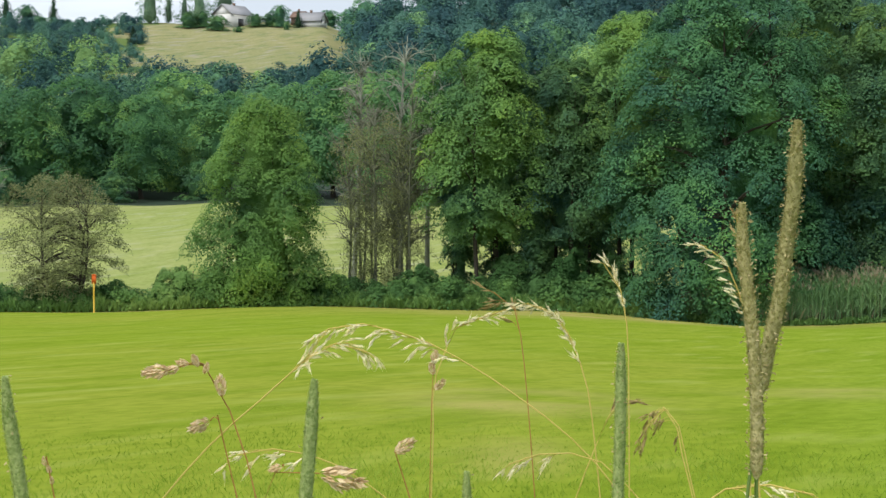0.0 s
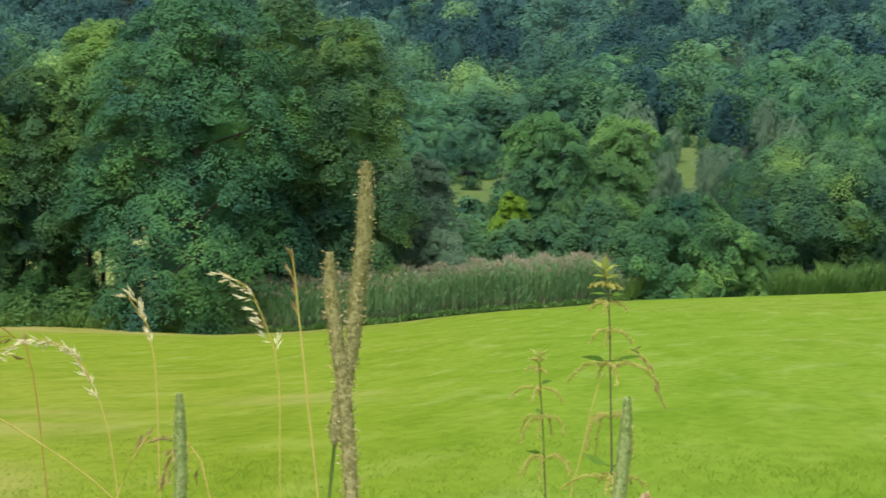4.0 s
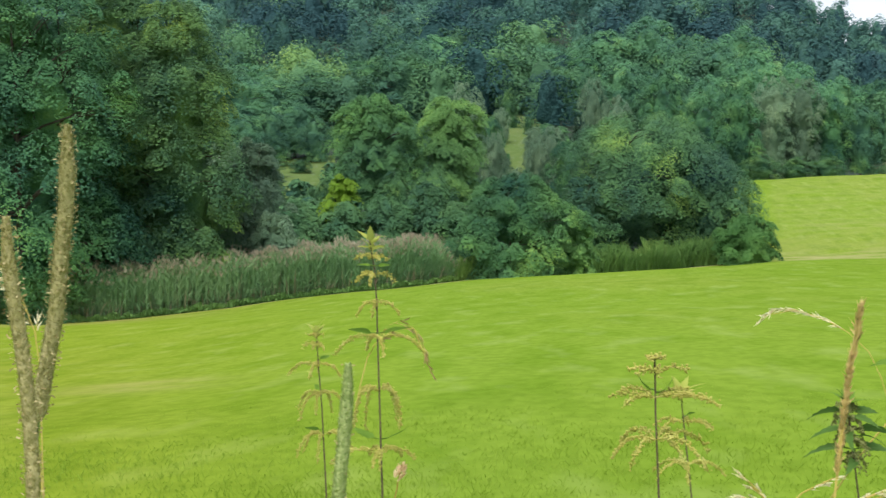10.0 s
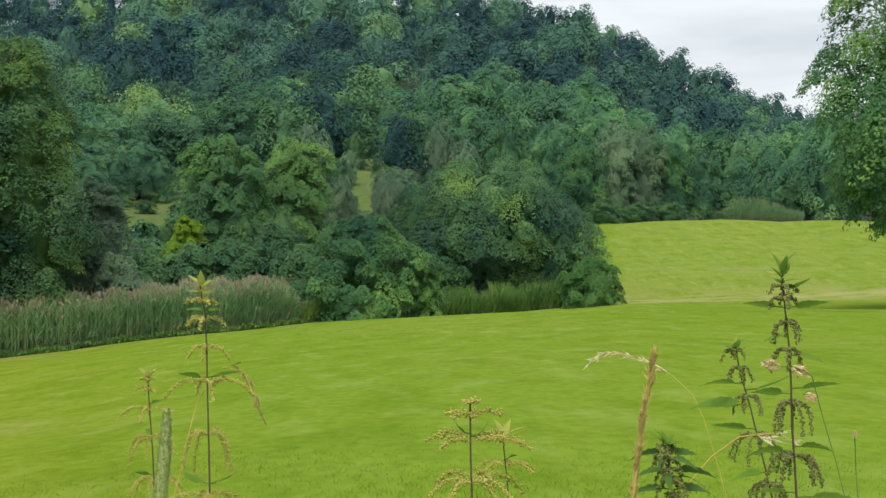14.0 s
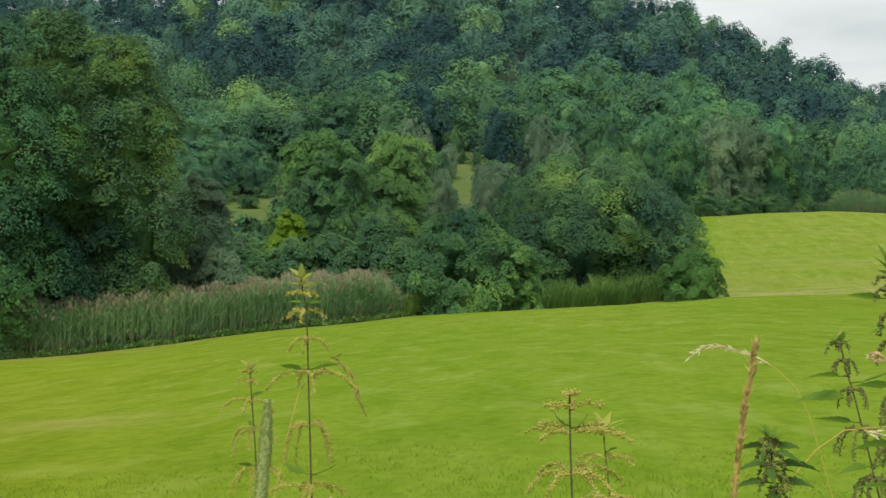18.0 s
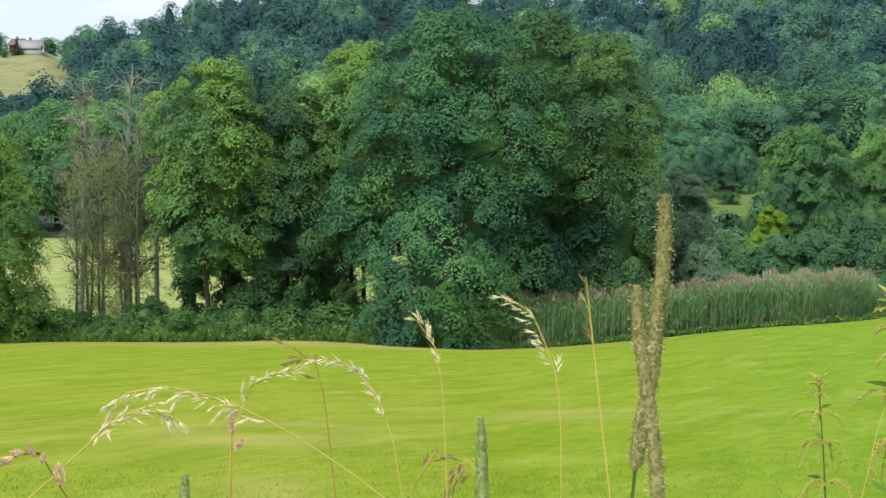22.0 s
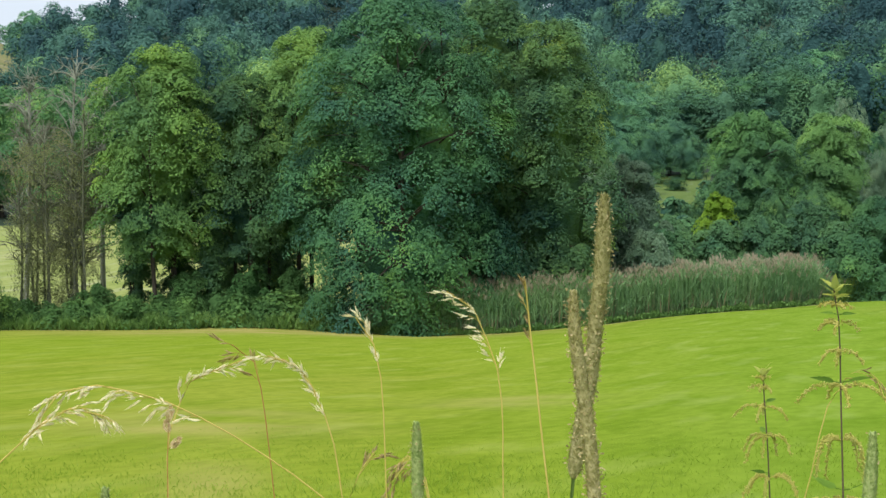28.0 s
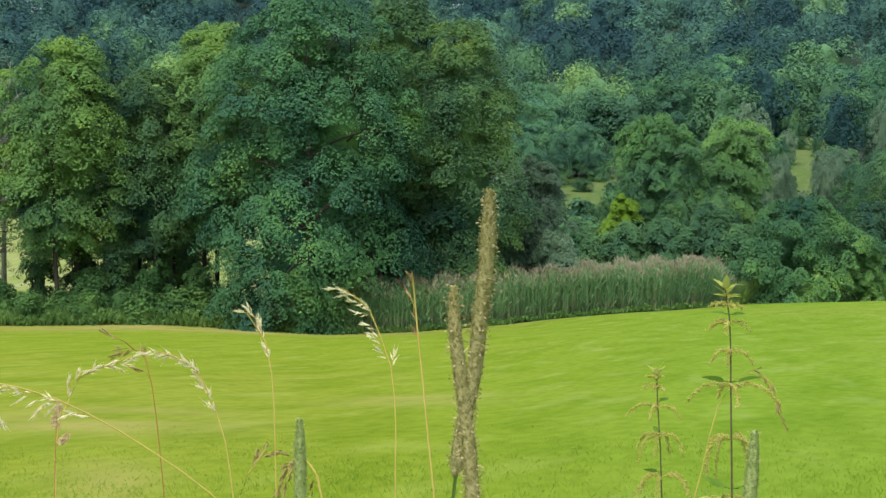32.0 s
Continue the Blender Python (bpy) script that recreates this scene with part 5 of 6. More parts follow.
def to_ground(pts):
    """The stem carried on from its last given point down to the soil, swinging back to upright."""
    a, b = pts[-2], pts[-1]
    way = (b - a) / max(np.linalg.norm(b - a), 1e-6)
    az = math.degrees(math.atan2(-b[0], b[1]))
    zg = EYE + float(ground_z(az, math.hypot(b[0], b[1])))
    drop = b[2] - zg
    side = np.clip(way[:2] / max(-way[2], 0.35), -0.8, 0.8)
    end = np.array([b[0] + side[0] * drop * 0.30, b[1] + side[1] * drop * 0.30, zg - 0.02])
    mid = b + np.array([side[0] * drop * 0.22, side[1] * drop * 0.22, -drop * 0.4])
    return list(pts) + [mid, end]


def plant_root(name, base, label, category, group=""):
    root = new(name)
    root.location = Vector(base)
    return tagged(root, label, category, group)


def stem_part(root, pts, r0, r1, mat, n=22, name="stem"):
    """pts run from the top down."""
    run = smooth_run(pts, n) - np.array(root.location)
    return part(name, Soup().add(*tube(run, np.linspace(r0, r1, n), 7)).mesh(name, [mat], True), root)


def frame_of(axis, rng):
    z = axis / np.linalg.norm(axis)
    x = np.cross(z, rng.normal(size=3))
    x /= np.linalg.norm(x)
    return np.stack([x, np.cross(z, x), z], 1)


def ball(c, r, rng, sides=5):
    """A small lumpy bead."""
    z = np.array([-1, -0.55, 0.45, 1])
    w = np.array([0.15, 0.9, 0.9, 0.15])
    a = np.linspace(0, 2 * np.pi, sides, endpoint=False) + rng.uniform(0, 6)
    v = np.stack([np.cos(a)[None] * w[:, None], np.sin(a)[None] * w[:, None], np.repeat(z[:, None], sides, 1)], -1).reshape(-1, 3) * r * rng.uniform(0.8, 1.2, 3)
    f = [[i * sides + j, i * sides + (j + 1) % sides, (i + 1) * sides + (j + 1) % sides, (i + 1) * sides + j] for i in range(3) for j in range(sides)]
    return v + c, f


def timothy(head, radius, tan, seed, label, stem_mat=None):
    """Timothy grass: a dense cylinder of two-pointed husks on a thin stem. head: control points from the tip down."""
    rng = np.random.default_rng(seed)
    head = world_pts(head)
    pts = to_ground(head)
    root = plant_root("timothy_grass", pts[-1], label, "grass", "timothy grasses of the verge")
    run = smooth_run(head, 60) - np.array(root.location)
    length = np.linalg.norm(np.diff(run, axis=0), axis=1).sum()
    s = np.linspace(0, 1, 60)
    prof = radius * np.minimum(1, np.minimum((s * length / 0.024 + 0.10) ** 0.5, ((1 - s) * length / 0.006 + 0.1) ** 0.5))
    stem_part(root, [head[-1] + (head[-2] - head[-1]) * 0.02] + pts[len(head):], 0.0009, 0.0016, stem_mat or M_STEM_GREEN)
    husk = L_TIM_GREEN if tan > 0.2 else L_TIM_PLAIN
    part("core", Soup().add(*tube(run, prof * 0.78, 12)).mesh("core", [husk], True), root)
    n = int(length * 2 * math.pi * radius / (0.0016 * 0.0021))
    u = (np.arange(n) + rng.uniform(0, 1, n)) / n
    ang = np.arange(n) * 2.39996 + rng.normal(size=n) * 0.15
    idx = u * 59
    i0 = np.minimum(idx.astype(int), 58)
    fr = (idx - i0)[:, None]
    c = run[i0] * (1 - fr) + run[i0 + 1] * fr
    rad = np.interp(u, s, prof)
    up = unit(run[i0] - run[i0 + 1])
    x = unit(np.cross(up, np.array([0.3, 0.9, 0.1])))
    y = np.cross(up, x)
    out = np.cos(ang)[:, None] * x + np.sin(ang)[:, None] * y
    side = np.cross(up, out)
    b = c + out * (rad * 0.70)[:, None]
    ln = rng.uniform(0.8, 1.25, n)[:, None]
    soup = Soup()
    lean = unit(out + up * (0.9 + 0.35 * rng.normal(size=(n, 1))))
    # husks lying like scales round the spike
    s0 = c + out * (rad * 0.80)[:, None]
    wd = side * 0.0011
    soup.add(np.stack([s0 - up * 0.0010, s0 - wd + up * 0.0003 + out * 0.0002, s0 + up * 0.0019 * ln + out * 0.0006, s0 + wd + up * 0.0003 + out * 0.0002], 1).reshape(-1, 3), np.arange(n * 4).reshape(-1, 4), 0)
    for sg in (-1, 1):
        tip = b + lean * 0.0021 * ln + side * sg * 0.0006 + out * rad[:, None] * 0.10
        v = np.stack([b - side * sg * 0.0001, b + side * sg * 0.0004 + lean * 0.0010, tip, b + lean * 0.0016 - side * sg * 0.0001], 1).reshape(-1, 3)
        soup.add(v, np.arange(n * 4).reshape(-1, 4), 0)
    k = rng.uniform(size=n) < tan
    m = int(k.sum())
    if m:
        p = b[k] + lean[k] * 0.0019 + out[k] * 0.0006
        d = unit(out[k] + 0.8 * rng.normal(size=(m, 3)))
        w = unit(np.cross(d, rng.normal(size=(m, 3)))) * 0.00036
        e = p + d * rng.uniform(0.0007, 0.0019, m)[:, None]
        soup.add(np.stack([p - w, p + w, e + w, e - w], 1).reshape(-1, 3), np.arange(m * 4).reshape(-1, 4), 1)
    part("flower_spike", soup.mesh("flower_spike", [husk, L_TIM_TAN]), root, "bristly dense flower spike" + (" with tan anthers" if tan > 0.2 else ""))
    return root


SPIKELETS = {}


def spikelet_mesh(mat):
    """A grass spikelet 1 unit long: overlapping pointed husks and an awn."""
    if mat.name in SPIKELETS:
        return SPIKELETS[mat.name]
    soup = Soup()
    rng = np.random.default_rng(5)
    for k in range(5):
        z0 = 0.12 * k
        a = k * math.pi + rng.normal() * 0.25
        o = np.array([math.cos(a), math.sin(a), 0])
        t = np.array([-math.sin(a), math.cos(a), 0])
        b = np.array([0, 0, z0])
        m = np.array([0, 0, z0 + 0.22]) + o * 0.065
        e = np.array([0, 0, z0 + 0.50]) + o * 0.03
        soup.add([b, m + t * 0.06, e, m - t * 0.06], [[0, 1, 2, 3]])
        soup.add([b, m + t * 0.045 + o * 0.03, e, m - t * 0.045 + o * 0.03], [[3, 2, 1, 0]])
    soup.add(*tube(np.array([[0, 0, 0.9], [0.02, 0, 1.25]]), [0.012, 0.004], 3))
    SPIKELETS[mat.name] = soup.mesh("spikelet", [mat])
    return SPIKELETS[mat.name]


def panicle(top_down, head_share, count, size, mat, stem_mat, seed, label, spread=0.008, droop=0.5, r=0.0008, fork=0.0, name="meadow_grass_stalk", both=True):
    """A flowering grass stalk: stem, and spikelets on thin branchlets over the first head_share of its drawn length."""
    rng = np.random.default_rng(seed)
    pts = world_pts(top_down)
    full = to_ground(pts)
    root = plant_root(name, full[-1], label, "grass", "grasses of the verge")
    base = np.array(root.location)
    run = smooth_run(pts, 80)
    stem_part(root, full, r * 0.75, r * 1.35, stem_mat, 40)
    me = spikelet_mesh(mat)
    twigs = Soup()
    groups = max(4, int(count / 2.6))
    for k in range(groups):
        u = head_share * (k + rng.uniform(0, 1)) / groups
        i = int(np.clip(u * 79, 0, 78))
        p, ax = run[i], run[i] - run[i + 1]
        ax = ax / np.linalg.norm(ax)
        off = rng.normal(size=3)
        off = off - ax * (off @ ax)
        off = off / np.linalg.norm(off)
        many = rng.integers(3, 6)
        ln = spread * rng.uniform(0.4, 1.5) + size * 0.30 * many
        tilt = off * 0.35 * min(1.0, spread / 0.006) + ax * 0.8 - np.array([0, 0, droop * rng.uniform(0.5, 1.1)])
        q = p + tilt / np.linalg.norm(tilt) * ln
        twig = bend(p, q, ax * ln * 0.18, 7)
        twigs.add(*tube(twig - base, r * 0.35, 3))
        for m in range(many):
            f = 1 - 0.8 * m / many
            c = twig[int(np.clip(round(f * 6), 1, 6))]
            d = twig[6] - twig[3] + 0.25 * rng.normal(size=3) * np.linalg.norm(twig[6] - twig[3])
            sp = part("spikelet", me, root)
            s = size * rng.uniform(0.7, 1.1)
            sp.matrix_basis = Matrix.Translation(c - base) @ Matrix(frame_of(d, rng).tolist()).to_4x4() @ Matrix.Scale(s, 4)
    part("rachis", twigs.mesh("rachis", [stem_mat]), root)
    return root


TUFTS = {}


def tuft_mesh(seed):
    """A cocksfoot cluster 1 unit long: a dense one-sided brush of pointed husks."""
    if seed in TUFTS:
        return TUFTS[seed]
    rng = np.random.default_rng(seed)
    n = 90
    z = rng.uniform(0, 0.75, n)
    a = rng.uniform(0, 6.28, n)
    w = 0.30 * np.sin(np.pi * np.clip(z / 0.8 + 0.12, 0, 1))
    b = np.stack([np.cos(a) * w * 0.5, np.sin(a) * w * 0.5, z], -1)
    d = unit(np.stack([np.cos(a) * 0.45, np.sin(a) * 0.45, np.ones(n)], -1) + 0.15 * rng.normal(size=(n, 3)))
    s = unit(np.cross(d, rng.normal(size=(n, 3)))) * 0.045
    v = np.stack([b, b + d * 0.12 + s, b + d * 0.27, b + d * 0.12 - s], 1).reshape(-1, 3)
    TUFTS[seed] = Soup().add(v, np.arange(n * 4).reshape(-1, 4)).mesh("tuft", [L_COCKSFOOT])
    return TUFTS[seed]


def cocksfoot(top_down, tufts, seed, label, r=0.0007, stem_mat=None):
    """Dry cocksfoot: a thin stem with dense clusters. tufts: start, end of each cluster."""
    rng = np.random.default_rng(seed)
    pts = world_pts(top_down)
    full = to_ground(pts)
    root = plant_root("cocksfoot_grass", full[-1], label, "grass", "dry cocksfoot of the verge")
    base = np.array(root.location)
    stem_part(root, full, r * 0.6, r * 1.5, stem_mat or M_STEM_RED, 36)
    run = smooth_run(pts, 60)
    for k, pair in enumerate(tufts):
        a, b = world_pts(pair)
        ob = part("seed_cluster", tuft_mesh(200 + (seed + k) % 4), root)
        ln = np.linalg.norm(b - a)
        ob.matrix_basis = Matrix.Translation(a - base) @ Matrix(frame_of(b - a, rng).tolist()).to_4x4() @ Matrix.Scale(ln, 4)
        q = run[np.argmin(np.linalg.norm(run - a, axis=1))]
        if np.linalg.norm(q - a) > 0.001:
            part("branchlet", Soup().add(*tube(bend(q, a, (0, 0, 0.002), 5) - base, r * 0.5, 4)).mesh("branchlet", [stem_mat or M_STEM_RED]), root)
    return root


def nettle_leaf(length, width, rng, mat, curl=0.35):
    """A toothed nettle blade along +x, folded at the midrib and bent down to its tip."""
    n = 11
    t = np.linspace(0, 1, n)
    w = width * np.sin(np.pi * t ** 0.62) ** 0.85 * (1 - 0.25 * t)
    tooth = np.where(np.arange(n) % 2 == 0, 1.0, 0.80)
    x = t * length
    z = -curl * length * t ** 2
    mid = np.stack([x, 0 * t, z], -1)
    soup = Soup()
    for sg in (-1, 1):
        half = np.stack([x - 0.02 * length, sg * w * 0.5, z + w * 0.13], -1)
        edge = np.stack([x - 0.03 * length * (tooth < 1), sg * w * tooth, z + w * 0.16], -1)
        v = np.concatenate([mid, half, edge])
        f = []
        for i in range(n - 1):
            for r0, r1 in ((0, n), (n, 2 * n)):
                q = [r0 + i, r0 + i + 1, r1 + i + 1, r1 + i]
                f.append(q if sg > 0 else q[::-1])
        soup.add(v, f)
    soup.add(*tube(np.array([[-0.28 * length, 0, 0.03 * length], [-0.1 * length, 0, 0.02 * length], [0, 0, 0]]), 0.0006, 4))
    return soup.mesh("leaf", [mat])


def nettle(top_down, whorls, leaf_rows, seed, label, ripe=False, r=0.0016, tip_fan=True, blade=None):
    """A flowering nettle. whorls: share of the drawn stem, reach, hang, strings. leaf_rows: share, turn in degrees, length, droop."""
    rng = np.random.default_rng(seed)
    pts = world_pts(top_down)
    full = to_ground(pts)
    root = plant_root("nettle", full[-1], label, "nettle", "nettles of the verge")
    base = np.array(root.location)
    stem_part(root, full, r * 0.35, r * 1.5, M_STEM_NETTLE, 40)
    run = smooth_run(pts, 100)
    fl = L_SEED if ripe else L_FLOWER
    for u, reach, hang, strings in whorls:
        p = run[int(np.clip(u * 99, 0, 99))] - base
        turn = rng.uniform(-0.35, 0.35)
        for k in range(strings):
            a = turn + k * 2 * np.pi / strings + rng.normal() * 0.25
            ln = reach * rng.uniform(0.75, 1.25)
            o = np.array([math.cos(a), math.sin(a), 0])
            end = p + o * ln - np.array([0, 0, hang * rng.uniform(0.7, 1.15)])
            run2 = bend(p, end, np.array([0, 0, 0.10 * ln + 0.35 * hang]) + o * 0.15 * hang, 12)
            soup = Soup().add(*tube(run2, 0.00035, 3), 0)
            n = int(6 + np.linalg.norm(np.diff(run2, axis=0), axis=1).sum() / (0.00062 if ripe else 0.00046))
            for q in range(n):
                f = 0.12 + 0.88 * (q + rng.uniform()) / n
                c = run2[int(f * 11)] * (1 - (f * 11) % 1) + run2[min(int(f * 11) + 1, 11)] * ((f * 11) % 1)
                c = c + rng.normal(size=3) * (0.0010 if ripe else 0.0010 * r / 0.0016)
                soup.add(*ball(c, rng.uniform(0.00060, 0.00110) * (1.0 if ripe else 0.85 * r / 0.0016), rng))
            part("flower_string", soup.mesh("flower_string", [fl, M_STEM_NETTLE]), root)
    for u, turn, ln, curl in leaf_rows:
        p = run[int(np.clip(u * 99, 0, 99))] - base
        me = nettle_leaf(ln, ln * 0.20, rng, blade or (L_NETTLE if u > 0.08 else L_NETTLE_TIP), curl)
        ob = part("leaf", me, root)
        ob.matrix_basis = Matrix.Translation(p) @ pose(0, 0, 0, (1 if rng.uniform() < 0.5 else -1) * rng.uniform(20, 55), -10, turn) @ Matrix.Translation((ln * 0.28, 0, 0))
    if tip_fan:
        for k in range(7):
            me = nettle_leaf(0.017 * rng.uniform(0.7, 1.1), 0.004, rng, L_NETTLE_TIP if not ripe else L_NETTLE, 0.2)
            ob = part("leaf", me, root, "small pale tip leaf")
            ob.matrix_basis = Matrix.Translation(run[1 + k] - base) @ pose(0, 0, 0, 0, -rng.uniform(15, 70), k * 137.5) @ Matrix.Translation((0.002, 0, 0))
    return root


# timothy heads
timothy([(-0.2090, 0.8477, 0.0084), (-0.2094, 0.8472, -0.0111), (-0.2101, 0.8461, -0.0317), (-0.2123, 0.8441, -0.0538), (-0.2141, 0.8413, -0.0790), (-0.2182, 0.8367, -0.1070), (-0.2216, 0.8315, -0.1341)], 0.0043, 0.42, 301, "tall timothy grass, its long spike full of tan anthers")
timothy([(-0.1995, 0.7237, -0.0316), (-0.1987, 0.7226, -0.0475), (-0.1961, 0.7213, -0.0650), (-0.1932, 0.7196, -0.0824), (-0.1905, 0.7175, -0.0996), (-0.1885, 0.7148, -0.1166), (-0.1867, 0.7112, -0.1359), (-0.1855, 0.7075, -0.1525)], 0.0032, 0.40, 302, "timothy grass with a long tan-green spike")
timothy([(-0.0764, 0.8872, -0.1143), (-0.0768, 0.8850, -0.1294), (-0.0780, 0.8820, -0.1465), (-0.0794, 0.8787, -0.1635), (-0.0808, 0.8750, -0.1803), (-0.0816, 0.8717, -0.1942)], 0.0038, 0.06, 303, "timothy grass with a plain grey-green spike")
timothy([(-0.3257, 0.8992, -0.1211), (-0.3241, 0.8961, -0.1474), (-0.3225, 0.8916, -0.1768), (-0.3210, 0.8861, -0.2059), (-0.3195, 0.8822, -0.2249)], 0.0037, 0.10, 304, "slim green timothy grass standing upright")
timothy([(-0.4177, 0.7075, -0.1264), (-0.4171, 0.7045, -0.1448), (-0.4164, 0.7008, -0.1645), (-0.4156, 0.6966, -0.1840), (-0.4145, 0.6929, -0.2005)], 0.0037, 0.04, 305, "green timothy grass with a tapering spike")
timothy([(-0.5268, 0.6008, -0.1201), (-0.5234, 0.6000, -0.1390), (-0.5190, 0.5997, -0.1578), (-0.5146, 0.5987, -0.1764), (-0.5111, 0.5971, -0.1922)], 0.0037, 0.04, 306, "green timothy grass leaning slightly")
timothy([(-0.4267, 0.8985, -0.2081), (-0.4256, 0.8965, -0.2190), (-0.4238, 0.8941, -0.2326), (-0.4216, 0.8908, -0.2493)], 0.0037, 0.04, 307, "short green timothy grass, only its tip standing out")

# flowering grasses
panicle([(-0.6706, 1.5127, -0.1624), (-0.6530, 1.5192, -0.1671), (-0.6359, 1.5241, -0.1815), (-0.6213, 1.5255, -0.2104), (-0.6104, 1.5256, -0.2352), (-0.6030, 1.5233, -0.2638), (-0.5977, 1.5200, -0.2904)], 0.62, 42, 0.0105, L_SPIKELET, M_STEM_STRAW, 311, "straw-coloured brome stalk arching over", spread=0.002, droop=0.3)
panicle([(-0.7473, 1.6199, -0.1819), (-0.7667, 1.6104, -0.1901), (-0.7837, 1.6019, -0.1959), (-0.8029, 1.5908, -0.2114), (-0.8056, 1.5860, -0.2343), (-0.8128, 1.5783, -0.2593), (-0.8095, 1.5692, -0.3141)], 0.55, 38, 0.0105, L_SPIKELET, M_STEM_STRAW, 312, "straw-coloured grass stalk nodding sideways", spread=0.002, droop=0.3)
panicle([(-0.7206, 1.5361, -0.1547), (-0.7068, 1.5408, -0.1648), (-0.6967, 1.5437, -0.1765), (-0.6928, 1.5431, -0.1934), (-0.6877, 1.5413, -0.2200), (-0.6770, 1.5343, -0.2841)], 0.42, 14, 0.013, L_SPIKELET_B, M_STEM_RED, 313, "thin reddish grass stalk with brown spikelets", spread=0.004, r=0.0007)
panicle([(-0.8327, 1.3473, -0.2091), (-0.8297, 1.3506, -0.1997), (-0.8214, 1.3575, -0.1863), (-0.8029, 1.3689, -0.1795), (-0.7820, 1.3804, -0.1785), (-0.7642, 1.3890, -0.1832), (-0.7448, 1.3979, -0.1901), (-0.7246, 1.4066, -0.1975), (-0.7090, 1.4127, -0.2059), (-0.6913, 1.4192, -0.2159), (-0.6463, 1.4337, -0.2450), (-0.5993, 1.4457, -0.2790)], 0.62, 72, 0.0115, L_SPIKELET, M_STEM_STRAW, 314, "long grass stalk bent in a wide arch of pale spikelets", spread=0.004, droop=0.5)
panicle([(-0.7566, 1.3335, -0.1995), (-0.7674, 1.3287, -0.1935), (-0.7779, 1.3233, -0.1911), (-0.7958, 1.3123, -0.1967), (-0.8106, 1.3013, -0.2108), (-0.8367, 1.2797, -0.2413), (-0.8544, 1.2645, -0.2602)], 0.62, 50, 0.011, L_SPIKELET, M_STEM_STRAW, 315, "thick straw-coloured grass stalk leaning over", spread=0.005, droop=0.3, r=0.0009)
panicle([(-0.5243, 1.3592, -0.1064), (-0.5170, 1.3613, -0.1114), (-0.5093, 1.3622, -0.1280), (-0.5039, 1.3617, -0.1480), (-0.5003, 1.3603, -0.1679), (-0.4978, 1.3571, -0.1951), (-0.4954, 1.3529, -0.2246)], 0.45, 22, 0.0095, L_SPIKELET, M_STEM_STRAW, 316, "slim grass stalk with a pale nodding tip", spread=0.0008, droop=0.25, r=0.0007)
panicle([(-0.4817, 1.5000, -0.0935), (-0.4695, 1.5030, -0.0989), (-0.4567, 1.5056, -0.1103), (-0.4461, 1.5062, -0.1337), (-0.4354, 1.5062, -0.1596), (-0.4298, 1.5039, -0.1881), (-0.4243, 1.4910, -0.2735)], 0.52, 30, 0.011, L_SPIKELET, M_STEM_STRAW, 317, "slim straw grass stalk with pale drooping spikelets", spread=0.003, droop=0.5, r=0.0007)
panicle([(-0.2808, 0.9759, -0.0449), (-0.2799, 0.9754, -0.0539), (-0.2787, 0.9749, -0.0642), (-0.2752, 0.9734, -0.0880), (-0.2700, 0.9693, -0.1282), (-0.2637, 0.9635, -0.1694)], 0.36, 14, 0.006, L_SPIKELET_B, M_STEM_STRAW, 318, "stout yellow grass stalk with few dry husks remaining", spread=0.0008, r=0.0007)
panicle([(-0.5926, 1.6703, -0.3071), (-0.5860, 1.6752, -0.2927), (-0.5766, 1.6797, -0.2863), (-0.5671, 1.6812, -0.2970), (-0.5576, 1.6797, -0.3242), (-0.5489, 1.6767, -0.3542), (-0.5402, 1.6736, -0.3821)], 0.5, 14, 0.013, L_SPIKELET_B, M_STEM_STRAW, 319, "small grass stalk with hanging brown spikelets", spread=0.012, droop=1.2, r=0.0008)
panicle([(-0.5353, 1.4435, -0.2415), (-0.5425, 1.4396, -0.2493), (-0.5480, 1.4358, -0.2597), (-0.5527, 1.4313, -0.2736)], 0.8, 9, 0.013, L_SPIKELET_B, M_STEM_STRAW, 320, "short grass stalk with dark narrow spikelets", spread=0.003, r=0.0007)
panicle([(0.2815, 1.8273, -0.1849), (0.2920, 1.8263, -0.1797), (0.3031, 1.8248, -0.1784), (0.3288, 1.8201, -0.1843), (0.3577, 1.8136, -0.1975), (0.3797, 1.8073, -0.2150), (0.3908, 1.8032, -0.2295), (0.4019, 1.7960, -0.2647)], 0.55, 52, 0.0085, L_SPIKELET, M_STEM_STRAW, 321, "pale grass stalk bowing over sideways", spread=0.001, droop=0.12, r=0.0005)
panicle([(-0.0743, 1.5076, -0.1924), (-0.0769, 1.5088, -0.1812), (-0.0816, 1.5098, -0.1694), (-0.0949, 1.5099, -0.1590), (-0.1061, 1.5087, -0.1604), (-0.1153, 1.5068, -0.1690), (-0.1243, 1.5042, -0.1831), (-0.1308, 1.5012, -0.2002), (-0.1379, 1.4946, -0.2383), (-0.1469, 1.4869, -0.2753)], 0.5, 28, 0.009, L_SPIKELET_B, M_STEM_STRAW, 322, "yellow grass stalk curling over with brown spikelets", spread=0.004, droop=0.6, r=0.0006)
panicle([(0.3749, 1.4064, -0.2061), (0.3631, 1.4094, -0.2060), (0.3503, 1.4121, -0.2083), (0.3282, 1.4148, -0.2228), (0.3052, 1.4152, -0.2485), (0.2911, 1.4144, -0.2678)], 0.25, 10, 0.012, L_SPIKELET, M_STEM_STRAW, 323, "dry straw stalk leaning among the nettles", spread=0.006, r=0.0009)
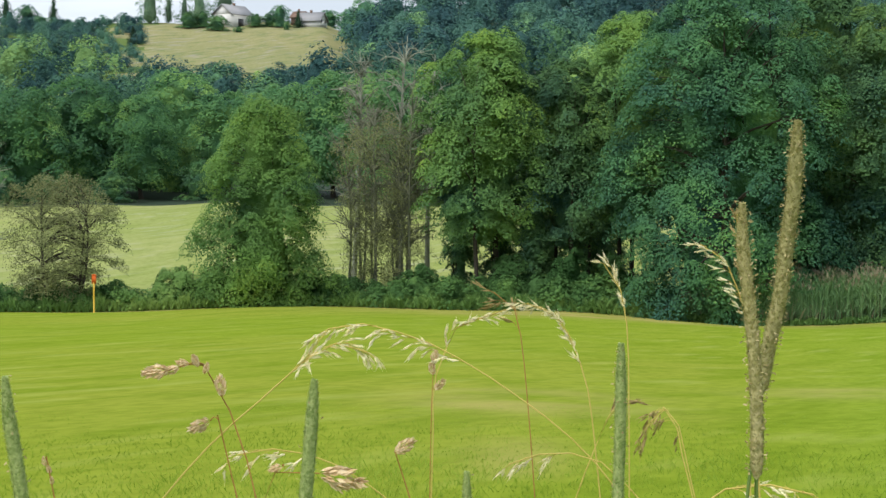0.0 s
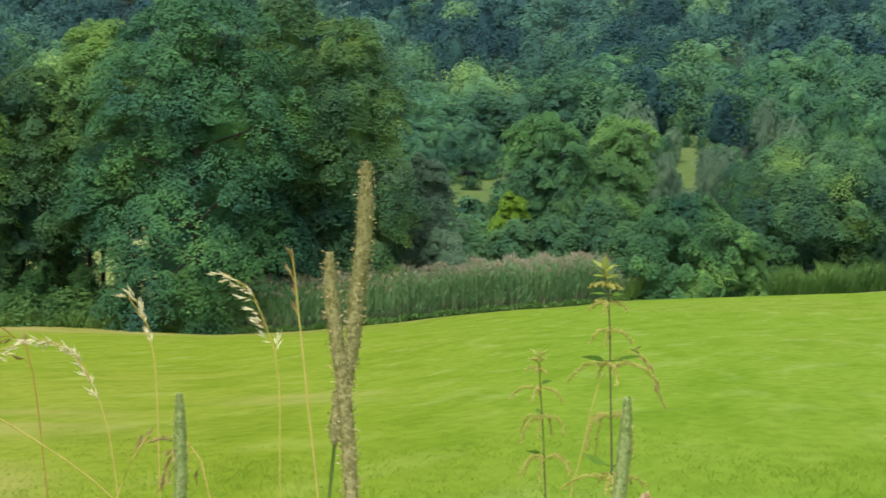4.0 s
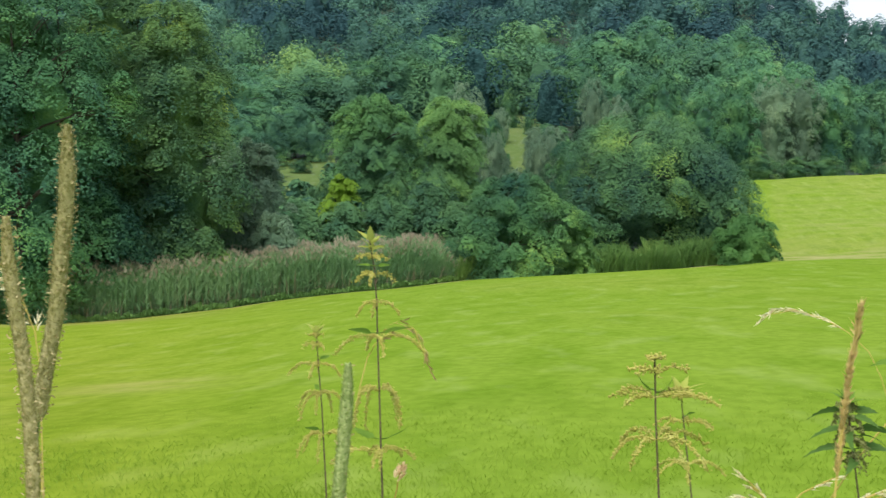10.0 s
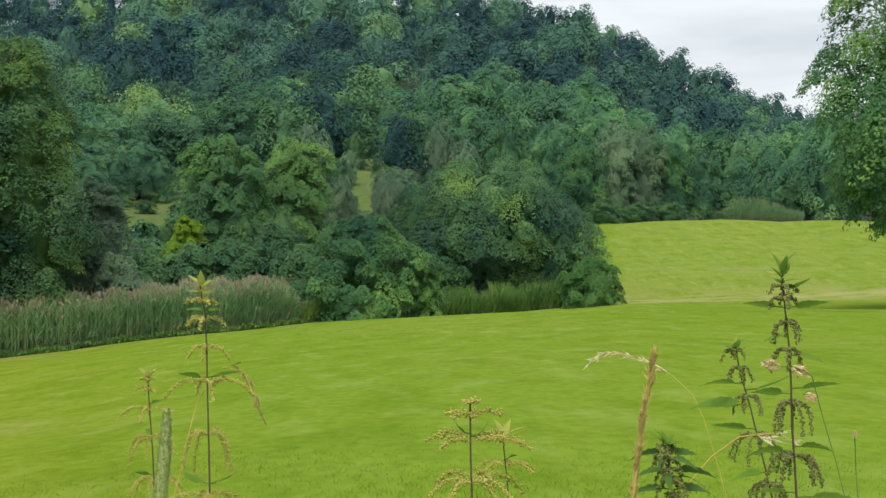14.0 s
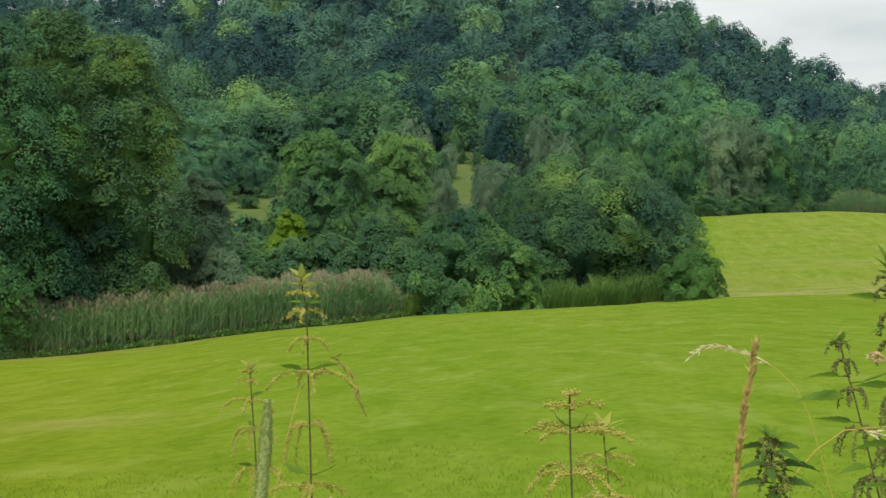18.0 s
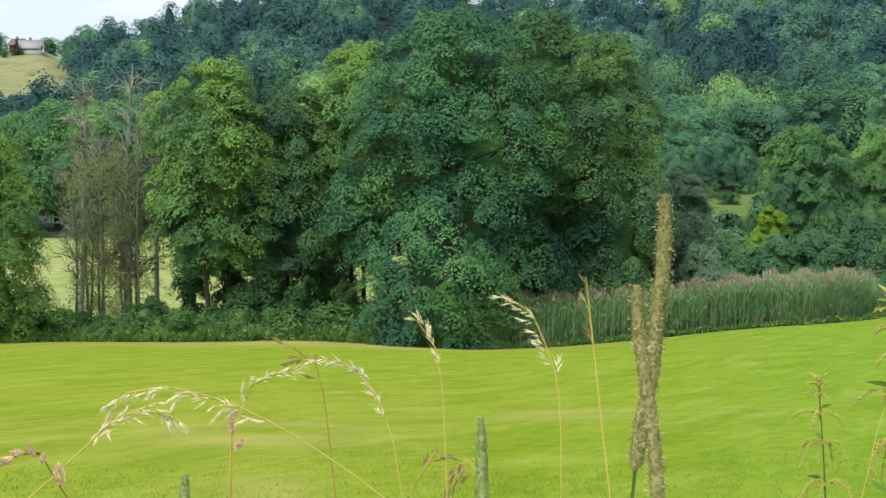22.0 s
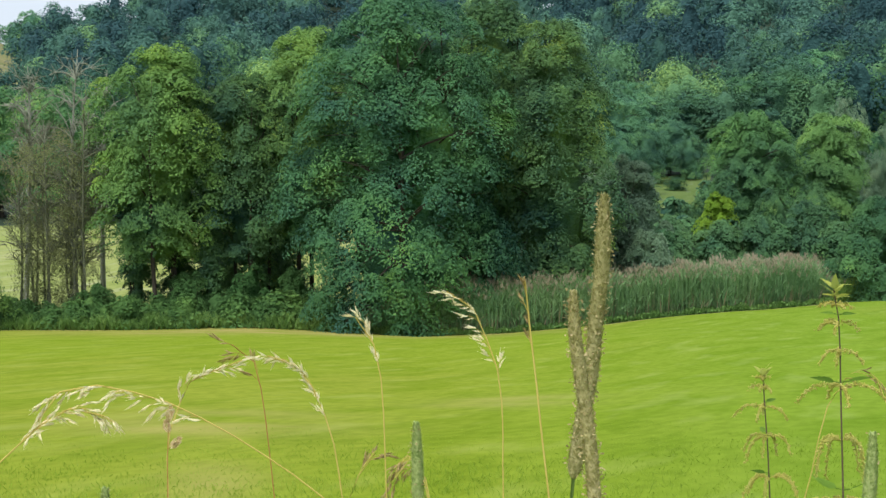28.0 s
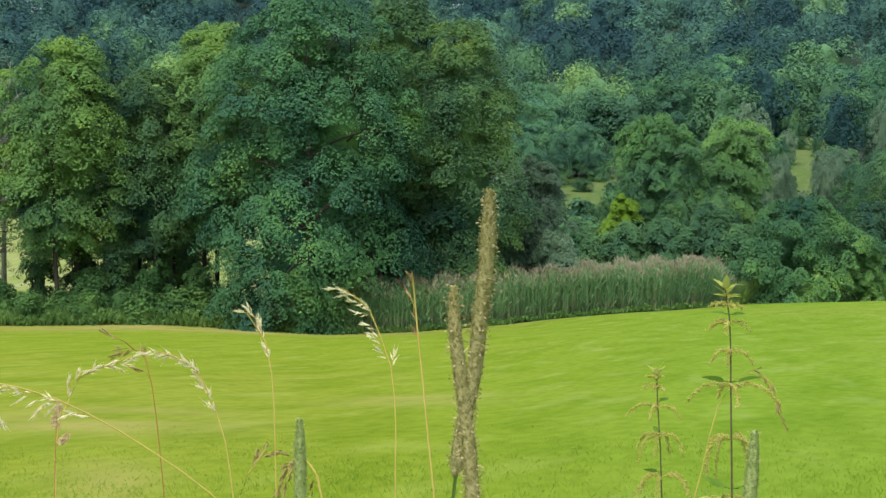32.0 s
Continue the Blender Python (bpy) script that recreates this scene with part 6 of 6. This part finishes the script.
panicle([(-0.7482, 1.1079, -0.2616), (-0.7370, 1.1164, -0.2581), (-0.7215, 1.1271, -0.2574), (-0.7075, 1.1359, -0.2599), (-0.6932, 1.1442, -0.2637), (-0.6763, 1.1530, -0.2716), (-0.6588, 1.1608, -0.2832)], 0.6, 20, 0.012, L_SPIKELET, M_STEM_STRAW, 324, "pale low grass stalk bowing sideways", spread=0.005, r=0.0007)
panicle([(-0.5934, 1.3099, -0.2885), (-0.5779, 1.3187, -0.2812), (-0.5550, 1.3298, -0.2777), (-0.5315, 1.3395, -0.2791), (-0.5120, 1.3457, -0.2880), (-0.4941, 1.3491, -0.3047)], 0.5, 18, 0.011, L_SPIKELET, M_STEM_STRAW, 325, "low pale grass stalk arching near the soil", spread=0.004, r=0.0007)
panicle([(-0.2529, 1.0671, -0.2342), (-0.2674, 1.0641, -0.2299), (-0.2853, 1.0592, -0.2293), (-0.3030, 1.0533, -0.2317), (-0.3202, 1.0462, -0.2391), (-0.3283, 1.0413, -0.2487)], 0.7, 22, 0.011, L_SPIKELET, M_STEM_STRAW, 326, "low straw stalk lying across the stems", spread=0.006, r=0.0008)
panicle([(-0.5486, 1.5451, -0.2847), (-0.5434, 1.5500, -0.2690), (-0.5346, 1.5539, -0.2651), (-0.5263, 1.5556, -0.2724), (-0.5169, 1.5532, -0.3023), (-0.5075, 1.5505, -0.3303)], 0.45, 14, 0.013, L_SPIKELET_B, M_STEM_STRAW, 327, "small grass stalk with hanging brown spikelets", spread=0.010, droop=1.0, r=0.0008)
panicle([(0.1372, 0.6691, -0.0690), (0.1364, 0.6688, -0.0738), (0.1354, 0.6683, -0.0790), (0.1333, 0.6666, -0.0898), (0.1292, 0.6624, -0.1189), (0.1274, 0.6600, -0.1319)], 0.95, 360, 0.0040, L_STRAWSPIKE, M_STEM_STRAW, 328, "dry orange-brown grass spike, dense and narrow", spread=0.0006, droop=0.0, r=0.0006)

panicle([(0.1732, 1.2061, -0.2399), (0.1801, 1.2057, -0.2468), (0.1882, 1.2052, -0.2551), (0.1943, 1.2045, -0.2653)], 0.85, 18, 0.0075, L_SPIKELET, M_STEM_STRAW, 351, "pale dry grass head leaning over the meadow", spread=0.001, droop=0.2, r=0.0008)
panicle([(0.1744, 1.2053, -0.2521), (0.1841, 1.2051, -0.2563), (0.1923, 1.2047, -0.2629)], 0.85, 11, 0.0075, L_SPIKELET, M_STEM_STRAW, 352, "small pale dry grass head beside a larger one", spread=0.001, droop=0.2, r=0.0007)
panicle([(0.2527, 1.3053, -0.2580), (0.2406, 1.3050, -0.2627), (0.2304, 1.3046, -0.2680), (0.2183, 1.3039, -0.2781), (0.2093, 1.3032, -0.2900)], 0.55, 12, 0.0075, L_SPIKELET, M_STEM_STRAW, 353, "pale grass stalk bowing out of the nettles", spread=0.001, droop=0.2, r=0.0008)
panicle([(0.2795, 1.1075, -0.2187), (0.2634, 1.1073, -0.2212), (0.2485, 1.1071, -0.2240), (0.2354, 1.1067, -0.2291), (0.2223, 1.1063, -0.2357), (0.2110, 1.1056, -0.2450)], 0.80, 23, 0.0075, L_SPIKELET, M_STEM_STRAW, 354, "long straw-coloured grass stalk bent before a nettle", spread=0.001, droop=0.1, r=0.0008)
panicle([(0.2466, 1.1068, -0.2285), (0.2335, 1.1065, -0.2321), (0.2223, 1.1062, -0.2365), (0.2129, 1.1058, -0.2431)], 0.80, 11, 0.0075, L_SPIKELET, M_STEM_STRAW, 355, "short straw-coloured grass stalk bent before a nettle", spread=0.001, droop=0.1, r=0.0008)

# dry cocksfoot
cocksfoot([(-0.5683, 0.8183, -0.1416), (-0.5643, 0.8205, -0.1458), (-0.5558, 0.8235, -0.1631), (-0.5503, 0.8247, -0.1769), (-0.5447, 0.8257, -0.1906), (-0.5345, 0.8251, -0.2218)],
          [[(-0.5821, 0.8013, -0.1431), (-0.5964, 0.7897, -0.1452)], [(-0.5774, 0.8052, -0.1415), (-0.5859, 0.7979, -0.1454)], [(-0.5728, 0.8089, -0.1398), (-0.5803, 0.8035, -0.1380)], [(-0.5686, 0.8118, -0.1416), (-0.5720, 0.8106, -0.1330)], [(-0.5649, 0.8137, -0.1458), (-0.5639, 0.8158, -0.1382)], [(-0.5554, 0.8182, -0.1596), (-0.5578, 0.8191, -0.1452)]],
          331, "dry reddish cocksfoot with a row of dense clusters")
cocksfoot([(-0.5737, 0.8393, -0.1756), (-0.5720, 0.8388, -0.1844), (-0.5661, 0.8391, -0.2019), (-0.5580, 0.8386, -0.2269)], [[(-0.5771, 0.8362, -0.1791), (-0.5886, 0.8263, -0.1855)]], 332, "single dry cocksfoot cluster on a thin stalk")
cocksfoot([(-0.5323, 0.8948, -0.2182), (-0.5409, 0.8904, -0.2139), (-0.5486, 0.8855, -0.2131), (-0.5553, 0.8804, -0.2158), (-0.5599, 0.8729, -0.2335)], [[(-0.5323, 0.8948, -0.2182), (-0.5035, 0.9106, -0.2255)], [(-0.5532, 0.8824, -0.2134), (-0.5613, 0.8762, -0.2165)]], 333, "low dry cocksfoot with two pinkish clusters")
cocksfoot([(-0.7919, 1.5383, -0.2234), (-0.7920, 1.5356, -0.2398), (-0.7915, 1.5328, -0.2573), (-0.7900, 1.5279, -0.2862), (-0.7886, 1.5248, -0.3046)], [[(-0.7922, 1.5360, -0.2369), (-0.7905, 1.5396, -0.2193)], [(-0.7915, 1.5343, -0.2485), (-0.7956, 1.5350, -0.2327)], [(-0.7894, 1.5325, -0.2643), (-0.7785, 1.5400, -0.2518)]], 334, "pinkish cocksfoot clusters on a pale stalk")
cocksfoot([(-0.5154, 0.9650, -0.2150), (-0.5103, 0.9656, -0.2252), (-0.5038, 0.9646, -0.2446)], [[(-0.5162, 0.9647, -0.2143), (-0.5035, 0.9738, -0.2047)]], 335, "small brown grass cluster on a hidden stalk")
cocksfoot([(0.3584, 1.2324, -0.1359), (0.3622, 1.2291, -0.1543), (0.3688, 1.2238, -0.1787), (0.3770, 1.2153, -0.2148)], [[(0.3370, 1.2387, -0.1302), (0.3220, 1.2428, -0.1272)], [(0.3441, 1.2369, -0.1300), (0.3584, 1.2323, -0.1367)], [(0.3522, 1.2323, -0.1505), (0.3637, 1.2286, -0.1543)]], 336, "dry cocksfoot spike behind a dark nettle", stem_mat=M_STEM_GREEN)
cocksfoot([(-0.6070, 0.7190, -0.1854), (-0.6038, 0.7192, -0.1956), (-0.6004, 0.7186, -0.2089)], [[(-0.6068, 0.7178, -0.1908), (-0.6085, 0.7179, -0.1847)], [(-0.6039, 0.7193, -0.1950), (-0.6064, 0.7184, -0.1898)], [(-0.6024, 0.7190, -0.2013), (-0.6037, 0.7191, -0.1963)]], 337, "small cocksfoot with round dry buds")
cocksfoot([(-0.0752, 1.2224, -0.2323), (-0.0780, 1.2206, -0.2405), (-0.0798, 1.2179, -0.2527)], [[(-0.0792, 1.2199, -0.2438), (-0.0727, 1.2232, -0.2290)]], 338, "dry brown bud beside a nettle")

cocksfoot([(0.4095, 1.2901, -0.1908), (0.4093, 1.2874, -0.2073), (0.4097, 1.2835, -0.2289), (0.4104, 1.2791, -0.2502)], [[(0.4094, 1.2897, -0.1929), (0.4096, 1.2908, -0.1855)]], 339, "small round dry flower head on a thin stalk", stem_mat=M_STEM_GREEN)

# nettles
nettle([(-0.1225, 1.4758, -0.0790), (-0.1192, 1.4750, -0.0935), (-0.1170, 1.4736, -0.1137), (-0.1155, 1.4711, -0.1437), (-0.1148, 1.4678, -0.1735), (-0.1129, 1.4612, -0.2228), (-0.1114, 1.4540, -0.2651), (-0.1107, 1.4510, -0.2811)],
       [(0.10, 0.014, 0.002, 4), (0.18, 0.022, 0.008, 4), (0.30, 0.016, 0.010, 4), (0.45, 0.034, 0.014, 4), (0.67, 0.024, 0.034, 6), (0.93, 0.036, 0.008, 6)],
       [(0.06, 10, 0.010, 0.1), (0.06, 185, 0.010, 0.1), (0.14, 170, 0.014, 0.2), (0.14, -8, 0.012, 0.2), (0.43, 35, 0.026, 0.1), (0.43, 165, 0.022, 0.1), (0.88, 150, 0.026, -0.2), (0.88, 30, 0.024, -0.2)],
       341, "tall nettle with yellowish flower strings and a dark stem")
nettle([(-0.2045, 1.7366, -0.1909), (-0.2031, 1.7344, -0.2116), (-0.2024, 1.7326, -0.2263), (-0.1991, 1.7285, -0.2580), (-0.1968, 1.7230, -0.2935), (-0.1945, 1.7169, -0.3281)],
       [(0.05, 0.008, 0.0, 4), (0.12, 0.013, 0.004, 4), (0.28, 0.028, 0.012, 4), (0.50, 0.030, 0.022, 5), (0.80, 0.030, 0.022, 5)],
       [(0.24, 60, 0.018, 0.1), (0.46, 120, 0.016, 0.1), (0.76, 200, 0.016, 0.0)], 342, "slender nettle with yellowish flower strings")
nettle([(0.0825, 0.9119, -0.1121), (0.0828, 0.9102, -0.1247), (0.0826, 0.9074, -0.1425), (0.0831, 0.9042, -0.1602), (0.0835, 0.9013, -0.1748)],
       [(0.03, 0.005, 0.0, 6), (0.14, 0.016, 0.000, 5), (0.36, 0.032, 0.000, 6), (0.70, 0.030, 0.010, 7)],
       [(0.30, 140, 0.012, -0.5), (0.32, 30, 0.011, -0.5)], 343, "pale nettle top with level flower strings", r=0.0013, tip_fan=False)
nettle([(0.1232, 1.1866, -0.1738), (0.1243, 1.1841, -0.1888), (0.1264, 1.1804, -0.2084), (0.1285, 1.1757, -0.2316)], [(0.05, 0.006, 0.0, 4), (0.36, 0.024, 0.004, 5), (0.85, 0.024, 0.008, 5)], [(0.3, 60, 0.014, 0.2)], 344, "short nettle with yellowish flower strings", r=0.0012)
nettle([(0.3537, 1.3040, -0.0588), (0.3549, 1.3029, -0.0751), (0.3556, 1.3020, -0.0865), (0.3578, 1.2996, -0.1102), (0.3595, 1.2969, -0.1334), (0.3596, 1.2912, -0.1795), (0.3609, 1.2853, -0.2143), (0.3614, 1.2797, -0.2440)],
       [(0.09, 0.0110, 0.0058, 4), (0.14, 0.0145, 0.0086, 4), (0.24, 0.0127, 0.0144, 5), (0.36, 0.0110, 0.0187, 5), (0.58, 0.0153, 0.0245, 6), (0.80, 0.0204, 0.0216, 9)],
       [(0.04, 140, 0.0112, 0.0), (0.10, 15, 0.0224, -0.25), (0.18, 176, 0.0272, 0.1), (0.18, -2, 0.0288, 0.05), (0.30, 200, 0.0160, 0.5), (0.38, -30, 0.0208, 0.6), (0.52, 5, 0.0320, 0.1), (0.54, 185, 0.0272, 0.2), (0.78, 165, 0.0288, 0.5), (0.76, 15, 0.0240, 0.5), (0.95, 195, 0.0480, 0.35), (0.97, -15, 0.0460, 0.4)],
       345, "dark ripe nettle hung with seed strings", ripe=True, r=0.0019)
nettle([(0.3668, 1.5201, -0.1396), (0.3680, 1.5185, -0.1524), (0.3731, 1.5151, -0.1729), (0.3790, 1.5110, -0.1943), (0.3838, 1.5068, -0.2160), (0.3881, 1.5025, -0.2371), (0.3940, 1.4965, -0.2635), (0.3979, 1.4913, -0.2858)],
       [(0.05, 0.0110, 0.0086, 4), (0.16, 0.0110, 0.0130, 5), (0.34, 0.0153, 0.0173, 5), (0.58, 0.0221, 0.0245, 8), (0.88, 0.0204, 0.0216, 9)],
       [(0.03, 90, 0.0160, -0.6), (0.26, 190, 0.0352, 0.25), (0.30, 5, 0.0384, -0.2), (0.40, 160, 0.0440, 0.45), (0.54, 178, 0.0336, 0.1), (0.80, 210, 0.0272, 0.5), (0.80, 20, 0.0272, 0.5)],
       346, "leaning ripe nettle with seed strings and long leaves", ripe=True, r=0.0018)
nettle([(0.2790, 1.3882, -0.2110), (0.2795, 1.3859, -0.2200), (0.2798, 1.3835, -0.2280), (0.2816, 1.3802, -0.2445), (0.2834, 1.3764, -0.2627)],
       [(0.06, 0.0074, 0.0056, 4), (0.14, 0.0112, 0.0084, 5), (0.3, 0.0126, 0.0105, 5), (0.45, 0.0126, 0.0119, 5), (0.62, 0.0126, 0.0119, 5), (0.85, 0.0137, 0.0119, 5)],
       [(0.18, 175, 0.0258, 0.6), (0.18, 5, 0.0220, 0.6), (0.3, 95, 0.0194, 0.5), (0.45, 190, 0.0245, 0.6), (0.45, -10, 0.0297, 0.5), (0.65, 60, 0.0258, 0.6), (0.75, 170, 0.0297, 0.6), (0.75, 10, 0.0297, 0.6), (0.9, 260, 0.0258, 0.6), (0.25, 230, 0.0209, 0.7), (0.25, 310, 0.0209, 0.7), (0.5, 250, 0.0258, 0.7), (0.55, 330, 0.0274, 0.6)],
       347, "bushy dark nettle with drooping leaves", ripe=True, r=0.0018, blade=L_NETTLE_DARK)


# ---------------------------------------------------------------- farm on the hill, marker post, parked car
M_WHITE = plain_material("whitewashed_wall", (0.562, 0.562, 0.546), (0.624, 0.624, 0.608), 0.6, 0.85)
M_ROOF = plain_material("grey_sheet_roof", (0.234, 0.242, 0.257), (0.312, 0.312, 0.328), 0.5, 0.7)
M_TILE = plain_material("brown_tile_roof", (0.156, 0.101, 0.078), (0.218, 0.148, 0.117), 0.7, 0.85)
M_DARK = plain_material("dark_opening", (0.023, 0.023, 0.027), (0.039, 0.039, 0.043), 2.0, 0.4)
M_ORANGE = plain_material("orange_plastic", (0.624, 0.101, 0.016), (0.686, 0.148, 0.023), 6.0, 0.5)
M_YELLOW = plain_material("yellow_plastic", (0.546, 0.351, 0.039), (0.608, 0.406, 0.062), 6.0, 0.5)
M_CAR = plain_material("white_car_paint", (0.577, 0.585, 0.593), (0.624, 0.632, 0.640), 1.0, 0.25)
M_GLASS = plain_material("car_glass", (0.023, 0.027, 0.031), (0.039, 0.043, 0.047), 1.0, 0.08)
M_TYRE = plain_material("tyre_rubber", (0.016, 0.016, 0.016), (0.027, 0.027, 0.027), 8.0, 0.8)
M_RIM = plain_material("wheel_rim", (0.390, 0.390, 0.406), (0.468, 0.468, 0.484), 8.0, 0.35, metallic=0.8)


def box(x0, x1, y0, y1, z0, z1):
    v = [(x, y, z) for z in (z0, z1) for x, y in ((x0, y0), (x1, y0), (x1, y1), (x0, y1))]
    return v, [[3, 2, 1, 0], [4, 5, 6, 7], [0, 1, 5, 4], [1, 2, 6, 5], [2, 3, 7, 6], [3, 0, 4, 7]]


def prism(outline, y0, y1):
    """An outline in x and z (four points), drawn out along y."""
    a = [(x, y0, z) for x, z in outline]
    b = [(x, y1, z) for x, z in outline]
    n = len(outline)
    return a + b, [list(range(n))] + [list(range(2 * n - 1, n - 1, -1))] + [[i, i + n, (i + 1) % n + n, (i + 1) % n] for i in range(n)]


def solid(v, f, name, mat, parent, label=""):
    return part(name, Soup().add(v, f).mesh(name, [mat]), parent, label)


def farm_house(az, d, turn, w, length, wall_h, ridge_h, wall_mat, roof_mat, label, sink=0.6):
    root = new("farm_house")
    root.matrix_basis = Matrix.Translation(spot(az, d, -sink)) @ pose(0, 0, 0, 0, 0, turn)
    h = w / 2
    wall = solid(*box(-h, h, 0, length, 0, wall_h + sink), "wall", wall_mat, root)
    z0, z1 = wall_h + sink, ridge_h + sink
    for y in (0, length - 0.25):
        solid(*prism([(-h, z0), (h, z0), (0.05, z1 - 0.15), (-0.05, z1 - 0.15)], y, y + 0.25), "gable", wall_mat, root)
    for sg in (-1, 1):
        o = [(sg * (h + 0.5), z0 - 0.25), (0, z1), (0, z1 + 0.2), (sg * (h + 0.5), z0 - 0.02)]
        solid(*prism(o, -0.5, length + 0.5), "roof", roof_mat, root)
    for k, x in enumerate((-h * 0.5, h * 0.45)):
        win = solid(*box(x - 0.6, x + 0.6, -0.06, 0.05, sink + 1.2, sink + 2.4), "window", M_WHITE, root)
        solid(*box(x - 0.5, x + 0.5, -0.09, -0.05, sink + 1.3, sink + 2.3), "pane", M_DARK, win)
    solid(*box(-0.3, 0.3, length * 0.5, length * 0.5 + 0.6, z1 - 0.5, z1 + 0.9), "chimney", M_TILE, root)
    solid(*box(h, h + 0.06, length * 0.3, length * 0.3 + 2.6, sink, sink + 2.6), "door", M_DARK, root)
    return tagged(root, label, "house", "farm buildings on the hill")


farm_house(35.78, 528, -5, 8.0, 11, 4.0, 7.2, M_WHITE, M_ROOF, "white gabled farm building with a grey roof on the hill")
farm_house(32.2, 528, 100, 6.5, 8, 1.8, 4.6, M_WHITE, M_ROOF, "low farmhouse with a grey roof on the hill")
farm_house(32.85, 535, 95, 5.0, 4, 2.2, 4.2, M_TILE, M_TILE, "small reddish brick farm shed on the hill")
for k, (az, d, el, hw, kind) in enumerate([(38.3, 536, 5.9, 0.45, POP_B), (37.65, 540, 5.6, 0.22, POP_B), (37.1, 540, 5.7, 0.2, POP_B), (36.6, 534, 6.0, 0.42, POP_B), (35.7, 545, 6.1, 0.6, POP_B)]):
    kind_tree(kind, az, d, el, hw, k * 77, "tall narrow poplar beside the farm", "poplars by the farm")
for k, (az, d, el, hw, kind) in enumerate([(43.9, 545, 6.0, 0.45, OAK_B), (43.2, 540, 5.6, 0.35, SPR_B), (42.5, 545, 5.1, 0.4, OAK_A), (41.6, 545, 5.5, 0.3, SPR_B), (42.0, 535, 4.7, 0.35, OAK_B), (36.95, 525, 5.02, 0.50, THO_B), (36.45, 526, 5.05, 0.42, THO_B), (35.95, 514, 4.92, 0.50, THO_B), (35.2, 508, 4.52, 0.22, THO_B), (34.6, 525, 4.98, 0.42, THO_B), (34.1, 526, 5.0, 0.36, THO_B), (33.75, 527, 5.3, 0.40, OAK_A), (33.1, 526, 5.15, 0.26, SPR_B), (33.5, 518, 4.75, 0.14, THO_B), (32.0, 546, 5.15, 0.50, OAK_A), (31.3, 527, 5.2, 0.45, OAK_B), (30.75, 522, 5.6, 0.65, OAK_A), (31.0, 508, 4.9, 0.5, THO_B),
                                           (38.9, 470, 4.5, 0.27, SPR_B), (33.6, 392, 2.95, 0.55, OAK_B), (34.7, 390, 2.75, 0.5, OAK_A), (32.9, 390, 3.15, 0.6, OAK_A), (35.6, 392, 2.7, 0.45, OAK_B)]):
    kind_tree(kind, az, d, el, hw, k * 59, "dark tree beside the farm and its hay slope", "trees about the farm")


def marker_post(az, d):
    root = new("marker_post")
    root.location = spot(az, d)
    h = lift(az, d, -4.32)
    part("pole", Soup().add(*tube(np.array([[0, 0, -0.1], [0, 0, h * 0.5], [0, 0, h - 0.35]]), [0.045, 0.045, 0.045], 10)).mesh("pole", [M_YELLOW], True), root, "yellow plastic pole")
    v, f = prism([(-0.12, h - 0.42), (0.12, h - 0.42), (0.12, h - 0.02), (-0.12, h - 0.02)], -0.03, 0.03)
    solid(v, f, "sign_plate", M_ORANGE, root, "orange plate")
    v, f = prism([(-0.13, h - 0.02), (0.13, h - 0.02), (0.05, h + 0.05), (-0.05, h + 0.05)], -0.05, 0.05)
    solid(v, f, "cap", M_ORANGE, root, "orange cap")
    tagged(root, "yellow marker post with an orange top at the bank", "post")


marker_post(40.25, 80.5)


def parked_car(az, d, turn):
    root = new("parked_car")
    root.matrix_basis = Matrix.Translation(spot(az, d)) @ pose(0, 0, 0, 0, 0, turn)
    body = Soup()
    body.add(*prism([(-2.1, 0.35), (2.1, 0.35), (2.05, 0.80), (-2.1, 0.88)], -0.85, 0.85))
    part("body", body.mesh("body", [M_CAR]), root)
    solid(*prism([(-1.5, 0.86), (1.0, 0.82), (0.35, 1.38), (-1.15, 1.42)], -0.74, 0.74), "glass_cabin", M_GLASS, root)
    solid(*prism([(-1.18, 1.41), (0.38, 1.37), (0.25, 1.45), (-1.05, 1.48)], -0.72, 0.72), "roof", M_CAR, root)
    for x in (-1.3, 1.3):
        for y in (-0.84, 0.70):
            wheel = new("wheel")
            wheel.parent = root
            wheel.location = (x, y, 0.31)
            ring = np.array([[0, 0, 0], [0, 0.14, 0]])
            part("tyre", Soup().add(*tube(ring, 0.31, 16)).mesh("tyre", [M_TYRE], True), wheel)
            part("rim", Soup().add(*tube(ring * 1.1 - np.array([0, 0.007, 0]), 0.19, 12)).mesh("rim", [M_RIM], True), wheel)
    for y in (-0.65, 0.45):
        solid(*box(2.04, 2.09, y, y + 0.2, 0.6, 0.72), "headlight", M_RIM, root)
    tagged(root, "white parked car half hidden behind valley trees", "car")


parked_car(8.15, 214, 20)
